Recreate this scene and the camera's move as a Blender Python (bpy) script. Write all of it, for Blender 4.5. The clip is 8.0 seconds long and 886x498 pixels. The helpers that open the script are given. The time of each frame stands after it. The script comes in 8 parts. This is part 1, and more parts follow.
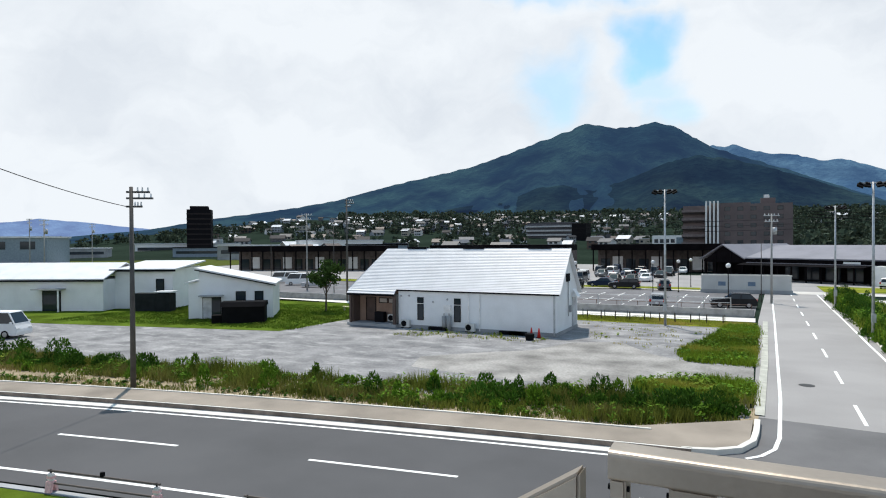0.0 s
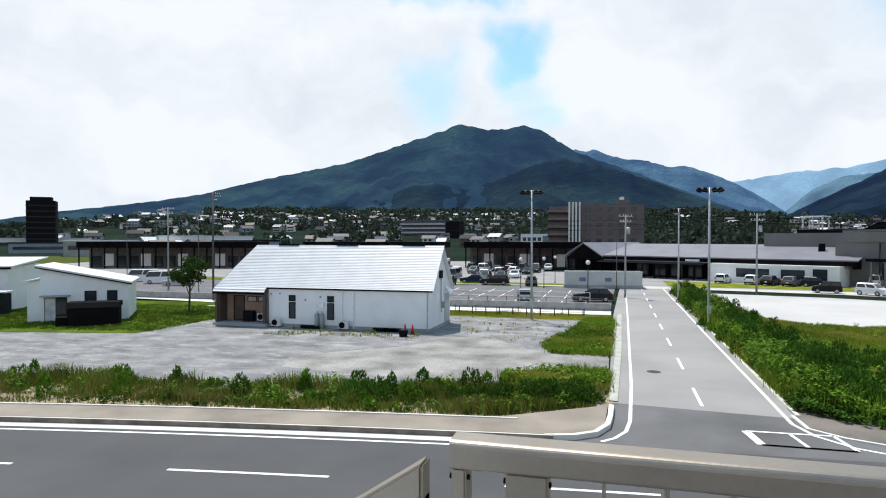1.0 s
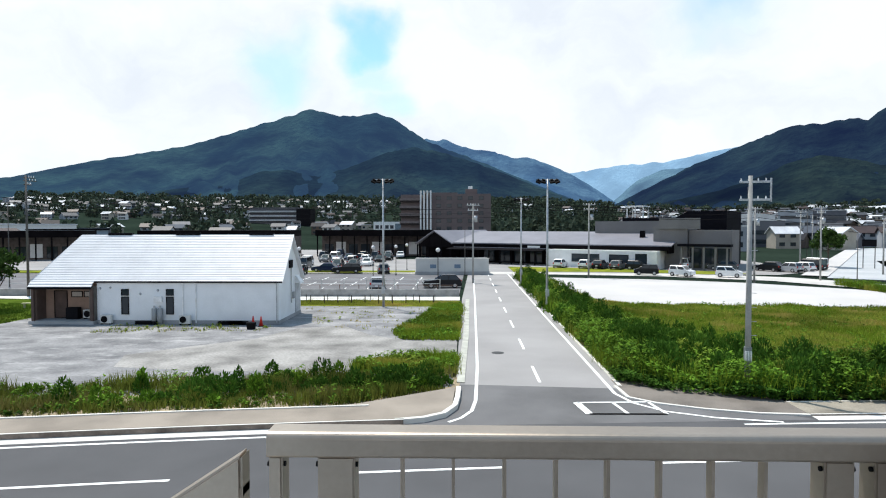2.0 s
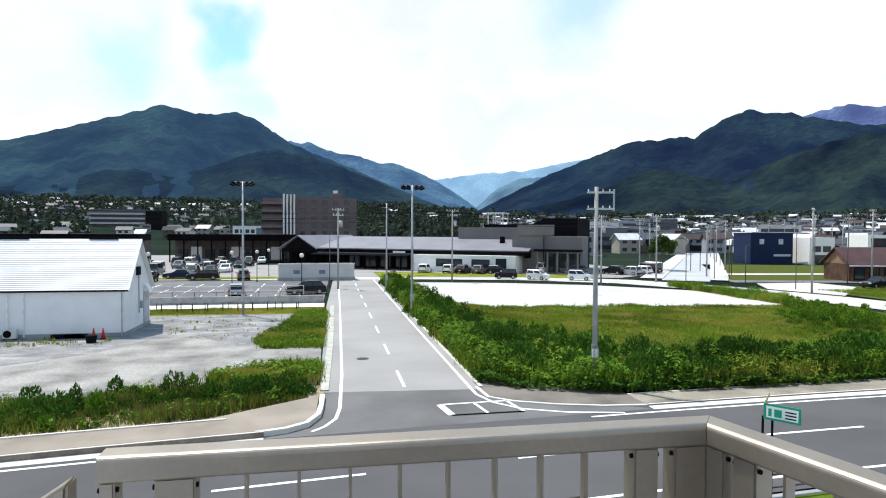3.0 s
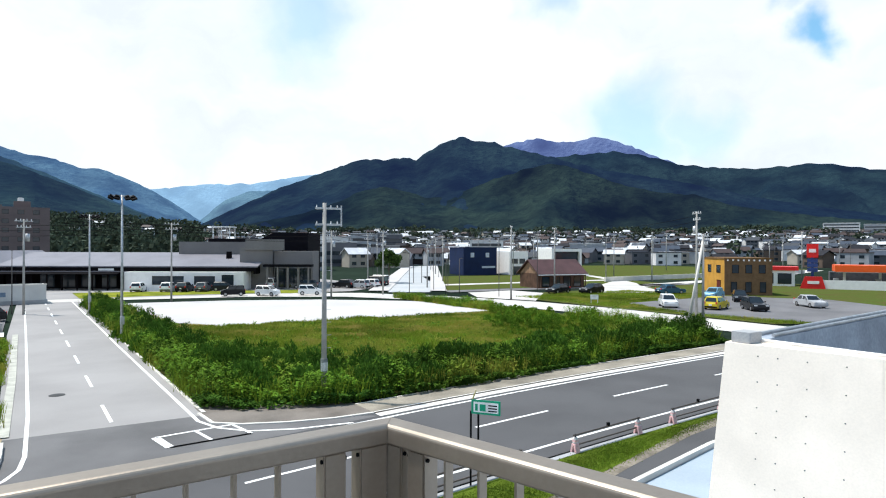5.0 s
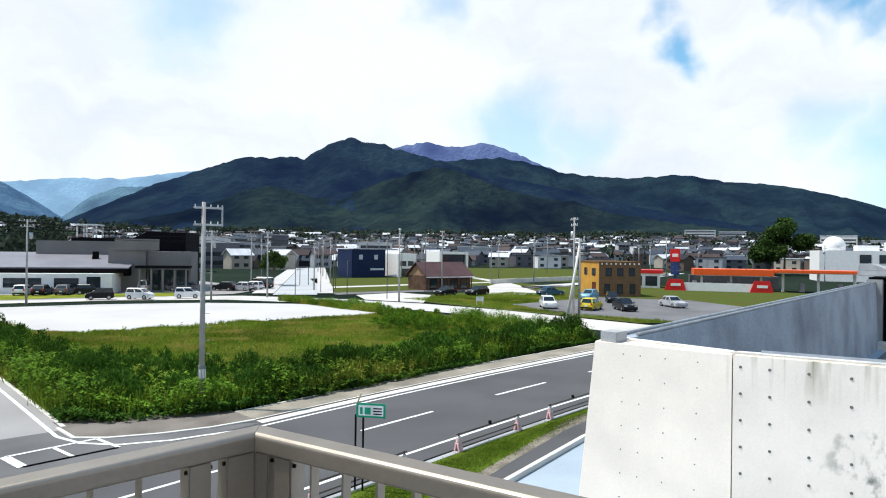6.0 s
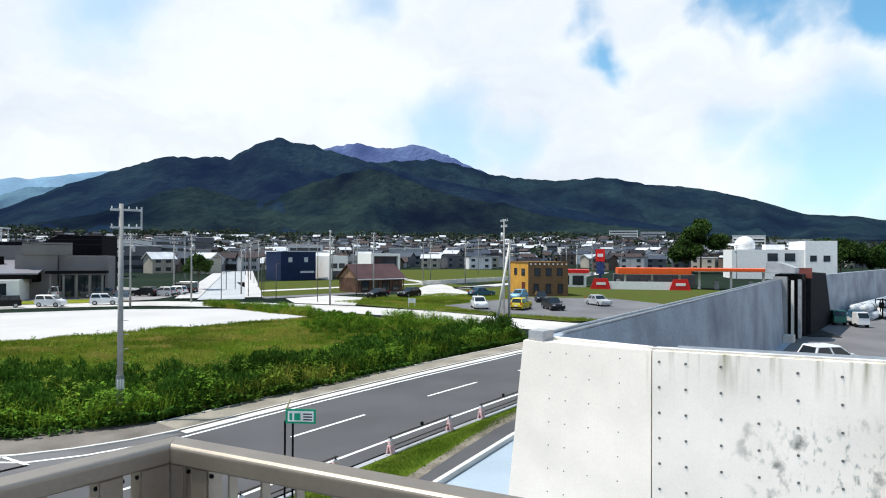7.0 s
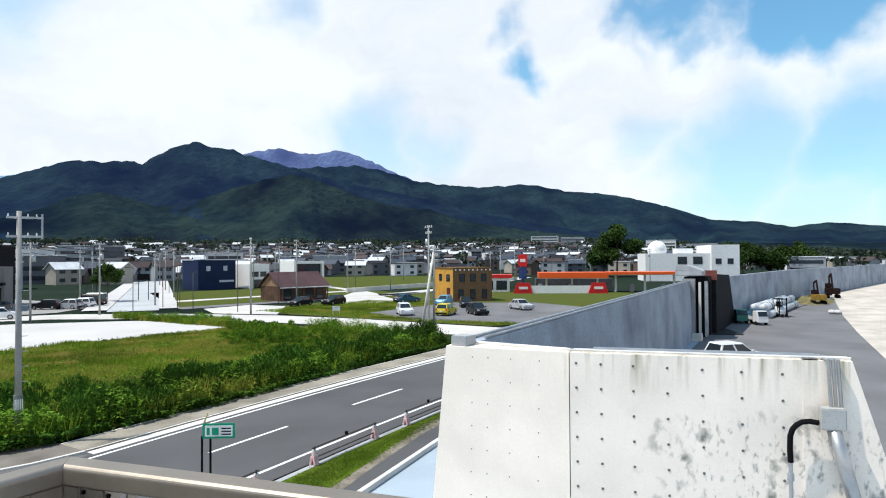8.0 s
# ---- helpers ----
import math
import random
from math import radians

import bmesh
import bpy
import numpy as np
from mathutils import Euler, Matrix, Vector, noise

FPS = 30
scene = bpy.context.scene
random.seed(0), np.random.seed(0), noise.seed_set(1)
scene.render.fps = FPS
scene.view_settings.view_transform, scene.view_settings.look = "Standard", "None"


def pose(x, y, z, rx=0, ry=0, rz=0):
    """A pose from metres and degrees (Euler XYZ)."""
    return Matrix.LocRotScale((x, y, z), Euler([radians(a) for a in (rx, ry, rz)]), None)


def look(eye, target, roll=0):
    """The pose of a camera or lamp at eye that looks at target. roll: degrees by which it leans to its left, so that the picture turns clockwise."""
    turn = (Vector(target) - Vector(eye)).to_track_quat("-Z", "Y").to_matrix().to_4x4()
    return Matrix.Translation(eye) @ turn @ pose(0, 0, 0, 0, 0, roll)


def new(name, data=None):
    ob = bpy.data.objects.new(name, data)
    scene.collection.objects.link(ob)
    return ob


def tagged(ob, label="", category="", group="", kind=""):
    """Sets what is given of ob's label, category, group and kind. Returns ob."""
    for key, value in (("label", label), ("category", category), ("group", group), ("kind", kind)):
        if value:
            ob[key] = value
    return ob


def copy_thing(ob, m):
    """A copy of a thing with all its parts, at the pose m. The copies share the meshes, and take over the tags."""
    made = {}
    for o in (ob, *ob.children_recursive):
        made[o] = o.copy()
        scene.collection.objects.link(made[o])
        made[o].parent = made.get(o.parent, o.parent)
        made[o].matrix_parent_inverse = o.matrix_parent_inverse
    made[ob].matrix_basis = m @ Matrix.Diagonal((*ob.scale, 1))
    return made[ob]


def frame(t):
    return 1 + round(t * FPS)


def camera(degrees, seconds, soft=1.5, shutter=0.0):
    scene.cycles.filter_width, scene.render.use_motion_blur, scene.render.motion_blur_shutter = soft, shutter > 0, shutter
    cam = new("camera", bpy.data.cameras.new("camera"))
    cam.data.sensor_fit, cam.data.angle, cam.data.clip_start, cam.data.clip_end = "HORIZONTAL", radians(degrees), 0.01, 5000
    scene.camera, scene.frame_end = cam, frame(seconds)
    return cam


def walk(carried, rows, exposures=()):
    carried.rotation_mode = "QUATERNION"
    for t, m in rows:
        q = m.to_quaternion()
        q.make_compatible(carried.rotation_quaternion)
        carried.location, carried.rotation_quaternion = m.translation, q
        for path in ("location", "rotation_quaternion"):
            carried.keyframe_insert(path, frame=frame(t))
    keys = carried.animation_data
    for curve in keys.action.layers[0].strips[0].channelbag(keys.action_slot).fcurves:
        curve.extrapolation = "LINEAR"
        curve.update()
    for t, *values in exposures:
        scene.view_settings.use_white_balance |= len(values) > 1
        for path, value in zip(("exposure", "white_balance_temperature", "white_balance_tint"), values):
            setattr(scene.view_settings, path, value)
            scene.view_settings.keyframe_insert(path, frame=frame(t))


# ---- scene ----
# ---- camera and walk ----
cam = camera(70.8, 8.0, soft=1.1)
ROWS = [
    (0.0, 0.260, 0.191, 6.972, 26.577, -0.604, 0.375),
    (0.5, 0.285, 0.233, 6.960, 20.641, -0.758, -0.088),
    (1.0, 0.322, 0.226, 6.964, 15.149, -0.906, -0.031),
    (1.5, 0.395, 0.150, 6.991, 7.771, -1.390, -0.946),
    (2.0, 0.462, 0.046, 7.025, 1.694, -2.039, 0.092),
    (2.2, 0.467, 0.032, 7.031, -1.960, -1.985, 0.050),
    (3.3, 0.527, -0.036, 7.056, -13.368, -1.409, -0.283),
    (3.5, 0.538, -0.049, 7.058, -15.961, -1.352, -0.274),
    (4.0, 0.602, -0.025, 7.045, -24.349, -0.105, -0.139),
    (4.5, 0.581, -0.126, 7.069, -29.946, -0.564, -0.034),
    (4.7, 0.571, -0.150, 7.076, -32.094, -0.402, -0.133),
    (5.8, 0.552, -0.299, 7.114, -42.569, 0.122, -0.478),
    (6.0, 0.546, -0.320, 7.121, -45.083, 0.155, -0.714),
    (6.5, 0.545, -0.346, 7.128, -48.423, 0.367, -0.658),
    (7.0, 0.545, -0.379, 7.135, -51.331, 0.352, -0.263),
    (7.5, 0.554, -0.404, 7.134, -55.168, 0.585, -0.261),
    (8.0, 0.541, -0.467, 7.145, -58.178, 0.933, 0.347),
]
walk(cam, [(t, pose(x, y, z, 90 + pitch, roll, yaw)) for t, x, y, z, yaw, pitch, roll in ROWS],
     exposures=[(t, stops, kelvin, 12) for t, stops, kelvin in ((0.0, 0.07, 6480), (0.8, 0.10, 6470), (1.5, 0.20, 6440), (2.0, 0.25, 6420), (3.5, 0.38, 6380), (4.5, 0.36, 6360), (6.0, 0.25, 6370), (8.0, 0.20, 6380))])

# ---- world, sun ----
SUN_AZ, SUN_EL = radians(-39.0), radians(65.0)  # azimuth from +y towards +x


def direction(az, el):
    a, e = radians(az), radians(el)
    return (math.sin(a) * math.cos(e), math.cos(a) * math.cos(e), math.sin(e))


def build_world():
    w = bpy.data.worlds.new("sky")
    scene.world = w
    w.use_nodes = True
    nt = w.node_tree
    nt.nodes.clear()
    N = nt.nodes.new
    L = nt.links.new
    out, bg = N("ShaderNodeOutputWorld"), N("ShaderNodeBackground")
    sky = N("ShaderNodeTexSky")
    sky.sky_type, sky.sun_disc = "NISHITA", False
    sky.sun_elevation, sky.sun_rotation = SUN_EL, SUN_AZ
    tc = N("ShaderNodeTexCoord")
    # direction, stirred a little so that the gaps in the cloud get ragged rims
    warp = N("ShaderNodeTexNoise")
    warp.inputs["Scale"].default_value, warp.inputs["Detail"].default_value = 7.0, 6.0
    L(tc.outputs["Generated"], warp.inputs["Vector"])
    sub = N("ShaderNodeVectorMath")
    sub.operation = "SUBTRACT"
    sub.inputs[1].default_value = (0.5, 0.5, 0.5)
    L(warp.outputs["Color"], sub.inputs[0])
    sca = N("ShaderNodeVectorMath")
    sca.operation = "SCALE"
    sca.inputs["Scale"].default_value = 0.2
    L(sub.outputs[0], sca.inputs[0])
    add = N("ShaderNodeVectorMath")
    L(tc.outputs["Generated"], add.inputs[0])
    L(sca.outputs[0], add.inputs[1])
    last = None
    # gaps in the cloud: azimuth, elevation, reach in degrees, depth
    gaps = [(-9.3, 16.8, 4.0, 0.85, 0.3), (-17, 13.2, 4.2, 0.5, 0.2), (-6.5, 11, 3.0, 0.4, 0.2), (-7.5, 14, 3.2, 0.4, 0.2), (22, 20.8, 6.6, 0.55, 0.2), (52, 11.3, 6.0, 0.55, 0.2), (57, 10, 4.0, 0.4, 0.2),
            (66.5, 17.4, 3.0, 0.95, 0.3), (65, 20.5, 2.4, 0.6, 0.3), (86, 19.3, 4.8, 1.0, 0.5), (92, 21, 6.0, 1.0, 0.6), (79, 21.5, 3.6, 0.9, 0.5), (84, 8.5, 7.5, 0.7, 0.25), (92, 9.0, 7.5, 0.8, 0.35), (98, 7, 9.0, 0.85, 0.3), (90, 4.5, 7.0, 0.6, 0.2), (77, 10.5, 4.0, 0.4, 0.2), (44, 21.5, 4.2, 0.5, 0.2),
            (140, 30, 20, 0.8, 0.4), (-120, 45, 20, 0.7, 0.4)]
    for az, el, reach, depth, crisp in gaps:
        d = N("ShaderNodeVectorMath")
        d.operation = "DISTANCE"
        d.inputs[1].default_value = direction(az, el)
        L(add.outputs[0], d.inputs[0])
        mr = N("ShaderNodeMapRange")
        mr.interpolation_type = "SMOOTHSTEP"
        mr.inputs["From Min"].default_value, mr.inputs["From Max"].default_value = radians(reach) * crisp, radians(reach) * 1.05
        mr.inputs["To Min"].default_value, mr.inputs["To Max"].default_value = depth, 0.0
        L(d.outputs["Value"], mr.inputs["Value"])
        if last is None:
            last = mr.outputs[0]
        else:
            m = N("ShaderNodeMath")
            m.operation = "MAXIMUM"
            L(last, m.inputs[0])
            L(mr.outputs[0], m.inputs[1])
            last = m.outputs[0]
    # overhead, mostly out of view, the cloud is opened up to lower ambient light
    sp = N("ShaderNodeSeparateXYZ")
    L(add.outputs[0], sp.inputs[0])
    cov = N("ShaderNodeTexNoise")
    cov.inputs["Scale"].default_value, cov.inputs["Detail"].default_value = 2.2, 5.0
    L(add.outputs[0], cov.inputs["Vector"])
    cs = N("ShaderNodeMath")
    cs.operation = "MULTIPLY_ADD"
    cs.inputs[1].default_value, cs.inputs[2].default_value = 1.1, 0.0
    L(cov.outputs["Fac"], cs.inputs[0])
    up = N("ShaderNodeMath")
    L(cs.outputs[0], up.inputs[0])
    L(sp.outputs["Z"], up.inputs[1])
    op = N("ShaderNodeMapRange")
    op.interpolation_type = "SMOOTHSTEP"
    op.inputs["From Min"].default_value, op.inputs["From Max"].default_value = 0.99, 1.12
    op.inputs["To Max"].default_value = 0.97
    L(up.outputs[0], op.inputs["Value"])
    m = N("ShaderNodeMath")
    m.operation = "MAXIMUM"
    L(last, m.inputs[0])
    L(op.outputs[0], m.inputs[1])
    last = m.outputs[0]
    # billows: light and slightly grey cloud
    bil = N("ShaderNodeTexNoise")
    bil.inputs["Scale"].default_value, bil.inputs["Detail"].default_value, bil.inputs["Roughness"].default_value = 3.2, 8.0, 0.55
    st = N("ShaderNodeMapping")
    st.inputs["Scale"].default_value = (1.0, 1.0, 2.2)
    L(add.outputs[0], st.inputs[0])
    L(st.outputs[0], bil.inputs["Vector"])
    ramp = N("ShaderNodeValToRGB")
    ramp.color_ramp.elements[0].position, ramp.color_ramp.elements[0].color = 0.35, (0.755, 0.82, 0.875, 1)
    ramp.color_ramp.elements[1].position, ramp.color_ramp.elements[1].color = 0.57, (0.895, 0.955, 0.99, 1)
    L(bil.outputs["Fac"], ramp.inputs[0])
    blue = N("ShaderNodeMix")
    blue.data_type, blue.blend_type = "RGBA", "MULTIPLY"
    blue.inputs["Factor"].default_value = 1.0
    blue.inputs[7].default_value = (SKY_GAIN * 0.70, SKY_GAIN * 1.12, SKY_GAIN * 1.13, 1)
    L(sky.outputs[0], blue.inputs[6])
    mix = N("ShaderNodeMix")
    mix.data_type = "RGBA"
    L(last, mix.inputs["Factor"])
    cl = N("ShaderNodeMix")
    cl.data_type, cl.blend_type = "RGBA", "MULTIPLY"
    cl.inputs["Factor"].default_value = 1.0
    cl.inputs[7].default_value = (CLOUD, CLOUD, CLOUD, 1)
    L(ramp.outputs[0], cl.inputs[6])
    L(cl.outputs[2], mix.inputs[6])
    L(blue.outputs[2], mix.inputs[7])
    L(mix.outputs[2], bg.inputs["Color"])
    bg.inputs["Strength"].default_value = 0.1
    L(bg.outputs[0], out.inputs[0])


SKY_GAIN, CLOUD = 1.45, 9.3
build_world()
sun = new("sun", bpy.data.lights.new("sun", "SUN"))
sun.data.energy, sun.data.angle, sun.data.color = 4.4, radians(0.8), (1.0, 0.93, 0.82)
sun.matrix_world = look(Vector(direction(math.degrees(SUN_AZ), math.degrees(SUN_EL))) * 100, (0, 0, 0))


# ---- materials ----
MATS = {}


def material(name, color, rough=0.7, metal=0.0, var=0.12, scale=1.5, fine=25.0, bump=0.15, tint=None, spec=0.25, island=0.0, perobj=0.0):
    """A procedural surface: broad stains and fine grain over the base colour, with a little relief."""
    if name in MATS:
        return MATS[name]
    if max(color) < 0.06 and rough > 0.5:
        spec = min(spec, 0.04)
    m = bpy.data.materials.new(name)
    m.use_nodes = True
    nt = m.node_tree
    N, L = nt.nodes.new, nt.links.new
    b = nt.nodes["Principled BSDF"]
    b.inputs["Roughness"].default_value, b.inputs["Metallic"].default_value = rough, metal
    b.inputs["Specular IOR Level"].default_value = spec
    tc = N("ShaderNodeTexCoord")
    n1, n2 = N("ShaderNodeTexNoise"), N("ShaderNodeTexNoise")
    n1.inputs["Scale"].default_value, n1.inputs["Detail"].default_value = scale, 5.0
    n2.inputs["Scale"].default_value, n2.inputs["Detail"].default_value = fine, 3.0
    L(tc.outputs["Object"], n1.inputs["Vector"])
    L(tc.outputs["Object"], n2.inputs["Vector"])
    mx = N("ShaderNodeMix")
    mx.data_type = "RGBA"
    t = tint or tuple(c * (1 - 2.2 * var) for c in color)
    up = tuple(min(1, c * (1 + var)) for c in color)
    mx.inputs[6].default_value, mx.inputs[7].default_value = (*t, 1), (*up, 1)
    mr = N("ShaderNodeMapRange")
    mr.inputs["From Min"].default_value, mr.inputs["From Max"].default_value = 0.3, 0.62
    L(n1.outputs["Fac"], mr.inputs["Value"])
    L(mr.outputs[0], mx.inputs["Factor"])
    g = N("ShaderNodeMix")
    g.data_type, g.blend_type = "RGBA", "MULTIPLY"
    g.inputs["Factor"].default_value = min(1.0, var * 3)
    L(mx.outputs[2], g.inputs[6])
    gr = N("ShaderNodeMapRange")
    gr.inputs["From Min"].default_value, gr.inputs["From Max"].default_value = 0.25, 0.7
    gr.inputs["To Min"].default_value, gr.inputs["To Max"].default_value = 0.6, 1.15
    L(n2.outputs["Fac"], gr.inputs["Value"])
    L(gr.outputs[0], g.inputs[7])
    col = g.outputs[2]
    for amount, node, sock in ((island, "ShaderNodeNewGeometry", "Random Per Island"), (perobj, "ShaderNodeObjectInfo", "Random")):
        if amount:
            gi = N(node)
            vr = N("ShaderNodeMapRange")
            vr.inputs["To Min"].default_value, vr.inputs["To Max"].default_value = 1 - amount, 1 + amount
            L(gi.outputs[sock], vr.inputs["Value"])
            gm = N("ShaderNodeMix")
            gm.data_type, gm.blend_type = "RGBA", "MULTIPLY"
            gm.inputs["Factor"].default_value = 1.0
            L(col, gm.inputs[6])
            L(vr.outputs[0], gm.inputs[7])
            col = gm.outputs[2]
    L(col, b.inputs["Base Color"])
    if bump:
        bp = N("ShaderNodeBump")
        bp.inputs["Strength"].default_value, bp.inputs["Distance"].default_value = bump, 0.02
        L(n2.outputs["Fac"], bp.inputs["Height"])
        L(bp.outputs[0], b.inputs["Normal"])
    MATS[name] = m
    return m


def glass_dark(name="window_glass", color=(0.02, 0.03, 0.04)):
    """Glazing seen from outside by day: dark room behind a glossy pane."""
    m = material(name, color, rough=0.06, var=0.05, bump=0, spec=0.5)
    return m


ASPHALT = material("asphalt", (0.092, 0.092, 0.096), 0.9, spec=0.15, var=0.07, scale=0.25, fine=60, bump=0.25)
ASPHALT_OLD = material("asphalt_grey", (0.16, 0.158, 0.165), 0.9, spec=0.15, var=0.1, scale=0.2, fine=40, bump=0.25)
ASPHALT_PALE = material("asphalt_pale", (0.30, 0.29, 0.285), 0.9, spec=0.15, var=0.07, scale=0.15, fine=40, bump=0.2)
PAVING = material("pavement_asphalt", (0.275, 0.238, 0.198), 0.9, var=0.13, scale=0.4, fine=40)
CONCRETE = material("concrete_pale", (0.66, 0.64, 0.59), 0.85, var=0.07, scale=0.5, fine=30)
CONCRETE_GREY = material("concrete_grey", (0.33, 0.34, 0.35), 0.85, var=0.12, scale=0.35, fine=20)
PAINT = material("road_paint", (0.85, 0.85, 0.83), 0.6, var=0.05, scale=2, fine=40)
SAND = material("white_sand_lot", (0.50, 0.485, 0.475), 0.95, spec=0.05, var=0.04, scale=0.12, fine=6)
SOIL = material("dry_soil", (0.33, 0.27, 0.185), 0.95, spec=0.0, var=0.2, scale=0.5, fine=8)
TURF = material("turf", (0.060, 0.084, 0.02), 0.95, spec=0.0, var=0.25, scale=0.35, fine=9, tint=(0.09, 0.085, 0.03))
LAWN = material("lawn", (0.085, 0.125, 0.016), 0.95, spec=0.0, var=0.15, scale=0.8, fine=18)
LAND = material("land", (0.020, 0.031, 0.023), 0.95, spec=0.0, var=0.2, scale=0.02, fine=0.5, tint=(0.013, 0.021, 0.016))
WHITE_WALL = material("white_siding", (0.76, 0.78, 0.80), 0.6, var=0.03, scale=0.7, fine=10, bump=0.05)
ROOF_WHITE = material("pale_roof_metal", (0.66, 0.67, 0.69), 0.45, 0.0, var=0.04, scale=0.8, fine=8, bump=0.05)
DARK = material("dark_trim", (0.009, 0.009, 0.011), 0.7, var=0.1)
STEEL = material("galvanised_steel", (0.42, 0.44, 0.46), 0.45, 0.6, var=0.1, scale=3, fine=30, bump=0.05)
RAILPAINT = material("bronze_coated_rail", (0.36, 0.305, 0.25), 0.45, 0.85, spec=0.5, var=0.05, scale=4, fine=60, bump=0.03)
POLE = material("pole_concrete", (0.33, 0.33, 0.32), 0.8, var=0.12, scale=1.2, fine=20)
POLE_DARK = material("dark_pole", (0.09, 0.085, 0.08), 0.7, var=0.12)
WOOD = material("brown_timber", (0.095, 0.052, 0.034), 0.75, var=0.2, scale=1.0, fine=12)
BLACK = material("black_plastic", (0.008, 0.008, 0.009), 0.7, var=0.1)
RED = material("red_plastic", (0.55, 0.03, 0.02), 0.5, var=0.08)
GLASS = glass_dark()


# ---- builders ----
class Shape:
    """Gathers faces for one mesh."""

    def __init__(self):
        self.v, self.f = [], []

    def face(self, pts):
        n = len(self.v)
        self.v += [tuple(p) for p in pts]
        self.f.append(tuple(range(n, n + len(pts))))
        return self

    def box(self, x0, y0, z0, x1, y1, z1, m=None):
        n = len(self.v)
        pts = [(x0, y0, z0), (x1, y0, z0), (x1, y1, z0), (x0, y1, z0), (x0, y0, z1), (x1, y0, z1), (x1, y1, z1), (x0, y1, z1)]
        self.v += [tuple(m @ Vector(p)) for p in pts] if m else pts
        self.f += [tuple(n + i for i in q) for q in ((3, 2, 1, 0), (4, 5, 6, 7), (0, 1, 5, 4), (1, 2, 6, 5), (2, 3, 7, 6), (3, 0, 4, 7))]
        return self

    def prism(self, profile, a, b, axis="x"):
        """A profile of (u, z) drawn out from a to b along x or y."""
        n, k = len(self.v), len(profile)
        put = (lambda s, u, z: (s, u, z)) if axis == "x" else (lambda s, u, z: (u, s, z))
        self.v += [put(a, u, z) for u, z in profile] + [put(b, u, z) for u, z in profile]
        for i in range(k):
            j = (i + 1) % k
            self.f.append((n + i, n + j, n + k + j, n + k + i))
        self.f += [tuple(n + i for i in reversed(range(k))), tuple(n + k + i for i in range(k))]
        return self

    def slab(self, poly, z0, z1):
        n, k = len(self.v), len(poly)
        self.v += [(x, y, z0) for x, y in poly] + [(x, y, z1) for x, y in poly]
        for i in range(k):
            j = (i + 1) % k
            self.f.append((n + i, n + j, n + k + j, n + k + i))
        self.f += [tuple(n + i for i in reversed(range(k))), tuple(n + k + i for i in range(k))]
        return self

    def tube(self, p, q, r0, r1=None, sides=10, caps=True):
        p, q, r1 = Vector(p), Vector(q), r0 if r1 is None else r1
        d = (q - p).normalized()
        a = d.orthogonal().normalized()
        b = d.cross(a)
        n = len(self.v)
        for c, r in ((p, r0), (q, r1)):
            for i in range(sides):
                t = 2 * math.pi * i / sides
                self.v.append(tuple(c + (a * math.cos(t) + b * math.sin(t)) * r))
        for i in range(sides):
            j = (i + 1) % sides
            self.f.append((n + i, n + j, n + sides + j, n + sides + i))
        if caps:
            self.f += [tuple(n + i for i in reversed(range(sides))), tuple(n + sides + i for i in range(sides))]
        return self

    def pipe(self, pts, r, sides=8):
        """One bent tube through the points."""
        pts = [Vector(p) for p in pts]
        base, last = len(self.v), None
        for i, p in enumerate(pts):
            d = (pts[min(i + 1, len(pts) - 1)] - pts[max(i - 1, 0)]).normalized()
            a = d.orthogonal() if last is None else last - d * last.dot(d)
            a.normalize()
            last = a
            b = d.cross(a)
            for k in range(sides):
                t = 2 * math.pi * k / sides
                self.v.append(tuple(p + (a * math.cos(t) + b * math.sin(t)) * r))
        for i in range(len(pts) - 1):
            for k in range(sides):
                n, m = base + i * sides, base + (i + 1) * sides
                self.f.append((n + k, n + (k + 1) % sides, m + (k + 1) % sides, m + k))
        end = base + (len(pts) - 1) * sides
        self.f += [tuple(base + k for k in reversed(range(sides))), tuple(end + k for k in range(sides))]
        return self

    def ribbon(self, left, right):
        """A strip between two lines of points."""
        n, k = len(self.v), len(left)
        self.v += [tuple(p) for p in left] + [tuple(p) for p in right]
        for i in range(k - 1):
            self.f.append((n + k + i, n + k + i + 1, n + i + 1, n + i))
        return self

    def ball(self, c, r, rings=8, sides=12, squash=1.0):
        n = len(self.v)
        for i in range(rings + 1):
            a = math.pi * i / rings
            for j in range(sides):
                b = 2 * math.pi * j / sides
                self.v.append((c[0] + r * math.sin(a) * math.cos(b), c[1] + r * math.sin(a) * math.sin(b), c[2] + r * squash * math.cos(a)))
        for i in range(rings):
            for j in range(sides):
                k = (j + 1) % sides
                self.f.append((n + i * sides + j, n + (i + 1) * sides + j, n + (i + 1) * sides + k, n + i * sides + k))
        return self

    def mesh(self, name, mat=None, smooth=False, bevel=0.0):
        me = bpy.data.meshes.new(name)
        me.from_pydata(self.v, [], self.f)
        if bevel:
            bm = bmesh.new()
            bm.from_mesh(me)
            bmesh.ops.remove_doubles(bm, verts=bm.verts, dist=1e-5)
            bmesh.ops.recalc_face_normals(bm, faces=bm.faces)
            edges = [e for e in bm.edges if len(e.link_faces) == 2 and e.calc_face_angle(0) > 0.5]
            bmesh.ops.bevel(bm, geom=edges, offset=bevel, segments=2, affect="EDGES", clamp_overlap=True)
            bm.to_mesh(me)
            bm.free()
        if mat:
            me.materials.append(mat)
        if smooth:
            for p in me.polygons:
                p.use_smooth = True
        me.update()
        return me


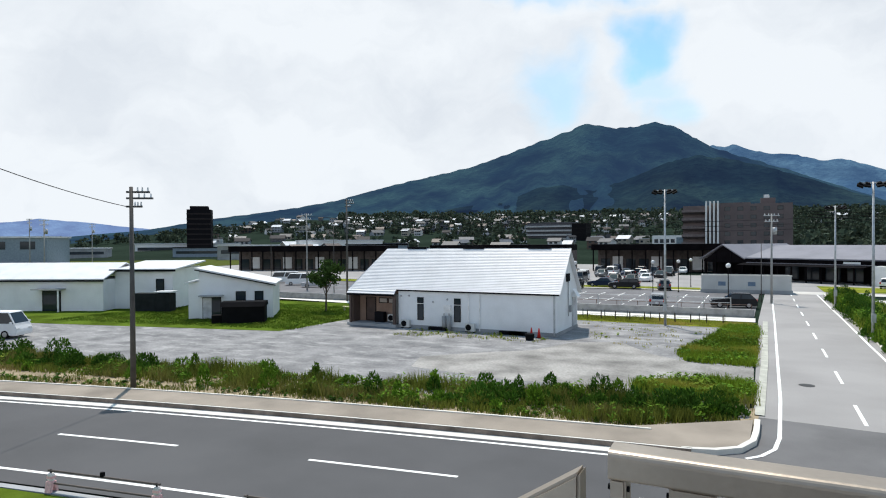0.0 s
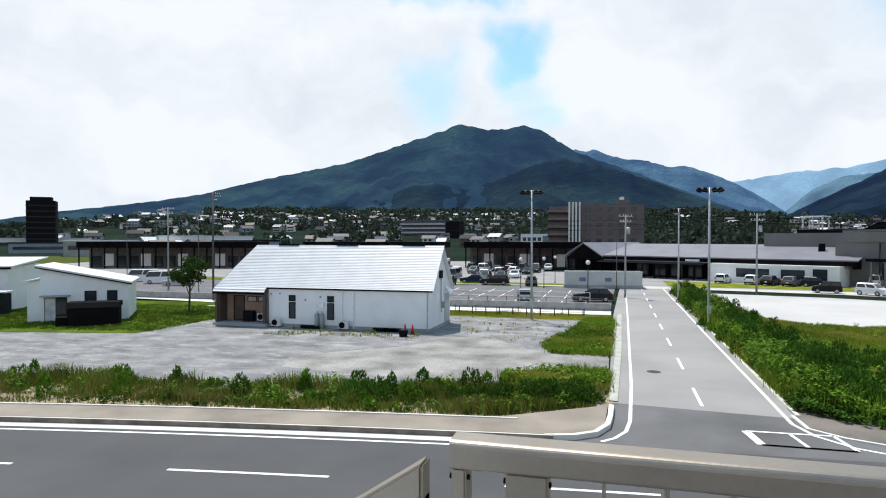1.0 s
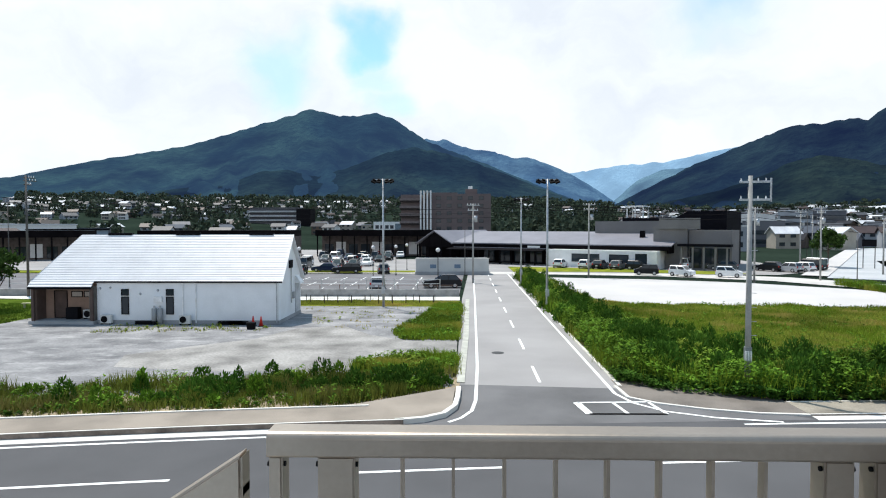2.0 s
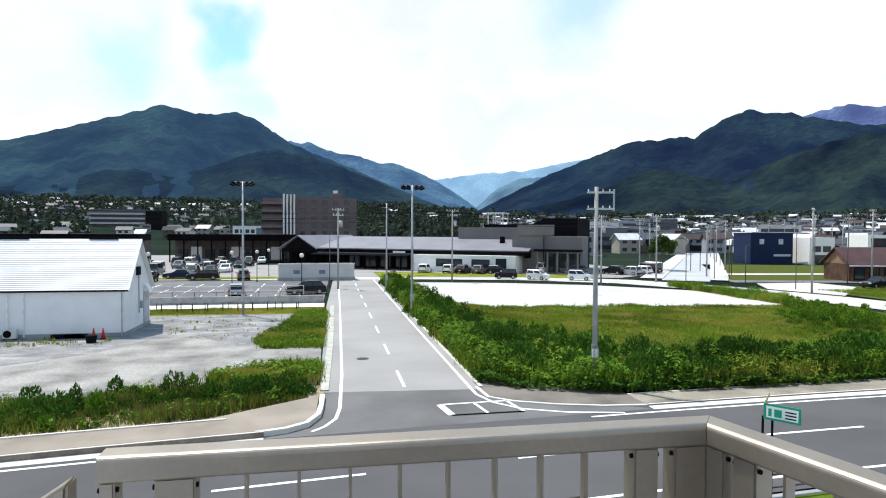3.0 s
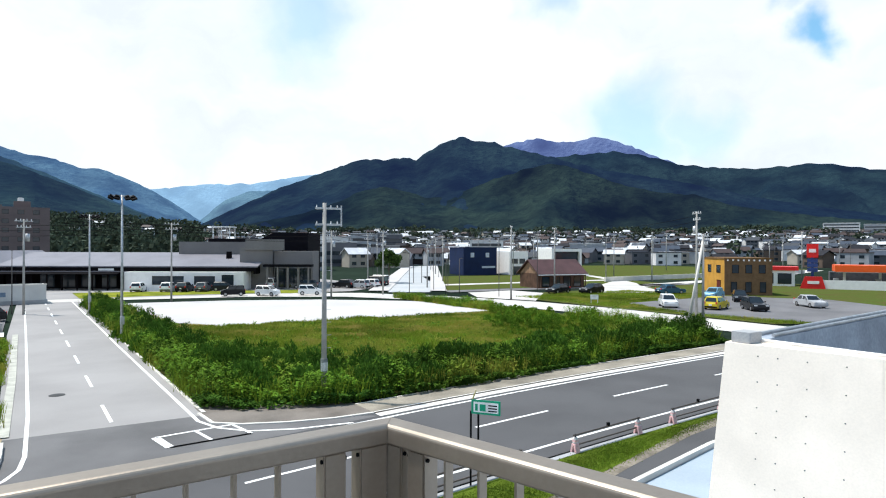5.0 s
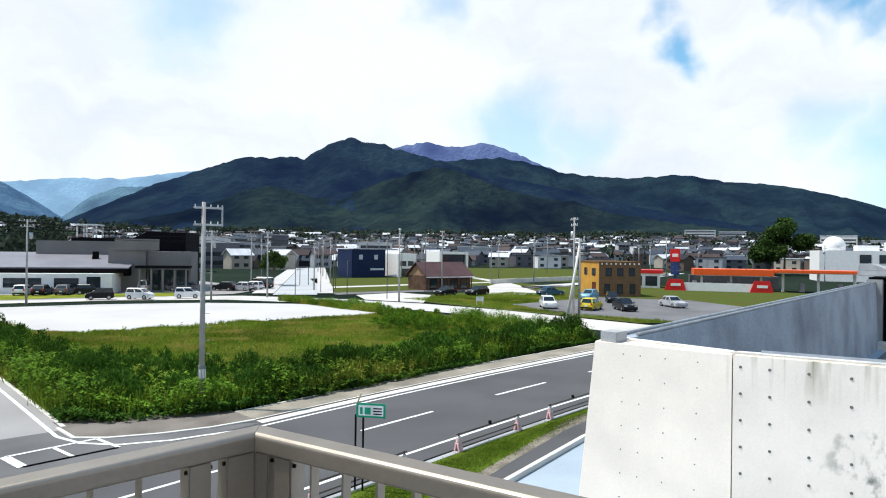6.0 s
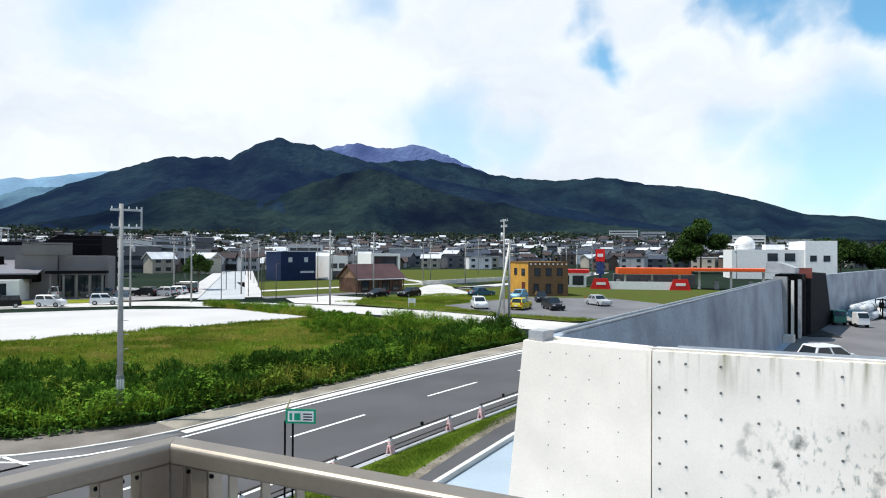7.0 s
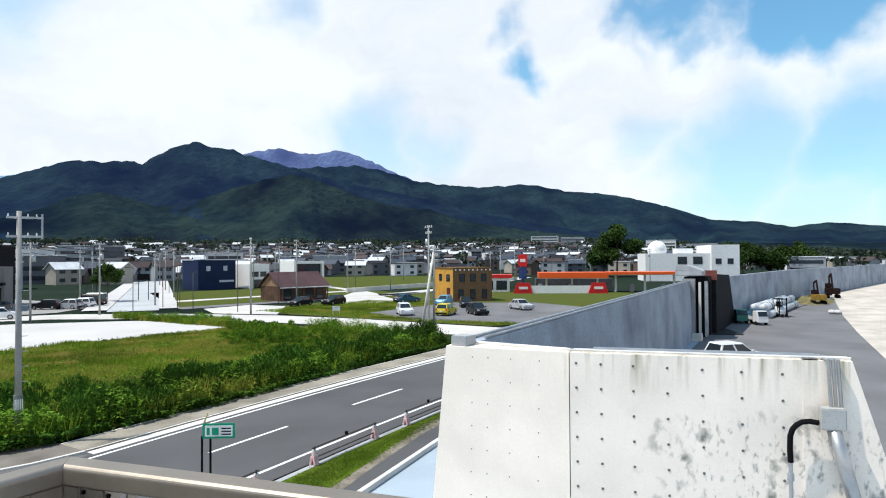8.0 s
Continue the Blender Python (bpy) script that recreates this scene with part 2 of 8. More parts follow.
def part(name, shape, mat, parent=None, label="", smooth=False, bevel=0.0):
    data = shape.mesh(name, mat, smooth, bevel) if isinstance(shape, Shape) else shape
    ob = new(name, data)
    if parent:
        ob.parent = parent
    if label:
        ob["label"] = label
    return ob


def thing(name, label, category, at=(0, 0, 0), turn=0.0, group="", kind=""):
    ob = new(name)
    ob.empty_display_size = 0.2
    ob.matrix_basis = pose(*at, 0, 0, turn)
    return tagged(ob, label, category, group, kind)


def structure(name, shape, mat, label, category, smooth=False, bevel=0.0, kind="structure"):
    return tagged(part(name, shape, mat, None, "", smooth, bevel), label, category, "", kind)


def centre(x):
    """The main road's centre line."""
    return 17.8 + 0.115 * x - 0.0018 * x * x if x < 31.9 else 19.64


def along(x0, x1, off, z=0.0, step=2.0):
    n = max(2, int(abs(x1 - x0) / step) + 1)
    return [(x, centre(x) + off, z) for x in np.linspace(x0, x1, n)]


def band(x0, x1, o0, o1, z0, z1):
    """A strip beside the main road, between two offsets, with a thickness."""
    s = Shape()
    a, b = along(x0, x1, o0, z1), along(x0, x1, o1, z1)
    s.ribbon(b, a)
    s.ribbon(along(x0, x1, o0, z0), b if False else along(x0, x1, o0, z1))
    s.ribbon(along(x0, x1, o1, z1), along(x0, x1, o1, z0))
    return s


def lane(pts, width, z):
    """A flat strip along a bent line."""
    left, right = [], []
    for i, p in enumerate(pts):
        a, b = Vector(pts[max(0, i - 1)]), Vector(pts[min(len(pts) - 1, i + 1)])
        d = (b - a).normalized()
        n = Vector((-d.y, d.x)) * width / 2
        left.append((p[0] + n.x, p[1] + n.y, z))
        right.append((p[0] - n.x, p[1] - n.y, z))
    return Shape().ribbon(left, right)


# ---- the land: ground, hills, mountains ----
def rise(x, y):
    """Height of the land: flat by the harbour, climbing slowly inland."""
    r = math.hypot(x, y)
    az = math.degrees(math.atan2(x, y))
    t = min(1.0, max(0.0, (r - 260) / 700))
    side = min(1.0, max(0.0, (az + 62) / 22)) * min(1.0, max(0.0, (96 - az) / 24)) if abs(az) < 110 else 0.0
    bump = 4.0 * noise.noise(Vector((x / 90, y / 90, 0))) * min(1.0, t * 4)
    top = 40 - 15 * min(1.0, max(0.0, (az - 6) / 10))
    return (top * t * t * (3 - 2 * t) + bump) * side - 0.06


def build_ground():
    s = Shape()
    rs = [0, 30, 60, 100, 150, 200, 250] + [260 + 35 * i for i in range(24)] + [1200, 1600, 2200, 3000, 4000, 4800]
    k = 120
    for r in rs:
        for i in range(k):
            a = 2 * math.pi * i / k
            x, y = r * math.sin(a), r * math.cos(a)
            s.v.append((x, y, rise(x, y)))
    for j in range(len(rs) - 1):
        for i in range(k):
            n = (i + 1) % k
            s.f.append((j * k + i, (j + 1) * k + i, (j + 1) * k + n, j * k + n))
    structure("ground", s, LAND, "flat harbour land rising into wooded hills behind the town", "ground", smooth=True)


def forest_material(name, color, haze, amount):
    """Wooded slopes, a far backdrop; haze is painted in as bluish colour and emission."""
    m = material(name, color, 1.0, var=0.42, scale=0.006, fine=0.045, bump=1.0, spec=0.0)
    nt = m.node_tree
    N, L = nt.nodes.new, nt.links.new
    for nd in nt.nodes:
        if nd.bl_idname == "ShaderNodeBump":
            nd.inputs["Distance"].default_value = 15.0
    # random dark patches in the colour, standing in for cloud shadows
    b = nt.nodes["Principled BSDF"]
    old = b.inputs["Base Color"].links[0].from_socket
    tc, nz, mr, mx = N("ShaderNodeTexCoord"), N("ShaderNodeTexNoise"), N("ShaderNodeMapRange"), N("ShaderNodeMix")
    nz.inputs["Scale"].default_value, nz.inputs["Detail"].default_value, nz.inputs["Roughness"].default_value = 0.0035, 6.0, 0.52
    mr.inputs["From Min"].default_value, mr.inputs["From Max"].default_value = 0.47, 0.60
    mx.data_type, mx.blend_type = "RGBA", "MULTIPLY"
    mx.inputs[7].default_value = (0.42, 0.5, 0.62, 1)
    L(tc.outputs["Object"], nz.inputs["Vector"])
    L(nz.outputs["Fac"], mr.inputs["Value"])
    L(mr.outputs[0], mx.inputs["Factor"])
    L(old, mx.inputs[6])
    L(mx.outputs[2], b.inputs["Base Color"])
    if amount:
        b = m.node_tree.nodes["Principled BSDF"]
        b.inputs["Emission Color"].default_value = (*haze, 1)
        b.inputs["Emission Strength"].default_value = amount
    return m


def mountain(name, crest, dist, depth, mat, label, seed, rough=0.10):
    """A range: crest is a line of (azimuth, elevation) summits and saddles at about one distance; spurs run down from it."""
    azs = [c[0] for c in crest]
    els = [c[1] for c in crest]
    n = int((azs[-1] - azs[0]) / 0.3) + 1
    rows = 44
    s = Shape()
    for i in range(n + 1):
        az = azs[0] + (azs[-1] - azs[0]) * i / n
        top = dist * math.tan(radians(float(np.interp(az, azs, els)))) + 7
        x0, y0 = math.sin(radians(az)), math.cos(radians(az))
        crag = 1 + 0.022 * noise.noise(Vector((az * 1.1, seed, 0))) + 0.012 * noise.noise(Vector((az * 3.7, seed, 3)))
        for j in range(rows + 1):
            u = j / rows * 1.25
            r = dist - depth + depth * u
            if u <= 1:
                h = top * crag * (u ** 1.25 * 0.88 + 0.12 * u ** 4)
                p = Vector((x0 * r / 330, y0 * r / 330, seed))
                q = Vector((az * dist / 9500 + 0.5 * noise.noise(p * 0.8), u * 0.7, seed + 4))   # spurs run down the fall line
                spur = 1.5 * abs(noise.noise(q)) + 0.9 * abs(noise.noise(q * 2.3)) + abs(noise.noise(p)) + 0.5 * abs(noise.noise(p * 2.7)) + 0.22 * noise.noise(p * 7)
                h -= top * rough * (spur - 0.3) * 4 * u * (1 - u) * 0.9
            else:
                h = top * crag * (1 - (u - 1) * 2.2)
            s.v.append((x0 * r, y0 * r, max(-5, h)))
    for i in range(n):
        for j in range(rows):
            a = i * (rows + 1) + j
            s.f.append((a, a + 1, a + rows + 2, a + rows + 1))
    return structure(name, s, mat, label, "mountain", smooth=True)


build_ground()
# distance haze is put into each range's base colour and glow
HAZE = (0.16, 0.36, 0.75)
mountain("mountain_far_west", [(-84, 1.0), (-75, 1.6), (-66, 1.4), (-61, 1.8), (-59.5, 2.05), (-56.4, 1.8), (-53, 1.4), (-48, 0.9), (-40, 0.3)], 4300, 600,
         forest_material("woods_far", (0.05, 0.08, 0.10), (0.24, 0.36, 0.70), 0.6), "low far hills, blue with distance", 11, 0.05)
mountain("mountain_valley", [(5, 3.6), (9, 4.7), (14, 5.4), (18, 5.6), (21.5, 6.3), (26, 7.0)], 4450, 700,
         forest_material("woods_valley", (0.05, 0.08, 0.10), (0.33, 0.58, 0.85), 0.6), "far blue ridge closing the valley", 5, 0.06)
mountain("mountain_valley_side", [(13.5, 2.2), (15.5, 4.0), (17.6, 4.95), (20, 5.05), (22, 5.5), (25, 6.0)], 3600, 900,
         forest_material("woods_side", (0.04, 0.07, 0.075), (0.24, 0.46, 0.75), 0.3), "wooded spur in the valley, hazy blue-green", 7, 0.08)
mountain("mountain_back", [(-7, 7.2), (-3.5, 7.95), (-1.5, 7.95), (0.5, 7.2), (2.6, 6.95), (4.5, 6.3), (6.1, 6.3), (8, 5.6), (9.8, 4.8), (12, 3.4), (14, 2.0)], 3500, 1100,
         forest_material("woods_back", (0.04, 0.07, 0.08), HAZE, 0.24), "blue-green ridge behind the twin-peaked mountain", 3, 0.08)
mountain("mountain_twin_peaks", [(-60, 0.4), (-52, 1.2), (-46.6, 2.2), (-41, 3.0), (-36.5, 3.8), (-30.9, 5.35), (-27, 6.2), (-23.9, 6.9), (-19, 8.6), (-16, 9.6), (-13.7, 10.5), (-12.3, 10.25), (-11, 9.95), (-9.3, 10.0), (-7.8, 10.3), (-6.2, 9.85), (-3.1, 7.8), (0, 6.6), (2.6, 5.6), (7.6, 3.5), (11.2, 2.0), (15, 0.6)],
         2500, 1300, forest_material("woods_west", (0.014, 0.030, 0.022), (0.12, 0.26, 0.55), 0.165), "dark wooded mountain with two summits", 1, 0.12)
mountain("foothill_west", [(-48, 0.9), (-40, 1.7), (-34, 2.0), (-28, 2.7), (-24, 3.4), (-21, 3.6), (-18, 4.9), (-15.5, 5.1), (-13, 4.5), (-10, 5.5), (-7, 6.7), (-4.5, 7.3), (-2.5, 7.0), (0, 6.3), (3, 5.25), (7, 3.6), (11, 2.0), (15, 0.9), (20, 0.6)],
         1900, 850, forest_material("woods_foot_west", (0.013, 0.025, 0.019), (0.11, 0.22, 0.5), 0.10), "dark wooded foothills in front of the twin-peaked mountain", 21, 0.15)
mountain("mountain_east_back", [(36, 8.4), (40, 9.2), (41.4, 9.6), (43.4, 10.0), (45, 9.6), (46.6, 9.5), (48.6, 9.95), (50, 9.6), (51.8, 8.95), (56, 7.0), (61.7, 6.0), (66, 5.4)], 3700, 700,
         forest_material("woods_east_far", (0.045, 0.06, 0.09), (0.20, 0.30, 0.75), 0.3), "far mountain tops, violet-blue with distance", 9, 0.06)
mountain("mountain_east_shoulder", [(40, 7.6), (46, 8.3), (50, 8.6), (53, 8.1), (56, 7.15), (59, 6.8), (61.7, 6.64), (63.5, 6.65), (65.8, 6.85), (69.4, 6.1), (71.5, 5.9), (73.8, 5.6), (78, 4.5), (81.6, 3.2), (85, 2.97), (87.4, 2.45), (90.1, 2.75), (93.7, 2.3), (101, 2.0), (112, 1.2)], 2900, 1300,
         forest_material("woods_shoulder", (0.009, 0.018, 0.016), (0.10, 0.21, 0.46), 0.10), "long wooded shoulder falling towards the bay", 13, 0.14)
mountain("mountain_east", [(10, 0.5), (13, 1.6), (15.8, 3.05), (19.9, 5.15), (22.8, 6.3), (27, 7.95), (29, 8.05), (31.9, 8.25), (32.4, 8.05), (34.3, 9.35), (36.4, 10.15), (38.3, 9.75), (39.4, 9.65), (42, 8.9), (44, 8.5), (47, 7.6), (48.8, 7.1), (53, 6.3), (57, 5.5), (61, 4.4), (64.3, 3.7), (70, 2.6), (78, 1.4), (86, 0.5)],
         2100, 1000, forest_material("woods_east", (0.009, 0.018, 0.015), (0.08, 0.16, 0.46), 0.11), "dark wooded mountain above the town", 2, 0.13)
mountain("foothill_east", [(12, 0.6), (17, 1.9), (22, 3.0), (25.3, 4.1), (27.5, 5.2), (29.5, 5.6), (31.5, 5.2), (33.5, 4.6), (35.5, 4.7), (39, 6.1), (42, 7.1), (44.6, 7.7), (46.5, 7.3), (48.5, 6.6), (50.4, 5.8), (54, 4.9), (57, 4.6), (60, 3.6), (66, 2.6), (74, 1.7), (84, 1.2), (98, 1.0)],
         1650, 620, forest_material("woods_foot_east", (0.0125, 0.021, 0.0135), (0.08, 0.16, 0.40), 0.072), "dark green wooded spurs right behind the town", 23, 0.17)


# ---- roads and surfaces ----
def build_roads():
    structure("road_main", Shape().ribbon(along(-170, 170, 4.3, 0.0), along(-170, 170, -4.1, 0.0)), ASPHALT, "smooth dark grey two-lane asphalt road with white markings", "road")
    # markings
    s = Shape()
    s.ribbon(along(-170, 0.0, 3.5, 0.006), along(-170, 0.0, 3.36, 0.006))
    s.ribbon(along(10.5, 49, 3.5, 0.006), along(10.5, 49, 3.36, 0.006))
    structure("road_edge_line", s, PAINT, "white painted edge line along the road", "road marking")
    s = Shape().ribbon(along(-170, 49, -3.16, 0.006), along(-170, 49, -3.3, 0.006))
    structure("road_edge_line", s, PAINT, "white painted edge line on the harbour side", "road marking")
    dashes = [(-22.7 - 10.1 * k, 5.1) for k in range(12, -1, -1)] + [(-12.6, 4.95), (-2.56, 4.2), (6.4, 4.3), (15.7, 4.15), (24.35, 4.3), (33.0, 4.3), (41.6, 4.3)]
    for x, n in dashes:
        structure("lane_dash", Shape().ribbon(along(x, x + n, 0.13, 0.006), along(x, x + n, -0.01, 0.006)), PAINT, "white painted centre dash", "road marking")["group"] = "centre dashes of the main road"
    # gutter, kerb, pavement, back kerb on the inland side
    # kerb shading painted in: dark for the shaded face, pale strip for sunlit top
    KERB_SHADED = material("shaded_kerb", (0.20, 0.165, 0.14), 0.95, var=0.2, scale=1.5, fine=15)
    for a, b, top in ((-170, -1.6, 0.19), (13.4, 47, 0.06)):
        structure("gutter", band(a, b, 3.75, 4.25, -0.02, 0.012), CONCRETE, "pale concrete gutter beside the kerb", "gutter")
        structure("kerb", band(a, b, 4.25, 4.43, 0.0, top), KERB_SHADED, "weathered concrete kerb, its dark shaded face painted in", "kerb")
        structure("kerb_lit_top", band(a, b, 4.255, 4.34, top, top + 0.012), CONCRETE, "pale top edge of the kerb, its sunlit tone painted in", "kerb")
        structure("pavement", band(a, b, 4.43, 6.12 if a < 0 else 6.0, 0.0, top - 0.01 if a < 0 else 0.03), PAVING if a < 0 else material("sandy_pavement", (0.27, 0.243, 0.197), 0.95, var=0.17, scale=0.5, fine=12), "grey asphalt pavement behind the kerb", "pavement")
        structure("kerb_back", band(a, b - 1.5, 6.12, 6.22, 0.0, top + 0.03) if a < 0 else band(a, b, 6.0, 6.08, 0.0, 0.05), CONCRETE, "narrow pale concrete edging of the pavement", "kerb")
    structure("kerb", band(-170, 45, -4.55, -4.32, 0.0, 0.06), CONCRETE_GREY, "pale concrete kerb on the harbour side", "kerb")
    # side road running inland
    SIDE = material("asphalt_mid", (0.145, 0.143, 0.145), 0.9, spec=0.15, var=0.12, scale=0.3, fine=40, bump=0.2)
    structure("road_side", Shape().ribbon([(-2.4, 21.6, 0.004), (-0.3, 24, 0.008), (0.2, 27.6, 0.008)], [(13.4, 22.85, 0.004), (9.3, 25.8, 0.008), (7.6, 27.0, 0.008)]), SIDE, "dark asphalt mouth of the side road, meeting the main road", "road")
    structure("road_side", Shape().ribbon([(0.2, 27.6, 0.01), (0.5, 60, 0.01), (1.6, 98, 0.01)], [(7.6, 27.0, 0.01), (7.75, 60, 0.01), (8.1, 98, 0.01)]), ASPHALT_PALE, "pale worn asphalt side road running inland", "road")
    s = lane([(0.0, 22.2), (0.45, 22.7), (0.85, 23.6), (1.03, 25.0), (1.25, 31), (1.75, 60), (2.2, 92)], 0.14, 0.018)
    structure("side_line", s, PAINT, "white painted edge line of the side road", "road marking")
    s = lane([(7.3, 92), (7.1, 60), (7.0, 50), (6.92, 30), (6.9, 26.2), (7.3, 24.8), (8.2, 23.7), (9.8, 22.95), (12, 22.5)], 0.15, 0.018)
    structure("side_line", s, PAINT, "white painted edge line turning into the main road", "road marking")
    for i in range(9):
        y = 28.0 + 7.65 * i
        structure("side_dash", Shape().ribbon([(3.92 + 0.006 * (y - 28), y, 0.018), (3.94 + 0.006 * (y - 28), y + 3.3, 0.018)], [(4.06 + 0.006 * (y - 28), y, 0.018), (4.08 + 0.006 * (y - 28), y + 3.3, 0.018)]), PAINT, "white painted centre dash of the side road", "road marking")["group"] = "centre dashes of the side road"
    # kerb round the corner of the side road, and its edging
    c = [(-1.9, 21.95), (-0.9, 22.25), (-0.2, 22.8), (0.2, 23.8), (0.3, 25.0), (0.34, 26.6)]
    structure("corner_kerb", solid_lane(c, 0.2, 0.0, 0.19), CONCRETE, "pale concrete kerb curving into the side road", "kerb")
    structure("side_gutter", solid_lane([(0.42, 27.8), (0.75, 40), (1.05, 60)], 0.36, 0.0, 0.05), material("mossy_concrete", (0.43, 0.43, 0.38), 0.9, var=0.12), "pale mossy concrete gutter along the side road", "gutter")
    structure("corner_pavement", Shape().slab([(-2.2, 22.1), (-0.9, 22.35), (-0.3, 22.9), (0.1, 23.8), (0.2, 26.5), (-3.6, 23.9), (-5, 23.35), (-4.4, 21.9)], 0.0, 0.176), PAVING, "grey asphalt pavement at the corner", "pavement")
    c = [(7.2, 27.4), (7.3, 25.6), (8.2, 24.75), (9.8, 24.0), (11.6, 23.5), (13.4, 23.34)]
    structure("corner_kerb", solid_lane(c, 0.14, 0.0, 0.055), CONCRETE, "flush pale concrete kerb curving round the corner", "kerb")
    BROWNED = material("browned_asphalt", (0.18, 0.159, 0.139), 0.95, var=0.13, scale=0.7, fine=25)
    structure("corner_pavement", Shape().slab([(7.3, 28.5), (7.3, 27.2), (7.4, 25.7), (8.3, 24.85), (9.9, 24.1), (11.6, 23.6), (13.4, 23.45), (13.4, 25.5), (11.0, 26.6), (9.2, 28.2)], 0.0, 0.026), BROWNED, "browned asphalt pavement corner beside the weeds", "pavement")
    structure("kerb_side", solid_lane([(7.42, 27.4), (7.5, 40), (7.7, 60), (8.2, 93)], 0.16, 0.0, 0.05), CONCRETE, "pale concrete edging of the side road", "kerb")
    # painted no-stopping box at the mouth
    s = Shape()
    a, b, c2, d = Vector((5.04, 24.8)), Vector((5.26, 23.3)), Vector((8.15, 23.35)), Vector((7.9, 24.95))
    for p, q in ((a, b), (b, c2), (c2, d), (d, a), ((a + d) * 0.5, (b + c2) * 0.5), (b, c2)):
        w = 0.3 if (p, q) == (a, b) else 0.14
        dd = (q - p).normalized()
        nn = Vector((-dd.y, dd.x)) * w / 2
        s.ribbon([(*(p + nn), 0.022), (*(q + nn), 0.022)], [(*(p - nn), 0.022), (*(q - nn), 0.022)])
    structure("box_marking", s, PAINT, "white painted box marking at the junction", "road marking")
    structure("manhole_cover", Shape().tube((2.48, 34.6, 0.0), (2.48, 34.6, 0.02), 0.35, sides=20), material("cast_iron", (0.06, 0.06, 0.06), 0.6, 0.6), "round cast-iron manhole cover in the road", "manhole")
    # road inland of the field
    structure("road_back", lane([(55, 23.4), (55, 35), (55.5, 48), (54, 60), (50, 72), (43, 84), (30, 92), (15, 95.5), (-12, 97.5), (-60, 99)], 7.5, 0.012), material("concrete_road", (0.52, 0.50, 0.47), 0.9, var=0.06, scale=0.2), "pale dusty concrete road round the field", "road")


def solid_lane(pts, width, z0, z1):
    s = Shape()
    left, right = [], []
    for i, p in enumerate(pts):
        a, b = Vector(pts[max(0, i - 1)]), Vector(pts[min(len(pts) - 1, i + 1)])
        d = (b - a).normalized()
        n = Vector((-d.y, d.x)) * width / 2
        left.append((p[0] + n.x, p[1] + n.y))
        right.append((p[0] - n.x, p[1] - n.y))
    up = lambda q, z: [(x, y, z) for x, y in q]
    s.ribbon(up(left, z1), up(right, z1)).ribbon(up(left, z0), up(left, z1)).ribbon(up(right, z1), up(right, z0))
    return s


build_roads()


# ---- lots ----
def sheet(name, poly, z, mat, label, category):
    return structure(name, Shape().face([(x, y, z) for x, y in poly]), mat, label, category)


def gravel_material():
    m = material("gravel", (0.235, 0.233, 0.235), 0.95, spec=0.05, var=0.2, scale=0.5, fine=7, bump=0.8, tint=(0.15, 0.15, 0.155))
    # paler tracks worn along the lot
    nt = m.node_tree
    N, L = nt.nodes.new, nt.links.new
    b = nt.nodes["Principled BSDF"]
    old = b.inputs["Base Color"].links[0].from_socket
    tc, mp, nz, mr, mx = N("ShaderNodeTexCoord"), N("ShaderNodeMapping"), N("ShaderNodeTexNoise"), N("ShaderNodeMapRange"), N("ShaderNodeMix")
    mp.inputs["Scale"].default_value = (0.5, 1.1, 1)
    nz.inputs["Scale"].default_value, nz.inputs["Detail"].default_value, nz.inputs["Roughness"].default_value = 1.0, 7.0, 0.65
    mr.inputs["From Min"].default_value, mr.inputs["From Max"].default_value = 0.52, 0.74
    mx.data_type = "RGBA"
    mx.inputs[7].default_value = (0.42, 0.415, 0.41, 1)
    L(tc.outputs["Object"], mp.inputs[0])
    L(mp.outputs[0], nz.inputs["Vector"])
    L(nz.outputs["Fac"], mr.inputs["Value"])
    L(mr.outputs[0], mx.inputs["Factor"])
    L(old, mx.inputs[6])
    L(mx.outputs[2], b.inputs["Base Color"])
    return m


GRAVEL = gravel_material()
sheet("gravel_lot", [(-120, 8), (-60, 17), (-32, 22), (-5, 24.2), (0.05, 27.2), (0.3, 58.5), (-32, 58.5), (-33.5, 38.5), (-57, 33.5), (-120, 24)], 0.02, GRAVEL, "open lot of crushed grey gravel with pale wheel tracks", "gravel lot")
sheet("grass_lot", [(-120, 24), (-57, 33.5), (-33.5, 38.5), (-32, 58.5), (-60, 62), (-120, 62)], 0.03, material("old_lawn", (0.085, 0.13, 0.018), 0.95, spec=0.0, var=0.25, scale=0.3, fine=5), "mown green lawn round the white buildings", "lawn")
sheet("soil_verge", [(-120, 6), (-60, 10.5), (-30, 19.0), (-10, 22.6), (-4, 23.5), (-4, 25.8), (-30, 24.5), (-60, 19)], 0.035, SOIL, "bare sandy soil at the edge of the weeds", "soil")
sheet("field", [(7.4, 30), (7.6, 28.2), (9.2, 27.2), (12.5, 25.6), (30, 26.0), (46, 26.4), (50, 40), (49, 57), (44, 53.2), (15.4, 56.2), (12.8, 61), (11.2, 85), (8.2, 92)], 0.025, TURF, "overgrown field of tall green weeds", "field")
sheet("sand_lot", [(12.2, 86), (25, 83), (35.5, 78), (44, 69.8), (48.5, 62), (49, 58), (44, 53.1), (15.4, 56.1), (12.8, 60.5), (11.2, 72)], 0.05, SAND, "levelled lot of bright white crushed stone", "sand lot")
sheet("parking_lot", [(-90, 63), (0.2, 63), (0.8, 92), (-90, 94)], 0.03, ASPHALT_OLD, "asphalt car park with white bay lines", "car park")
sheet("parking_lot_back", [(-140, 100), (-14, 100), (-14, 190), (-160, 190)], 0.03, ASPHALT_PALE, "large car park behind the road", "car park")
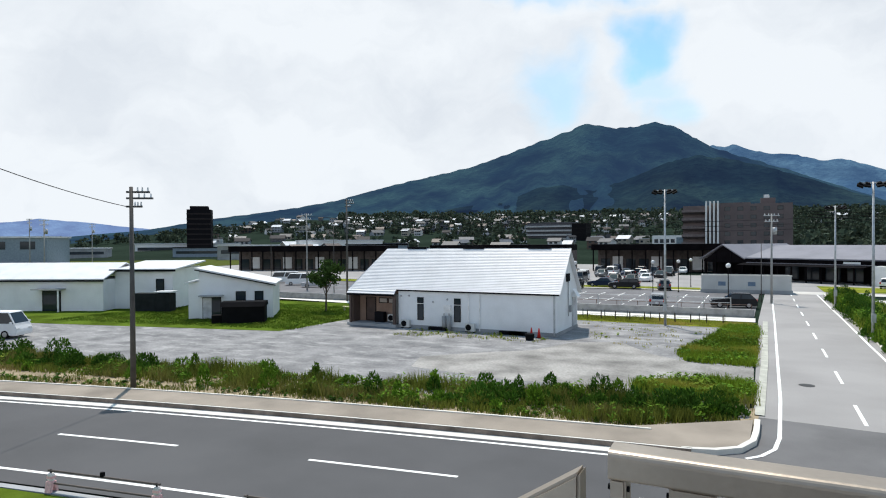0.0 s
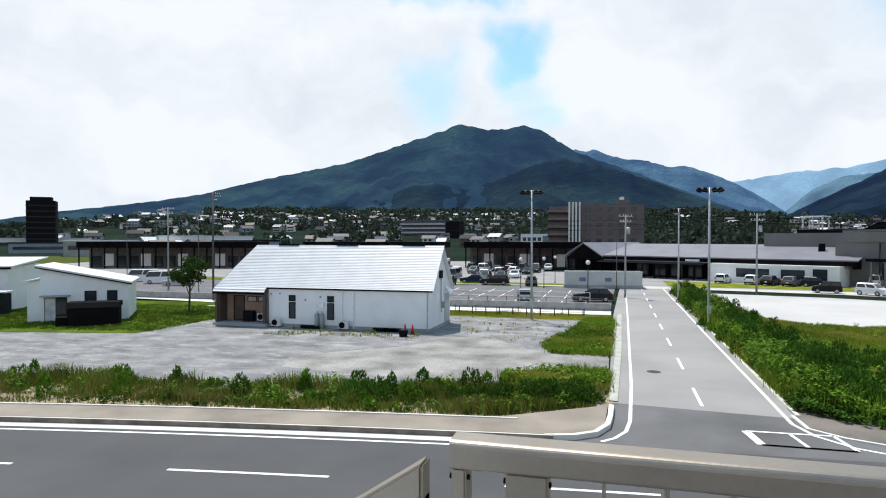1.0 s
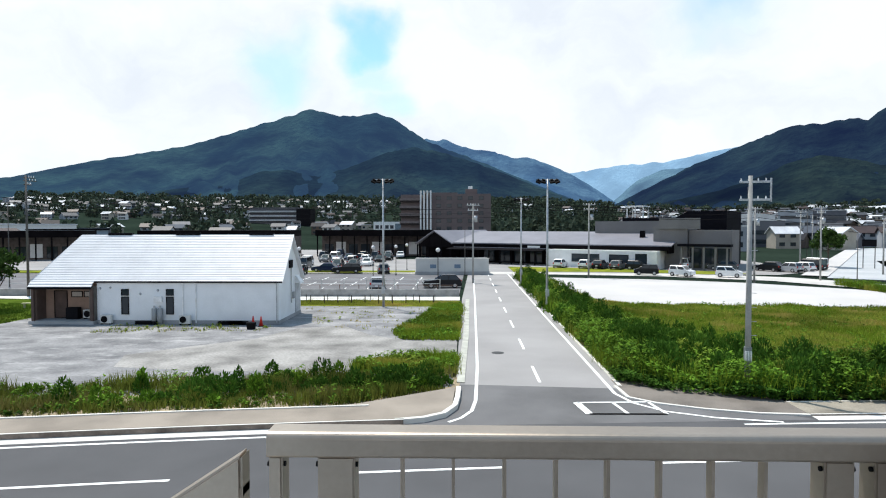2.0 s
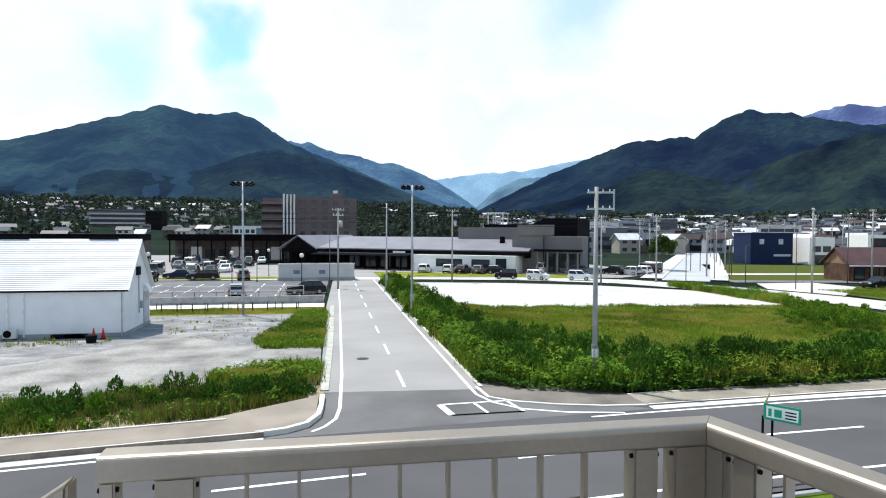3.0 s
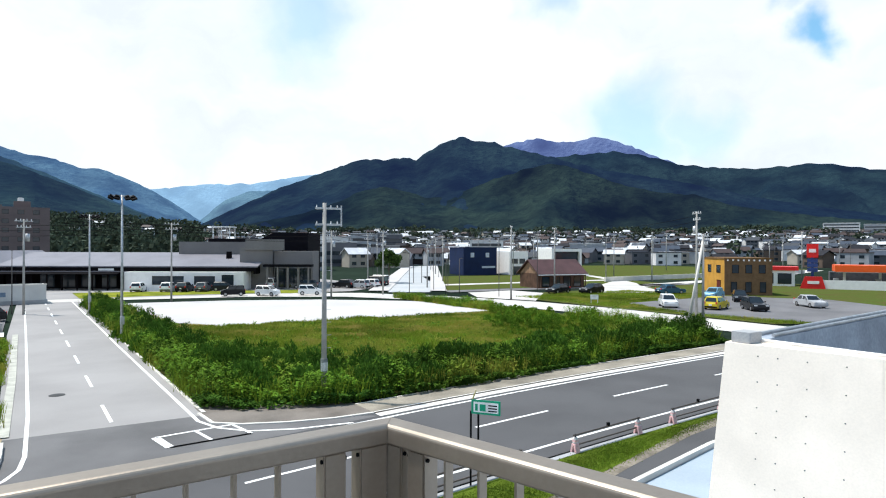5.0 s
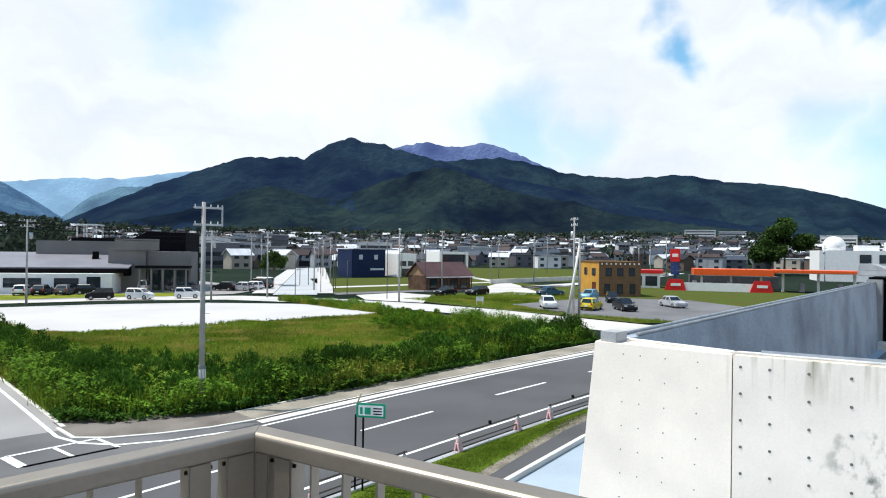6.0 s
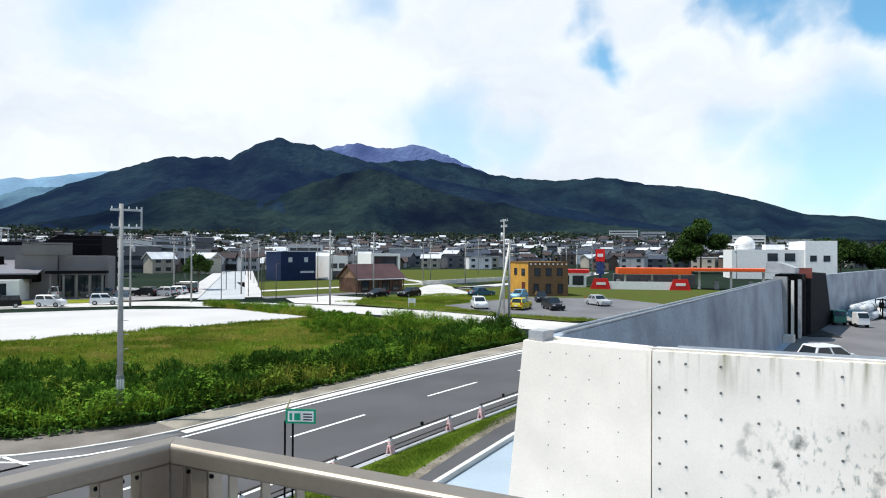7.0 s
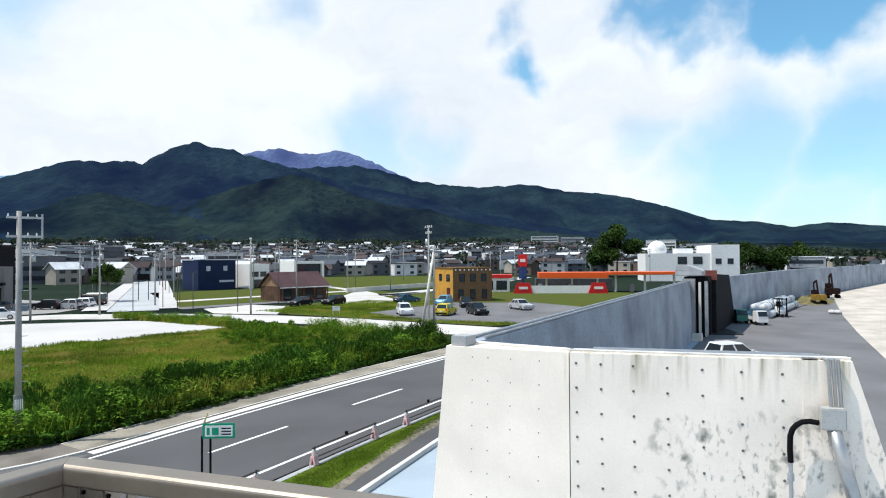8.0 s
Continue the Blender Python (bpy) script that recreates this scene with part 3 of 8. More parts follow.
sheet("market_forecourt", [(-14, 100), (46, 91), (58, 100), (58, 135), (-14, 135)], 0.02, ASPHALT_PALE, "asphalt forecourt of the market hall", "car park")
sheet("town_lawn", [(59.5, 30), (70, 24.5), (130, 24.5), (130, 72), (59.5, 72)], 0.03, TURF, "rough grass plot with bare patches", "lawn")
sheet("town_parking", [(61, 40), (64, 27), (86, 24.8), (94, 40), (88, 52), (66, 52)], 0.045, ASPHALT_OLD, "worn asphalt parking area", "car park")
sheet("park_lawn", [(-230, 70), (-95, 66), (-95, 100), (-142, 112), (-165, 195), (-330, 220)], 0.03, TURF, "wide park lawn with paths and shrubs", "lawn")
sheet("park_path", [(-230, 100), (-96, 84), (-96, 87), (-230, 104)], 0.05, MATS["concrete_road"], "pale path through the park", "path")
sheet("park_path", [(-260, 150), (-130, 118), (-130, 121), (-260, 155)], 0.05, MATS["concrete_road"], "pale path through the park", "path")
sheet("verge_back", [(8.5, 97), (22, 96.6), (31.5, 94.0), (36, 91.5), (43, 92.5), (40, 98), (30.5, 101.5), (17, 107), (8.5, 109)], 0.05, material("yellowed_lawn", (0.20, 0.21, 0.03), 0.95, spec=0.0, var=0.2, scale=0.4, fine=6, tint=(0.10, 0.14, 0.02)), "strip of grass along the market forecourt", "lawn")
sheet("footpath_back", [(-90, 59.2), (0.3, 59.2), (0.3, 62.3), (-90, 62.3)], 0.03, CONCRETE, "pale footpath along the car park", "pavement")
structure("parking_kerb", Shape().box(-90, 62.4, 0, 0.2, 62.7, 0.75), material("kerb_wall_grey", (0.30, 0.30, 0.30), 0.9), "low grey concrete wall along the car park", "wall")
# harbour side
sheet("lawn_strip", [(-60, -0.1), (-40, 5.8), (-20, 10.2), (-8, 12.2), (2, 13.45), (8, 14.05), (14, 14.5), (20, 14.83), (27, 15.03), (40, 15.08), (40, 14.75), (25, 14.6), (22.8, 14.45), (17.6, 13.3), (14, 12.6), (2, 11.2), (-20, 7.2), (-60, -3)], 0.055, LAWN, "mown grass strip beside the road", "lawn")
sheet("soil_strip", [(2, 11.3), (14, 12.65), (17.6, 13.35), (22.8, 14.5), (25, 14.65), (40, 14.8), (40, 14.3), (25, 14.0), (21.7, 13.7), (17, 12.8), (14, 12.1), (2, 10.7)], 0.05, material("trodden_soil", (0.21, 0.185, 0.15), 0.95, spec=0.0, var=0.25, scale=0.8, fine=9), "bare soil at the edge of the grass", "soil")
sheet("harbour_path", [(-10, 8), (2, 10.8), (14, 12.2), (17, 12.9), (21.7, 13.8), (25, 14.1), (45, 14.4), (45, 13.4), (30, 13.25), (21, 12.55), (13, 11.35), (6, 10.2), (-10, 6)], 0.045, ASPHALT, "narrow dark asphalt path below the sea wall", "path")
structure("path_kerb", solid_lane([(6, 10.2), (13, 11.3), (21, 12.5), (30, 13.2)], 0.16, 0.0, 0.2), CONCRETE, "pale concrete edging", "kerb")
sheet("apron", [(-30, -40), (300, -40), (300, 11), (80, 11.5), (30, 12.9), (21, 12.4), (13, 11.2), (6, 10.1), (-30, 4)], 0.02, material("apron_concrete", (0.36, 0.43, 0.50), 0.85, var=0.05, scale=0.3, fine=15), "pale concrete apron below the sea wall", "apron")
sheet("quay", [(19, -40), (320, -40), (320, -42), (215, -14), (119, 5), (75, 9.1), (63, 9.4), (19, 6.9)], 0.03, ASPHALT_OLD, "grey asphalt quay on the harbour side of the wall", "quay")
sheet("quay_sand", [(40, -5.5), (52.6, -3.7), (70, -2.6), (90, -1.7), (112, -1.2), (125, -1.0), (132, 0.5), (320, -30), (320, -60), (40, -60)], 0.06, material("beach_sand", (0.50, 0.455, 0.405), 0.95, spec=0.0, var=0.12, scale=0.3, fine=4), "bank of bright pale sand", "sand")


def parking_rail(x0, x1):
    """A light steel rail on the low wall of the car park."""
    t = thing("parking_railing", "thin grey steel railing on the low car park wall", "railing", (x0, 62.55, 0.75), 0, "rails of the car park")
    n = max(1, round((x1 - x0) / 2.3))
    for i in range(n + 1):
        part("post", Shape().tube(((x1 - x0) * i / n, 0, 0), ((x1 - x0) * i / n, 0, 1.02), 0.035), STEEL, t)
    for z in (1.0, 0.55):
        part("rail", Shape().tube((0, 0, z), (x1 - x0, 0, z), 0.022), STEEL, t)


for x0, x1 in ((-46, -36.8), (-36, -26.8), (-26, -16.8), (-16, -9.1), (-8.6, -1.7)):
    parking_rail(x0, x1)
for i in range(11):
    t = thing("short_post", "short dark timber post in the grass strip", "post", (-14.6 + 1.25 * i, 56.6, 0.02), 0, "posts along the grass strip")
    part("stake", Shape().tube((0, 0, 0), (0, 0, 0.75), 0.05, 0.045, 8), material("stake_wood", (0.06, 0.045, 0.03), 0.9), t)
sheet("strip_lawn", [(-32, 55.2), (0.3, 54.4), (0.3, 58.6), (-32, 58.6)], 0.035, MATS["yellowed_lawn"], "yellow-green grass strip in front of the footpath", "lawn")
sheet("park_verge", [(-80, 94.3), (-2, 95.5), (-2, 99.3), (-80, 99)], 0.05, MATS["yellowed_lawn"], "grass verge beyond the car park", "lawn")
sheet("soil_corner", [(-6, 22.5), (-0.6, 22.9), (0.22, 24.2), (0.45, 29), (-6, 28)], 0.012, SOIL, "sandy soil at the corner of the verge", "soil")
sheet("dusty_gravel", [(-17, 30.6), (-11, 29.7), (-5, 30.3), (-0.6, 30.1), (0.2, 33), (0.2, 37.9), (-3, 38.2), (-5.5, 40.2), (-8, 44), (-11, 42.5), (-12.5, 38.5), (-15.5, 36), (-18, 33.5)], 0.026, material("dusty_gravel", (0.30, 0.29, 0.275), 0.95, spec=0.05, var=0.2, scale=0.4, fine=7, bump=0.6), "paler dusty gravel at the lot's entrance", "gravel")


# ---- the stair landing and its railing ----
def build_landing():
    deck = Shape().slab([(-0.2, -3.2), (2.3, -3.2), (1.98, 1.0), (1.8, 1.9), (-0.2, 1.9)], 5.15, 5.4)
    # floor out of view, kept dark so the rail fronts reflect less light
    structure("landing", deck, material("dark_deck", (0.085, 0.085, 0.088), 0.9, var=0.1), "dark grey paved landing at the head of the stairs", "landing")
    structure("landing_pier", Shape().box(-0.15, -3.1, 0.0, 1.75, 1.5, 5.15), CONCRETE, "concrete pier carrying the landing", "wall")
    for i in range(28):
        structure("stair_step", Shape().box(-0.2 - 0.28 * (i + 1), 0.1, max(0, 5.04 - 0.185 * i), -0.2 - 0.28 * i, 1.75, 5.215 - 0.185 * i), CONCRETE, "concrete stair step", "step")["group"] = "steps of the stair"
    # sloping handrail of the stair
    t = thing("handrail", "bronze-grey metal handrail sloping down beside the stair", "handrail", (-0.12, 1.635, 5.4))
    part("post", Shape().box(-0.02, -0.03, 0.0, 0.02, 0.03, 0.96), RAILPAINT, t, bevel=0.004)
    s = Shape()
    k = 0.66
    s.prism([(0.02, 0.925), (0.02, 1.045), (-6.0, 1.045 - 6.02 * k), (-6.0, 0.925 - 6.02 * k)], -0.035, 0.035, "y")
    part("top_rail", s, RAILPAINT, t, bevel=0.008)
    s = Shape()
    s.prism([(0.0, 0.1), (0.0, 0.14), (-6.0, 0.14 - 6.0 * k), (-6.0, 0.1 - 6.0 * k)], -0.02, 0.02, "y")
    part("bottom_rail", s, RAILPAINT, t)
    for i in range(1, 44):
        x = -0.1335 * i
        w = 0.04 if i % 10 == 0 else 0.011
        part("post" if i % 10 == 0 else "baluster", Shape().box(x - w, -0.011, 0.12 + x * k, x + w, 0.011, 0.98 + x * k), RAILPAINT, t)


def rail_run(name, label, p, q, posts, bars, start=(0.0, 0.0), end=(0.0, 0.0)):
    """A straight run of railing from p to q: top rail, bottom rail, posts and flat balusters at distances along it.
    start and end: shift and slant of the top rail's cut ends, for the mitre at the corner."""
    p, q = Vector(p), Vector(q)
    length = (q - p).length
    ang = math.degrees(math.atan2(q.y - p.y, q.x - p.x))
    t = thing(name, label, "railing", (p.x, p.y, 5.4), ang)
    prof = []
    for cx, cz, a0 in ((0.028, 1.083, 0), (-0.028, 1.083, 90), (-0.037, 1.043, 180), (0.037, 1.043, 270)):     # rounded hollow section
        r = 0.017 if cz > 1.06 else 0.008
        prof += [(cx + r * math.cos(radians(a0 + 18 * k)), cz + r * math.sin(radians(a0 + 18 * k))) for k in range(6)]
    rail, k = Shape(), len(prof)
    rail.v = [(start[0] + start[1] * u, u, z) for u, z in prof] + [(length + end[0] + end[1] * u, u, z) for u, z in prof]
    rail.f = [(i, (i + 1) % k, k + (i + 1) % k, k + i) for i in range(k)] + [tuple(reversed(range(k))), tuple(k + i for i in range(k))]
    part("top_rail", rail, RAILPAINT, t, "bronze-grey metal top rail with rounded edges")
    part("bottom_rail", Shape().box(0.02, -0.02, 0.09, length - 0.02, 0.02, 0.13), RAILPAINT, t, bevel=0.005)
    for d, w in posts:
        post = part("post", Shape().box(d - w / 2, -0.035, 0.0, d + w / 2, 0.035, 1.036), RAILPAINT, t, bevel=0.005)
        for side in (-1, 1):
            part("bolt", Shape().tube((d + side * (w / 2 + 0.001), -0.02, 1.012), (d + side * (w / 2 + 0.006), -0.02, 1.012), 0.007, sides=8), BLACK, post)
    for d in bars:
        part("baluster", Shape().box(d - 0.0042, -0.018, 0.12, d + 0.0042, 0.018, 1.036), RAILPAINT, t)
    return t


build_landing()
rail_run("railing", "bronze-grey metal railing along the landing edge", (-0.037, 1.65), (1.6255, 1.65), [(0.02, 0.035), (0.177, 0.096), (1.447, 0.075), (1.585, 0.10)],
         [0.345 + 0.1325 * i for i in range(8)], end=(0.0, 0.79))
rail_run("railing", "bronze-grey metal railing along the landing side", (1.624, 1.655), (2.088, -0.25), [(0.06, 0.07), (0.16, 0.075), (1.5, 0.085)], [0.27 + 0.1325 * i for i in range(9)], start=(0.007, -0.785))


# ---- sea wall ----
def board_concrete():
    """Weathered cast concrete: pale, with rain streaks and dark lichen patches."""
    m = material("cast_concrete", (0.96, 0.85, 0.735), 0.85, var=0.04, scale=0.6, fine=22, bump=0.1)
    nt = m.node_tree
    N, L = nt.nodes.new, nt.links.new
    b = nt.nodes["Principled BSDF"]
    col = b.inputs["Base Color"].links[0].from_socket
    tc = N("ShaderNodeTexCoord")
    sep = N("ShaderNodeSeparateXYZ")
    L(tc.outputs["Object"], sep.inputs[0])

    def layer(col, scale, lo, hi, tone, zlo, zhi, ymax=None):
        mp, nz, mr, zr, mu, mx = N("ShaderNodeMapping"), N("ShaderNodeTexNoise"), N("ShaderNodeMapRange"), N("ShaderNodeMapRange"), N("ShaderNodeMath"), N("ShaderNodeMix")
        mp.inputs["Scale"].default_value = scale
        nz.inputs["Scale"].default_value, nz.inputs["Detail"].default_value = 1.0, 6.0
        mr.inputs["From Min"].default_value, mr.inputs["From Max"].default_value = lo, hi
        zr.inputs["From Min"].default_value, zr.inputs["From Max"].default_value = zlo, zhi
        mu.operation = "MULTIPLY"
        mx.data_type = "RGBA"
        mx.inputs[7].default_value = (*tone, 1)
        L(tc.outputs["Object"], mp.inputs[0])
        L(mp.outputs[0], nz.inputs["Vector"])
        L(nz.outputs["Fac"], mr.inputs["Value"])
        L(sep.outputs["Z"], zr.inputs["Value"])
        L(mr.outputs[0], mu.inputs[0])
        L(zr.outputs[0], mu.inputs[1])
        fac = mu.outputs[0]
        if ymax is not None:   # only on the older panel
            yr, m2 = N("ShaderNodeMapRange"), N("ShaderNodeMath")
            yr.inputs["From Min"].default_value, yr.inputs["From Max"].default_value = ymax + 0.8, ymax - 0.4
            m2.operation = "MULTIPLY"
            L(sep.outputs["Y"], yr.inputs["Value"])
            L(yr.outputs[0], m2.inputs[0])
            L(fac, m2.inputs[1])
            fac = m2.outputs[0]
        L(fac, mx.inputs["Factor"])
        L(col, mx.inputs[6])
        return mx.outputs[2]

    col = layer(col, (5.5, 5.5, 0.35), 0.51, 0.74, (0.34, 0.31, 0.20), 4.15, 5.05, 4.6)     # streaks under the coping
    col = layer(col, (2.6, 2.6, 2.2), 0.575, 0.70, (0.24, 0.23, 0.20), 4.15, 3.6, 2.6)      # lichen patches lower down
    col = layer(col, (9.0, 9.0, 4.5), 0.55, 0.72, (0.32, 0.31, 0.28), 4.1, 3.4, 1.9)
    L(col, b.inputs["Base Color"])
    return m


CAST = board_concrete()
WALL_TOP = 5.05


def build_sea_wall():
    z = WALL_TOP
    # pier at the gate: a battered block whose end faces the landing
    a, j, c = Vector((13.42, 7.45)), Vector((13.85, 4.5)), Vector((15.46, -0.82))
    s = Shape()
    back = Vector((0.62, 0.1))

    def block(p, q, b0, b1):
        """One panel of the pier between two face points; b0 and b1 widen its foot."""
        p0, q0 = p + (p - q).normalized() * b0, q + (q - p).normalized() * b1
        top = [p, q, q + back, p + back]
        foot = [p0, q0, q0 + back, p0 + back]
        n = len(s.v)
        s.v.extend([(v.x, v.y, 0.0) for v in foot] + [(v.x, v.y, z) for v in top])
        s.f.extend([tuple(n + i for i in q4) for q4 in ((0, 1, 5, 4), (1, 2, 6, 5), (2, 3, 7, 6), (3, 0, 4, 7), (4, 5, 6, 7))])

    d = (c - j).normalized()
    block(a, j - d * 0.012, 0.5, 0.0)
    left = structure("sea_wall_pier", s, CAST, "pale cast-concrete end block of the sea wall", "sea wall")
    s = Shape()
    block(j + d * 0.012, c - d * 0.6, 0.0, 0.0)
    structure("sea_wall_pier", s, CAST, "stained cast-concrete panel of the sea wall pier with tie holes", "sea wall")
    s = Shape()
    shift = Vector((-0.012, -0.004))
    block(c - d * 0.9 + shift, c + shift, 0.0, 1.5)
    structure("sea_wall_buttress", s, CAST, "pale concrete buttress at the pier's end", "sea wall")
    # tie holes on the face
    hole = Shape().tube((0, 0, 0), (-0.008, 0, 0), 0.026, sides=9).mesh("tie_hole", material("plug_grey", (0.16, 0.16, 0.15), 0.9))
    nrm = math.degrees(math.atan2(d.y, d.x)) + 90
    e = (j - a).normalized()
    for foot, way, cols, size in ((j, d, (0.15, 0.68, 1.36, 2.06, 2.76, 3.52, 4.29), 1.15), (a, e, (0.68, 1.07, 1.62, 2.30), 0.6)):
        turn = math.degrees(math.atan2(way.y, way.x)) + 90
        for u in cols:
            for k in range(8):
                w = foot + way * (u - (0.01 * k if foot is a else -0.004 * k))
                o = part("tie_hole", hole, None, None)
                o.matrix_basis = pose(w.x, w.y, 4.82 - 0.543 * k - 0.018 * u * (foot is j), 0, 0, turn) @ Matrix.Scale(size, 4)
                o.parent = left
    # coping flashing
    s = Shape()
    for p, q in ((a + Vector((0.5, -0.2)), j), (j, c)):
        m = Matrix.Translation((p.x, p.y, z)) @ Matrix.Rotation(math.atan2(q.y - p.y, q.x - p.x), 4, "Z")
        s.box(0, 0.16, 0.0, (q - p).length, 0.34, 0.05, m)
        s.tube(m @ Vector((0, 0.08, 0.05)), m @ Vector(((q - p).length, 0.08, 0.05)), 0.025)
    structure("coping_pipe", s, material("white_conduit", (0.75, 0.74, 0.72), 0.5), "pale conduit running along the wall top", "pipe")
    structure("coping_box", Shape().box(a.x + 0.1, a.y - 0.5, z, a.x + 0.58, a.y - 0.08, z + 0.24), CONCRETE_GREY, "small grey concrete upstand on the wall corner", "box", bevel=0.01)
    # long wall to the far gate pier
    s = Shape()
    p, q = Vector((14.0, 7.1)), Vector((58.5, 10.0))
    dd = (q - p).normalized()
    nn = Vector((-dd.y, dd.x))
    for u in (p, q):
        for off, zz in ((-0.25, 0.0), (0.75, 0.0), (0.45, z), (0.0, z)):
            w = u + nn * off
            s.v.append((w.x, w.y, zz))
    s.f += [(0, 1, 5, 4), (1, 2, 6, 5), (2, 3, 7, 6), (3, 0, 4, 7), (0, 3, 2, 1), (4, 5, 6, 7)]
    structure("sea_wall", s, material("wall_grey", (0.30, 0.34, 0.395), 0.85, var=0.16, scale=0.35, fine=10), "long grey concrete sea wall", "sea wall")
    m = Matrix.Translation((p.x, p.y, z)) @ Matrix.Rotation(math.atan2(dd.y, dd.x), 4, "Z")
    L = (q - p).length
    s = Shape()
    for off in (0.05, 0.38):
        s.tube(m @ Vector((1.0, off, 0.05)), m @ Vector((L, off, 0.05)), 0.04)
    structure("wall_top_pipe", s, STEEL, "steel pipes running along the top of the sea wall", "pipe")
    # near-black with shade painted in, for the far gate post and lintel
    SHADOW_GREY = material("shadow_grey_panel", (0.022, 0.024, 0.028), 0.8)
    # gate piers and steel gate leaf at the far end
    g = thing("flood_gate", "concrete gate posts with a folded grey steel flood gate", "flood gate", (58.3, 9.7, 0), 2)
    part("gate_post", Shape().box(0, -0.15, 0, 0.9, 0.9, 5.3), CONCRETE_GREY, g, bevel=0.03)
    part("guide_rail", Shape().box(0.0, -0.62, 0.5, 0.3, -0.42, 5.0), CONCRETE, g)
    part("guide_rail", Shape().box(0.1, -1.12, 0.3, 0.4, -0.9, 5.1), STEEL, g)
    # solid black block stands for the shade inside the slot
    part("slot", Shape().box(0.45, -0.9, 0.2, 0.7, -0.16, 5.0), BLACK, g)
    part("gate_post", Shape().box(4.2, -0.9, 0, 5.0, 1.2, 5.4), SHADOW_GREY, g, bevel=0.03)
    part("gate_leaf", Shape().box(1.0, 0.2, 0.2, 4.1, 0.45, 5.0), material("gate_grey", (0.10, 0.105, 0.11), 0.6, 0.3), g, "dark steel leaf")
    for i, (x, w) in enumerate(((1.1, 0.35), (1.75, 0.18), (2.25, 0.4), (3.1, 0.2), (3.6, 0.35))):
        part("guide_rail", Shape().box(x, -0.75 + 0.1 * (i % 2), 0.1, x + w, -0.4, 5.15), CONCRETE_GREY if i % 2 == 0 else STEEL, g)
    part("step_block", Shape().box(-1.2, -0.75, 0, -0.1, 0.0, 0.6), CONCRETE, g)
    part("gate_cover", Shape().box(0.3, -1.2, 5.0, 2.2, -0.3, 5.5), BLACK, g)
    cap = material("gate_cap_grey", (0.40, 0.41, 0.43), 0.7, var=0.12, scale=1.0)
    part("gate_cap", Shape().box(0.0, -0.75, 5.56, 2.2, 1.5, 5.98), cap, g, "pale grey hoist housing", bevel=0.04)
    part("gate_cap", Shape().prism([(-0.75, 5.98), (1.5, 5.98), (1.4, 6.45), (0.6, 6.5), (-0.6, 6.08)], 0.1, 2.1, "x"), cap, g, bevel=0.04)
    part("lintel", Shape().box(0.9, -0.9, 5.15, 4.6, 0.9, 5.45), SHADOW_GREY, g)
    # slope building behind the gate, its shade painted near-black, then the wall going on
    s = Shape().prism([(63.5, 0), (77, 0), (72.5, 5.3), (63.5, 5.6)], 8.6, 10.6, "y")
    structure("shelter_trim", Shape().box(63.2, 8.5, 5.05, 63.45, 9.7, 5.95), material("oxide_red", (0.20, 0.06, 0.05), 0.7), "oxide-red boards along the shelter top", "trim")
    structure("gate_shelter", s, material("shelter_shadow_panel", (0.02, 0.022, 0.026), 0.8), "panelled gate shelter, near-black with its shade painted in", "shelter")
    s = Shape()
    pts = [Vector((75, 9.2)), Vector((119, 5.0)), Vector((215, -14)), Vector((330, -50))]
    for u, w in zip(pts, pts[1:]):
        dd = (w - u).normalized()
        nn = Vector((-dd.y, dd.x))
        n = len(s.v)
        for v in (u, w):
            for off, zz in ((-0.3, 0.0), (0.8, 0.0), (0.5, z), (0.0, z)):
                r = v + nn * off
                s.v.append((r.x, r.y, zz))
        s.f += [tuple(n + i for i in f) for f in ((0, 1, 5, 4), (1, 2, 6, 5), (2, 3, 7, 6), (3, 0, 4, 7), (0, 3, 2, 1), (4, 5, 6, 7))]
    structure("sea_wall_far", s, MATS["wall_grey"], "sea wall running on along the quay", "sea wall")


build_sea_wall()


def build_conduits():
    """Pipes on the buttress: a bundle over the coping into a box, a thick pipe below and a black hose."""
    t = thing("conduit_run", "steel conduits with a junction box and black hose on the wall", "pipes", (15.27, -0.21, 0), 16.9)
    CHROME = material("bright_steel_pipe", (0.47, 0.465, 0.46), 0.34, 0.7, var=0.06, scale=3, bump=0)
    for i, off in enumerate((-0.24, -0.15, -0.06)):
        part("conduit", Shape().pipe([(0.3 + 0.1 * i, 4.4, 5.09), (0.3 + 0.1 * i, off, 5.09), (-0.14, off - 0.1, 5.09), (-0.16, off - 0.14, 4.15)], 0.036), CHROME, t, smooth=False)
    part("junction_box", Shape().box(-0.35, -0.42, 3.73, -0.08, 0.02, 4.16), material("box_grey", (0.40, 0.40, 0.385), 0.6), t, "pale grey junction box", bevel=0.02)
    part("thick_pipe", Shape().tube((-0.24, -0.22, 3.72), (-0.28, -0.62, 2.1), 0.13, sides=20), CHROME, t, "thick silver pipe", smooth=True)
    part("hose", Shape().pipe([(-0.2, 0.04, 3.84), (-0.2, 0.2, 3.86), (-0.2, 0.33, 3.84), (-0.2, 0.43, 3.78), (-0.2, 0.51, 3.68), (-0.2, 0.55, 3.55), (-0.2, 0.56, 3.3), (-0.2, 0.55, 3.02)], 0.055), BLACK, t, "black corrugated hose")
    part("conduit", Shape().tube((-0.2, 0.55, 3.02), (-0.2, 0.55, 0.2), 0.04), CHROME, t)
    part("coupling", Shape().tube((-0.2, 0.55, 2.66), (-0.2, 0.55, 2.8), 0.062), STEEL, t)
    part("elbow", Shape().pipe([(-0.28, -0.62, 2.12), (-0.29, -0.6, 1.95), (-0.29, -0.4, 1.82), (-0.29, 0.1, 1.78)], 0.145, 12), BLACK, t, "black pipe elbow")


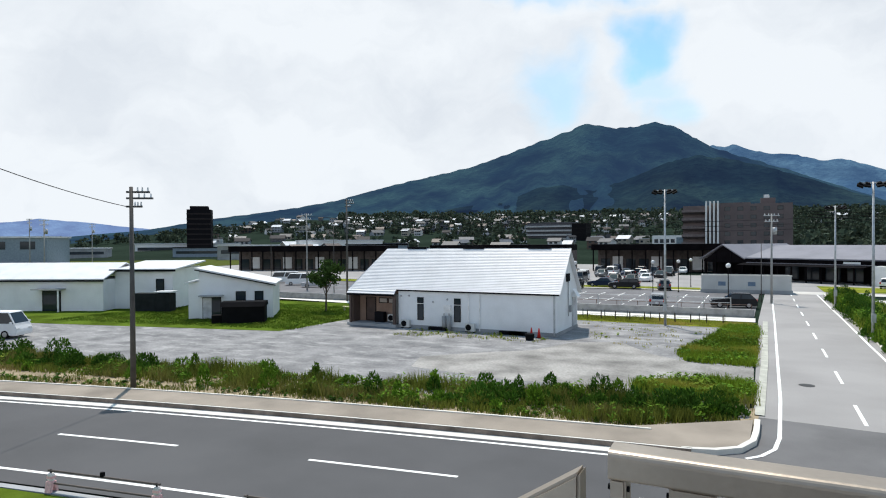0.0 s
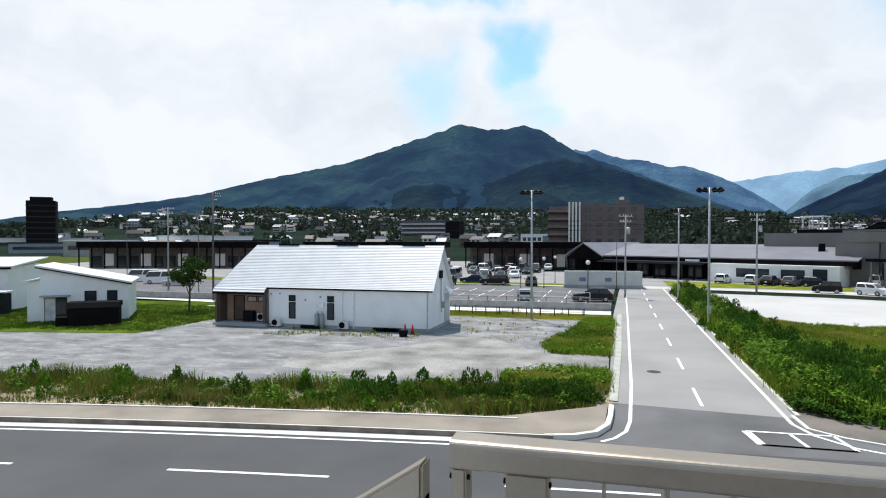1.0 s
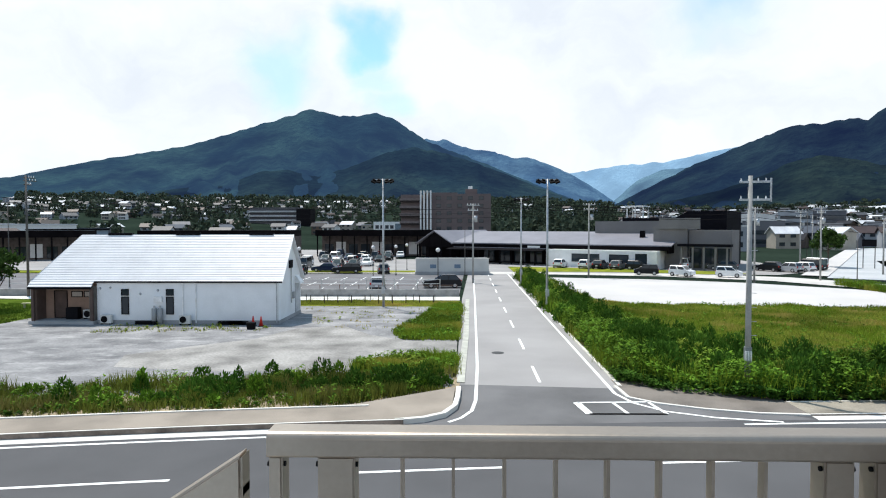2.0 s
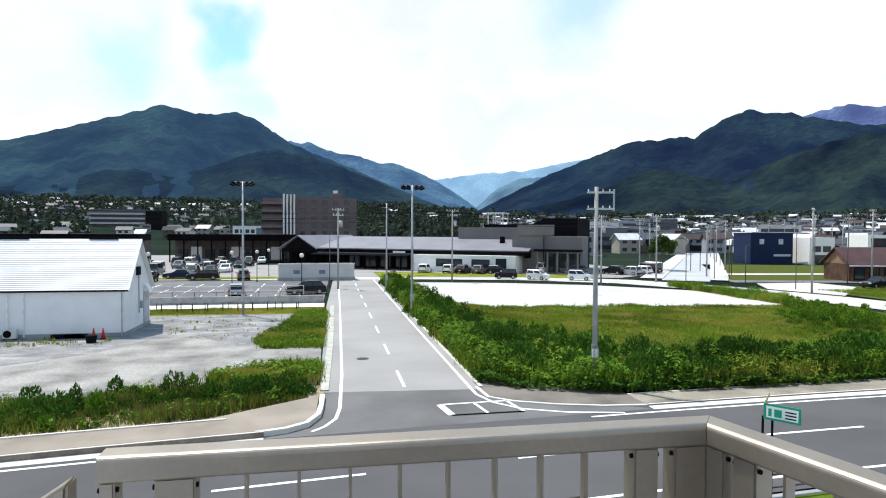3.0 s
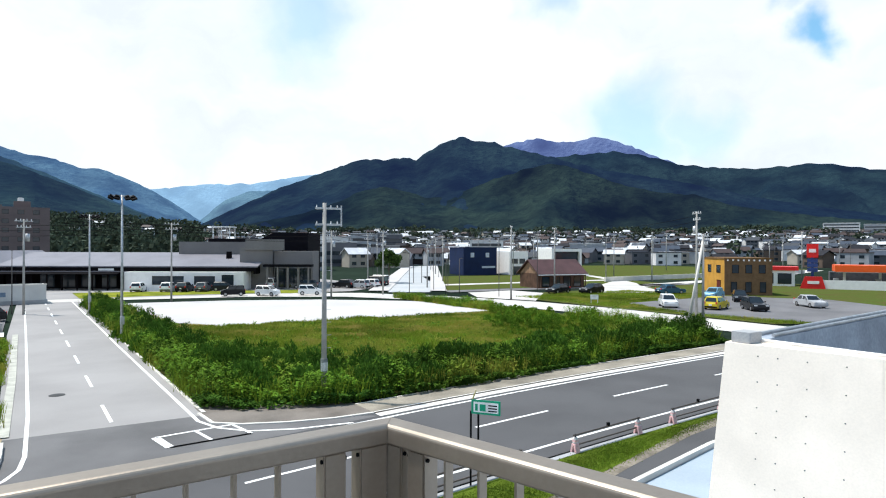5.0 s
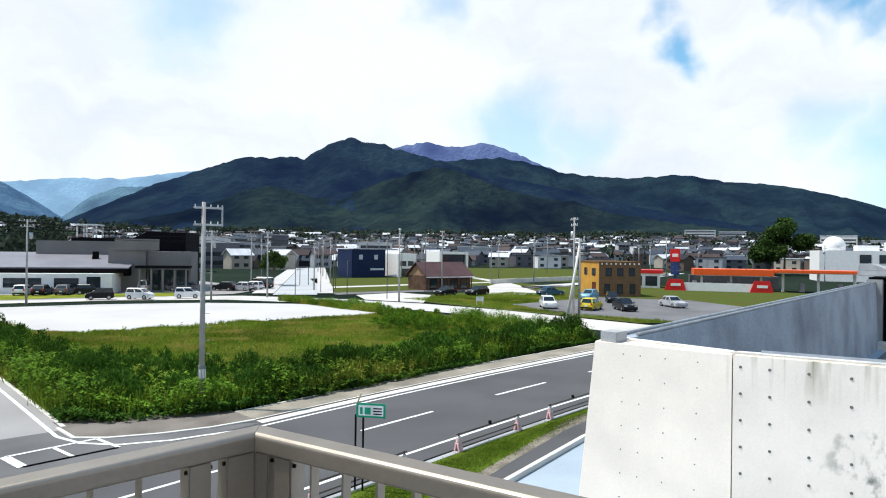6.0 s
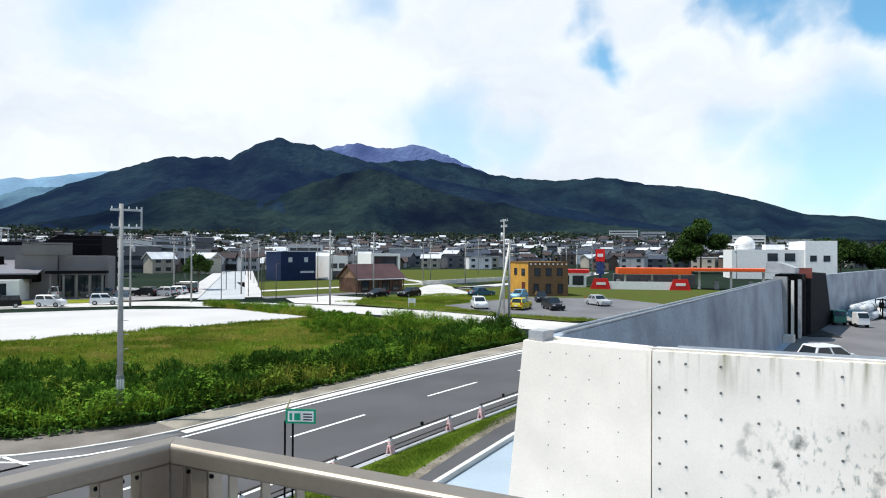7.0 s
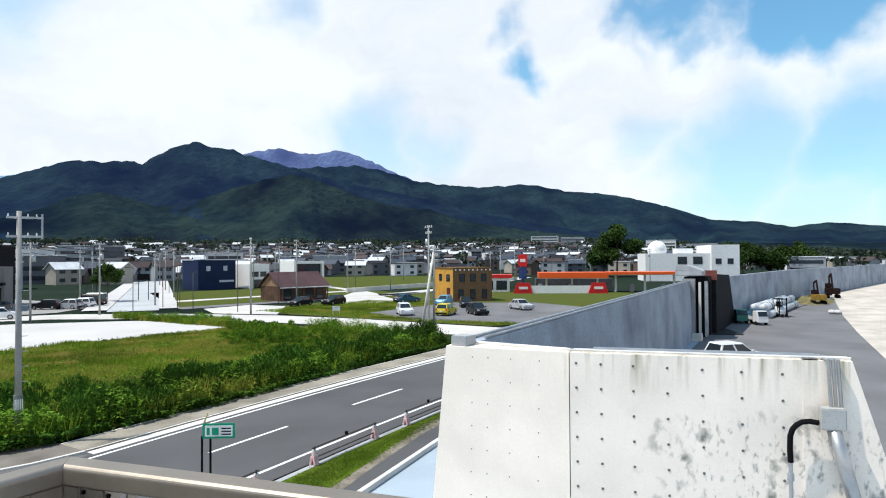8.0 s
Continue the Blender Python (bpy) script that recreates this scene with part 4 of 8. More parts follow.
build_conduits()


# ---- buildings ----
def frame_window(parent, name, x0, z0, x1, z1, y, mat=None, rim=0.05, out=-1, axis="x"):
    """A window or door on a wall: frame proud of the wall, pane set in it. On a wall along x at y, or along y at x."""
    mat = mat or GLASS
    s, g = Shape(), Shape()
    for a, b, c, d in ((x0 - rim, z0 - rim, x1 + rim, z0), (x0 - rim, z1, x1 + rim, z1 + rim), (x0 - rim, z0, x0, z1), (x1, z0, x1 + rim, z1)):
        if axis == "x":
            s.box(a, min(y, y + out * 0.06), b, c, max(y, y + out * 0.06), d)
        else:
            s.box(min(y, y + out * 0.06), a, b, max(y, y + out * 0.06), c, d)
    if axis == "x":
        g.box(x0, min(y, y + out * 0.02), z0, x1, max(y, y + out * 0.02), z1)
    else:
        g.box(min(y, y + out * 0.02), x0, z0, max(y, y + out * 0.02), x1, z1)
    w = part(name, s, DARK, parent)
    part("pane", g, mat, w)
    return w


def gable(w, d, eave, ridge):
    return Shape().prism([(0, 0), (d, 0), (d, eave), (d / 2, ridge), (0, eave)], 0, w, "x")


def gable_roof(w, d, eave, ridge, over=0.3, thick=0.12):
    """Two roof slopes with overhang, ridge along x."""
    s = Shape()
    k = (ridge - eave) / (d / 2)
    lo = eave - over * k
    s.prism([(-over, lo), (d / 2, ridge + 0.02), (d / 2, ridge + 0.02 + thick), (-over, lo + thick)], -over, w + over, "x")
    s.prism([(d / 2, ridge + 0.02), (d + over, lo), (d + over, lo + thick), (d / 2, ridge + 0.02 + thick)], -over, w + over, "x")
    return s


def build_white_house():
    t = thing("white_house", "white-sided single-storey building with a pale lapped roof", "building", (-30.75, 44.5, 0))
    W, D, E, R = 18.05, 6.0, 3.15, 6.35
    # main walls, and the porch bay whose front wall stands back
    wall = Shape().prism([(0, 0.28), (D, 0.28), (D, E), (D / 2, R - 0.1), (0, E)], 4.7, W, "x")
    part("wall", wall, WHITE_WALL, t, "white board siding")
    part("wall", Shape().prism([(0.9, 0.28), (D, 0.28), (D, E), (0.9, E)], 0.15, 4.7, "x"), material("salmon_siding", (0.30, 0.205, 0.158), 0.8, var=0.08), t, "reddish-brown porch wall")
    part("plinth", Shape().box(0.0, -0.04, 0, W + 0.03, D + 0.03, 0.28), CONCRETE_GREY, t)
    part("porch_floor", Shape().box(-0.1, -0.5, 0.0, 4.69, -0.05, 0.25), CONCRETE_GREY, t)
    # lapped roof courses on the seen slope
    k = (R - E) / (D / 2)
    n = 28
    for i in range(n):
        y0, y1 = -0.12 + (D / 2 + 0.12) * i / n, -0.12 + (D / 2 + 0.12) * (i + 1) / n
        z0, z1 = E + y0 * k, E + y1 * k
        part("roof_course", Shape().prism([(y0 - 0.02, z0 + 0.05), (y1, z1 + 0.02), (y1, z1 + 0.08), (y0 - 0.01, z0 + 0.105)], -0.1 + 1.95 * i / n, W + 0.3, "x"), ROOF_WHITE, t)
    for i in range(2):   # the porch eave reaches lower
        y0 = -0.12 - 0.18 * (i + 1)
        z0 = E + y0 * k
        part("roof_course", Shape().prism([(y0 - 0.02, z0 + 0.05), (y0 + 0.18, z0 + 0.18 * k + 0.02), (y0 + 0.18, z0 + 0.18 * k + 0.08), (y0 - 0.02, z0 + 0.13)], -0.12, 4.55, "x"), ROOF_WHITE, t)
    part("roof", Shape().prism([(D / 2, R + 0.02), (D + 0.35, E - 0.35 * k), (D + 0.35, E - 0.35 * k + 0.1), (D / 2, R + 0.12)], 1.85, W + 0.3, "x"), ROOF_WHITE, t)
    hip = Shape()
    for lift in (0.0, 0.08):
        hip.v += [(-0.1, -0.12, E - 0.05 + lift), (-0.1, D + 0.35, E - 0.05 + lift), (1.85, D / 2, R + 0.02 + lift)]
    hip.f = [(0, 1, 2), (5, 4, 3), (0, 3, 4, 1), (1, 4, 5, 2), (2, 5, 3, 0)]
    part("end_roof", hip, ROOF_WHITE, t, "sloping roof end")
    part("end_roof", Shape().face([(1.85, D / 2, R + 0.1), (-0.1, D + 0.35, E - 0.02), (1.85, D + 0.35, E - 0.02)]), ROOF_WHITE, t)
    part("fascia", Shape().box(4.6, -0.17, E - 0.14, W + 0.28, -0.13, E - 0.02), DARK, t)
    part("fascia", Shape().box(-0.11, -0.56, E - 0.58, 4.56, -0.51, E - 0.42), DARK, t)
    part("fascia", Shape().prism([(-0.13, E - 0.14), (D / 2, R + 0.0), (D / 2, R + 0.12), (-0.13, E - 0.02)], W + 0.3, W + 0.34, "x"), material("white_trim", (0.8, 0.8, 0.8), 0.5), t)
    for x in (3.9, 9.2, 14.9):
        part("ridge_vent", Shape().box(x, D / 2 - 0.06, R + 0.06, x + 1.9, D / 2 + 0.3, R + 0.24), DARK, t, "dark ridge vent", bevel=0.03)
    # porch
    for x in (0.1, 4.45):
        part("porch_post", Shape().box(x, -0.45, 0.25, x + 0.18, -0.27, 2.62), material("porch_brown", (0.10, 0.07, 0.06), 0.7), t)
    part("porch_side", Shape().box(0.15, -0.1, 0.28, 0.3, 0.9, 2.6), MATS["porch_brown"], t)
    part("porch_side", Shape().box(4.3, -0.3, 0.28, 4.69, 0.89, 2.75), material("porch_grey", (0.13, 0.12, 0.11), 0.8), t)
    part("bin", Shape().box(2.2, 0.2, 0.28, 3.1, 0.7, 1.15), DARK, t, "dark storage box on the porch", bevel=0.03)
    frame_window(t, "porch_door", 1.0, 0.35, 1.9, 2.3, 0.9, MATS["porch_brown"])
    for x in (2.3, 3.25):
        frame_window(t, "window", x, 1.9, x + 0.75, 2.25, 0.9, material("pale_blind", (0.45, 0.40, 0.36), 0.7))
    # tall windows with a light above
    for x in (6.55, 9.85):
        frame_window(t, "window", x, 0.75, x + 0.46, 1.95, 0.0)
        frame_window(t, "window", x, 2.12, x + 0.46, 2.5, 0.0)
    for x in (11.05, 12.0):
        part("downpipe", Shape().tube((x, -0.07, 0.1), (x, -0.07, E - 0.1), 0.045), material("white_trim", (0.8, 0.8, 0.8)), t)
    part("downpipe", Shape().tube((W - 0.15, -0.07, 0.1), (W - 0.15, -0.07, E - 0.1), 0.04), STEEL, t)
    for x, z in ((5.7, 2.65), (7.9, 2.2), (9.2, 2.45), (4.95, 2.6)):
        part("vent_cap", Shape().tube((x, 0, z), (x, -0.12, z), 0.09, 0.05), STEEL, t)
    # side: duct, hood, panel
    part("side_vent", Shape().box(W, 2.6, 3.9, W + 0.12, 3.4, 4.5), DARK, t)
    part("side_hood", Shape().prism([(W, 2.6), (W + 0.5, 2.6), (W + 0.1, 3.2), (W, 3.2)], 4.2, 5.2, "y"), MATS["white_trim"], t)
    part("meter_box", Shape().box(W, 3.3, 1.5, W + 0.2, 3.8, 2.0), CONCRETE_GREY, t, bevel=0.02)
    part("cable_duct", Shape().tube((W + 0.06, 3.1, 1.2), (W + 0.06, 3.1, 4.5), 0.04), STEEL, t)
    part("side_panel", Shape().box(W, 4.3, 0.3, W + 0.05, 5.6, 2.6), material("grey_door_panel", (0.45, 0.47, 0.50), 0.6), t)


def air_con(x, y, z, turn=0.0, grp="outdoor units of the white house"):
    t = thing("air_conditioner", "white outdoor air-conditioning unit standing by the wall", "air conditioner", (x, y, z), turn, grp)
    part("casing", Shape().box(-0.4, -0.15, 0.08, 0.4, 0.15, 0.68), material("ac_white", (0.62, 0.62, 0.6), 0.5), t, bevel=0.02)
    part("fan_grille", Shape().tube((-0.1, -0.152, 0.38), (-0.1, -0.17, 0.38), 0.24, sides=20), BLACK, t, "dark round fan grille")
    for a in (-0.3, 0.3):
        part("foot", Shape().box(a - 0.06, -0.15, 0, a + 0.06, 0.15, 0.08), BLACK, t)
    return t


def build_shed():
    t = thing("white_shed", "small white building with a single-pitch pale roof", "building", (-46.4, 40.9, 0), 36)
    part("wall", Shape().prism([(1.0, 0), (7.6, 0), (7.6, 3.15), (1.0, 4.55)], 0, 6.5, "y"), WHITE_WALL, t)
    part("annex", Shape().prism([(0, 0), (0.99, 0), (0.99, 3.55), (0, 3.35)], 0.3, 5.5, "y"), WHITE_WALL, t)
    part("roof", Shape().prism([(0.7, 4.66), (7.9, 3.13), (7.9, 3.27), (0.7, 4.80)], -0.35, 6.8, "y"), ROOF_WHITE, t, "pale metal roof")
    part("roof", Shape().prism([(-0.3, 3.33), (0.99, 3.6), (0.99, 3.7), (-0.3, 3.43)], 0.0, 5.8, "y"), ROOF_WHITE, t)
    part("fascia", Shape().prism([(0.7, 4.55), (7.9, 3.02), (7.9, 3.12), (0.7, 4.65)], -0.38, -0.34, "y"), DARK, t)
    frame_window(t, "window", 4.3, 1.75, 5.1, 2.5, 0.0)
    frame_window(t, "window", 6.0, 1.75, 6.7, 2.5, 0.0)
    d = frame_window(t, "door", 1.35, 0.05, 2.9, 2.0, 0.0)
    part("door_leaf", Shape().box(1.35, -0.05, 0.05, 2.1, -0.025, 2.0), material("grey_door", (0.55, 0.57, 0.6), 0.5), d)
    part("door_canopy", Shape().box(1.1, -0.9, 2.15, 3.2, -0.02, 2.25), CONCRETE_GREY, t)
    k = thing("fuel_shelter", "black clad store with a shallow gabled lid by the shed", "store", (-41.9, 41.0, 0), 36)
    part("body", Shape().box(0, -1.6, 0, 3.6, 0.4, 1.5), material("black_cladding", (0.008, 0.008, 0.009), 0.8), k, bevel=0.04)
    part("lid", Shape().prism([(-1.75, 1.5), (0.55, 1.5), (0.2, 1.9), (-1.4, 1.9)], -0.1, 3.7, "x"), MATS["black_cladding"], k)
    part("side_box", Shape().box(-0.9, -1.2, 0, -0.1, -0.2, 0.75), MATS["black_cladding"], k)


def build_long_house():
    t = thing("long_house", "long low white building with a pale metal roof", "building", (-60.8, 42.6, 0), 24)
    part("wall", Shape().prism([(0, 0), (8, 0), (8, 3.3), (0, 3.3)], -24, 0, "x"), WHITE_WALL, t)
    part("roof", Shape().prism([(-0.4, 3.28), (4, 4.9), (4, 5.0), (-0.4, 3.42)], -24.4, 0.3, "x"), ROOF_WHITE, t)
    part("roof", Shape().prism([(4, 4.9), (8.4, 3.28), (8.4, 3.42), (4, 5.0)], -24.4, 0.3, "x"), ROOF_WHITE, t)
    part("fascia", Shape().box(-24.4, -0.45, 3.12, 0.3, -0.4, 3.3), DARK, t)
    part("wing", Shape().prism([(2.2, 0), (9, 0), (9, 4.4), (2.2, 4.2)], 0.0, 6.4, "x"), WHITE_WALL, t)
    part("wing_roof", Shape().prism([(1.8, 4.2), (9.4, 4.9), (9.4, 5.05), (1.8, 4.35)], -0.4, 6.9, "x"), ROOF_WHITE, t)
    part("fascia", Shape().box(-0.4, 1.72, 4.05, 6.9, 1.78, 4.25), DARK, t)
    frame_window(t, "door", -6.5, 0.05, -4.6, 2.1, 0.0)
    part("door_canopy", Shape().box(-7.0, -1.2, 2.3, -4.0, -0.02, 2.42), CONCRETE_GREY, t)
    part("canopy_post", Shape().box(-4.2, -1.15, 0, -4.08, -1.03, 2.3), MATS["white_trim"], t)
    frame_window(t, "window", 4.6, 1.9, 5.4, 3.2, 2.2)
    k = thing("lattice_store", "dark boarded store with a small pale roof beside the wing", "store", (-57.2, 43.2, 0), 24)
    part("body", Shape().box(0, 0, 0, 4.0, 1.4, 1.9), material("slate_boards", (0.02, 0.024, 0.026), 0.7), k)
    part("roof", Shape().box(2.4, -0.1, 2.0, 4.2, 1.5, 2.12), ROOF_WHITE, k)
    part("door", Shape().box(1.6, -0.03, 0.1, 2.4, -0.005, 1.8), MATS["slate_boards"], k)


build_white_house()
for x, y, z in ((-25.2, 44.2, 0.02), (-19.4, 44.1, 0.02), (-27.0, 45.1, 0.28)):
    air_con(x, y, z)
build_shed()
build_long_house()


# ---- market hall, modern hall, hotel, arcade ----
def build_market():
    t = thing("market_hall", "long dark timber market hall with grey roofs and a white-walled end", "market hall", (-8.5, 131, 0), -32.8)
    dark = material("dark_timber", (0.006, 0.005, 0.006), 0.85, var=0.2, scale=0.6)
    roof = material("slate_metal_roof", (0.20, 0.195, 0.22), 0.5, var=0.06, scale=0.3, fine=3)
    L = 51.0
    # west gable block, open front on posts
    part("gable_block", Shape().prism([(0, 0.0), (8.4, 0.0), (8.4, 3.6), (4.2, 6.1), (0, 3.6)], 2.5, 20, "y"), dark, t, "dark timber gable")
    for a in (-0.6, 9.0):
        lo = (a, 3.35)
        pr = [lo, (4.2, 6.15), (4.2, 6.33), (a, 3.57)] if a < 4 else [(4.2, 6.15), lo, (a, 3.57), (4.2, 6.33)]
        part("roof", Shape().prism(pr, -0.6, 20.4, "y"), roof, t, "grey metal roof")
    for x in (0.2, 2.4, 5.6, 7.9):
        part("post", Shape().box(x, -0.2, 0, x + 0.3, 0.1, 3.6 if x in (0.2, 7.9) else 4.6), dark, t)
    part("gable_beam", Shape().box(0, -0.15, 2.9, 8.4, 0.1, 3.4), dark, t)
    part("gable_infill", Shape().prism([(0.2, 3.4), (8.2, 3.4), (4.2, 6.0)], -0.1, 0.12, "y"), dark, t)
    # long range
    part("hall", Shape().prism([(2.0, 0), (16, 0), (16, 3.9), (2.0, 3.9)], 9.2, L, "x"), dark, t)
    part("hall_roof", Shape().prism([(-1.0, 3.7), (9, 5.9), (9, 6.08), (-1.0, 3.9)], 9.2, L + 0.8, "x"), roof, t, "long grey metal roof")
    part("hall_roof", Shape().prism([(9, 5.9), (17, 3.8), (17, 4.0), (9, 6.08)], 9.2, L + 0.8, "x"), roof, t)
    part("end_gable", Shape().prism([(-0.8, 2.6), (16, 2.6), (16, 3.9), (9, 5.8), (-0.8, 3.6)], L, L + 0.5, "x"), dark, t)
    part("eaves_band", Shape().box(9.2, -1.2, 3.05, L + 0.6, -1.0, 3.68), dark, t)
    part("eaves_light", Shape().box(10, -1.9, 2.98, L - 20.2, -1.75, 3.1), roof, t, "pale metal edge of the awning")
    # awning near-black: the deep shade of the front is put into its colour
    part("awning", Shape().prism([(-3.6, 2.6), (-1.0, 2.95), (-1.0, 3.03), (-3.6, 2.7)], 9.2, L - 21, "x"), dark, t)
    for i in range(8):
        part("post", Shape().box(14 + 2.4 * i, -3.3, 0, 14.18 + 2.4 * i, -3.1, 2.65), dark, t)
    for i in range(6):
        frame_window(t, "shop_front", 14.8 + 3.4 * i, 0.2, 17.2 + 3.4 * i, 2.6, 2.0)
    w = part("white_front", Shape().box(L - 20, -3.0, 0, L - 1.0, 1.9, 3.0), material("white_plaster", (0.78, 0.78, 0.77), 0.7, var=0.03), t, "white plastered shop front")
    for x0, x1 in ((L - 15.5, L - 10.6), (L - 8.8, L - 5.6)):
        frame_window(t, "window", x0, 1.0, x1, 2.3, -3.0)
    frame_window(t, "door", L - 4.4, 0.1, L - 2.6, 2.5, -3.0)
    part("roof_vent", Shape().prism([(4.2, 4.7), (5.2, 4.7), (4.9, 6.3), (4.5, 6.3)], L - 6, L - 5.2, "x"), dark, t)
    part("sign_board", Shape().box(26, -1.25, 3.15, 28.5, -1.21, 3.5), MATS["white_plaster"], t)


def build_modern_hall():
    t = thing("concrete_hall", "modern flat-roofed hall of grey concrete and dark panels", "building", (25.2, 118.5, 0), -32.8)
    grey = material("fair_concrete", (0.17, 0.165, 0.165), 0.8, var=0.06, scale=0.3, fine=5)
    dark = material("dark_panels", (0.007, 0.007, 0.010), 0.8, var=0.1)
    part("low_block", Shape().box(0.5, 0, 0, 14.5, 14, 8.0), grey, t)
    part("roof_slab", Shape().box(5, 2, 8.0, 14.4, 13, 8.6), dark, t)
    part("mid_block", Shape().box(13, -6, 0, 18.5, 8, 7.0), grey, t)
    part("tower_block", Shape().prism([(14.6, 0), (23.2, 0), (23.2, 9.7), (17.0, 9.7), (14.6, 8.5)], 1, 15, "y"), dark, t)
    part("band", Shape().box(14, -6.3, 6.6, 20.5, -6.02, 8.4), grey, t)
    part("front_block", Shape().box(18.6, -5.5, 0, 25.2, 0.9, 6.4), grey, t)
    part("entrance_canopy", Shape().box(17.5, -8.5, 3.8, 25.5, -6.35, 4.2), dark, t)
    for i in range(5):
        part("column", Shape().box(18 + 1.7 * i, -8.2, 0, 18.25 + 1.7 * i, -7.95, 3.8), grey, t)
    for i in range(3):
        frame_window(t, "window", 18.9 + 2.1 * i, 0.3, 20.6 + 2.1 * i, 3.4, -5.5)
    # open white steel frame on the roof
    f = part("roof_frame", Shape().box(4.8, 4, 10.7, 8.4, 8, 10.95), MATS["white_plaster"], t, "white steel roof frame")
    for x in (5.0, 6.5, 8.0):
        for y in (4.3, 7.6):
            part("leg", Shape().box(x, y, 8.6, x + 0.22, y + 0.22, 10.7), MATS["white_plaster"], f)


def build_hotel():
    t = thing("hotel_block", "brown tiled hotel with white fins and balconies", "hotel", (-22.5, 236, 0), 0)
    tile = material("brown_tile", (0.155, 0.122, 0.12), 0.7, var=0.07, scale=0.2, fine=2)
    wht = MATS["white_plaster"]
    part("west_wing", Shape().box(0, 0, 0, 8, 14, 19.2), tile, t)
    part("main_block", Shape().box(9, -1, 0, 34, 14, 19.4), tile, t)
    part("stair_core", Shape().box(8.0, -0.4, 0, 9.0, 13, 19.0), tile, t)
    part("penthouse", Shape().box(24.5, 3, 19.4, 29, 8, 21.4), tile, t)
    part("tank", Shape().box(25.5, 4, 21.4, 27.2, 6, 22.6), wht, t, "white roof tank", bevel=0.1)
    for i in range(4):
        part("fin", Shape().box(7.4 + 1.25 * i, -2.4, 6, 7.95 + 1.25 * i, -1.02, 20.6), wht, t, "white vertical fin")
    for f in range(6):
        z = 2.2 + 2.85 * f
        # dark boxes put the shade of the balcony recesses into the colour
        part("balcony", Shape().box(-0.3, -1.4, z, 7.2, -0.01, z + 0.9), material("tile_dark", (0.045, 0.036, 0.036), 0.7), t)
        part("balcony_front", Shape().box(-0.35, -1.5, z + 0.5, 7.25, -1.41, z + 1.35), material("tile_pale", (0.19, 0.155, 0.15), 0.7), t)
        for i in range(5):
            x = 13.5 + 4.0 * i
            frame_window(t, "window", x, z + 0.7, x + 1.7, z + 2.0, -1.0)
    part("roof_rail", Shape().box(9, -1, 19.4, 21.5, -0.8, 19.9), tile, t)


def build_arcades():
    """Low dark shopping arcades on posts behind the car parks."""
    dark = MATS["dark_timber"]
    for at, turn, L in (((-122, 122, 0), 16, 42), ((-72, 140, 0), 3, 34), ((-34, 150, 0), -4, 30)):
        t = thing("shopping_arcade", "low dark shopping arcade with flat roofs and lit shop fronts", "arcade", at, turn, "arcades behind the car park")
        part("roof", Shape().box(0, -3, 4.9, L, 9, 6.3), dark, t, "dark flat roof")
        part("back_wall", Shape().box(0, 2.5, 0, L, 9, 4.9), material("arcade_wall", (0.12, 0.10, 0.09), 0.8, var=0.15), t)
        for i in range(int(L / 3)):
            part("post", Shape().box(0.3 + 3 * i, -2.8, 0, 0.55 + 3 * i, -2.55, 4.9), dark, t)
            if i % 3 != 1:
                frame_window(t, "shop_front", 0.8 + 3 * i, 0.3, 2.9 + 3 * i, 2.8, 2.5)
            else:
                part("shop_board", Shape().box(0.6 + 3 * i, 2.3, 0.4, 3.0 + 3 * i, 2.48, 3.4), MATS["white_plaster"], t)


def build_blocks():
    t = thing("dark_tower", "dark slab-like tower block far off", "tower block", (-300, 262, 0), 40)
    dk = material("tower_dark", (0.012, 0.011, 0.013), 0.7, var=0.1)
    part("shaft", Shape().box(0, 0, 0, 13.5, 10, 27.5), dk, t)
    part("roof_house", Shape().box(1.5, 2, 27.5, 11.5, 9, 29.6), dk, t)
    for f in range(8):
        part("floor_band", Shape().box(-0.1, -0.15, 3.5 + 3.0 * f, 13.6, -0.01, 4.2 + 3.0 * f), MATS["tile_dark"], t)
    t = thing("apartment_block", "long low apartment block with pale balconies", "apartment block", (-150, 440, 6), -2)
    part("wall", Shape().box(0, 0, 0, 34, 12, 15), material("apartment_grey", (0.10, 0.10, 0.11), 0.8), t)
    part("dark_end", Shape().box(34, -1, 0, 44, 12, 14), dk, t)
    for f in range(4):
        part("balcony", Shape().box(-0.5, -1.5, 2.2 + 3.1 * f, 33.5, -0.02, 3.3 + 3.1 * f), material("balcony_pale", (0.5, 0.5, 0.5), 0.7), t)
    t = thing("white_office", "small white office building", "building", (-42, 300, 0), -4)
    part("wall", Shape().box(0, 0, 0, 17, 9, 9.5), MATS["white_plaster"], t)
    for f in range(2):
        for i in range(4):
            frame_window(t, "window", 1 + 2.4 * i, 3.2 + 3 * f, 2.6 + 2.4 * i, 4.8 + 3 * f, 0)
    part("glass_front", Shape().box(10.6, -0.1, 1, 16.5, -0.01, 8.6), material("blue_grey_glass", (0.16, 0.22, 0.26), 0.3), t)


build_market()
build_modern_hall()
build_hotel()
build_arcades()
build_blocks()


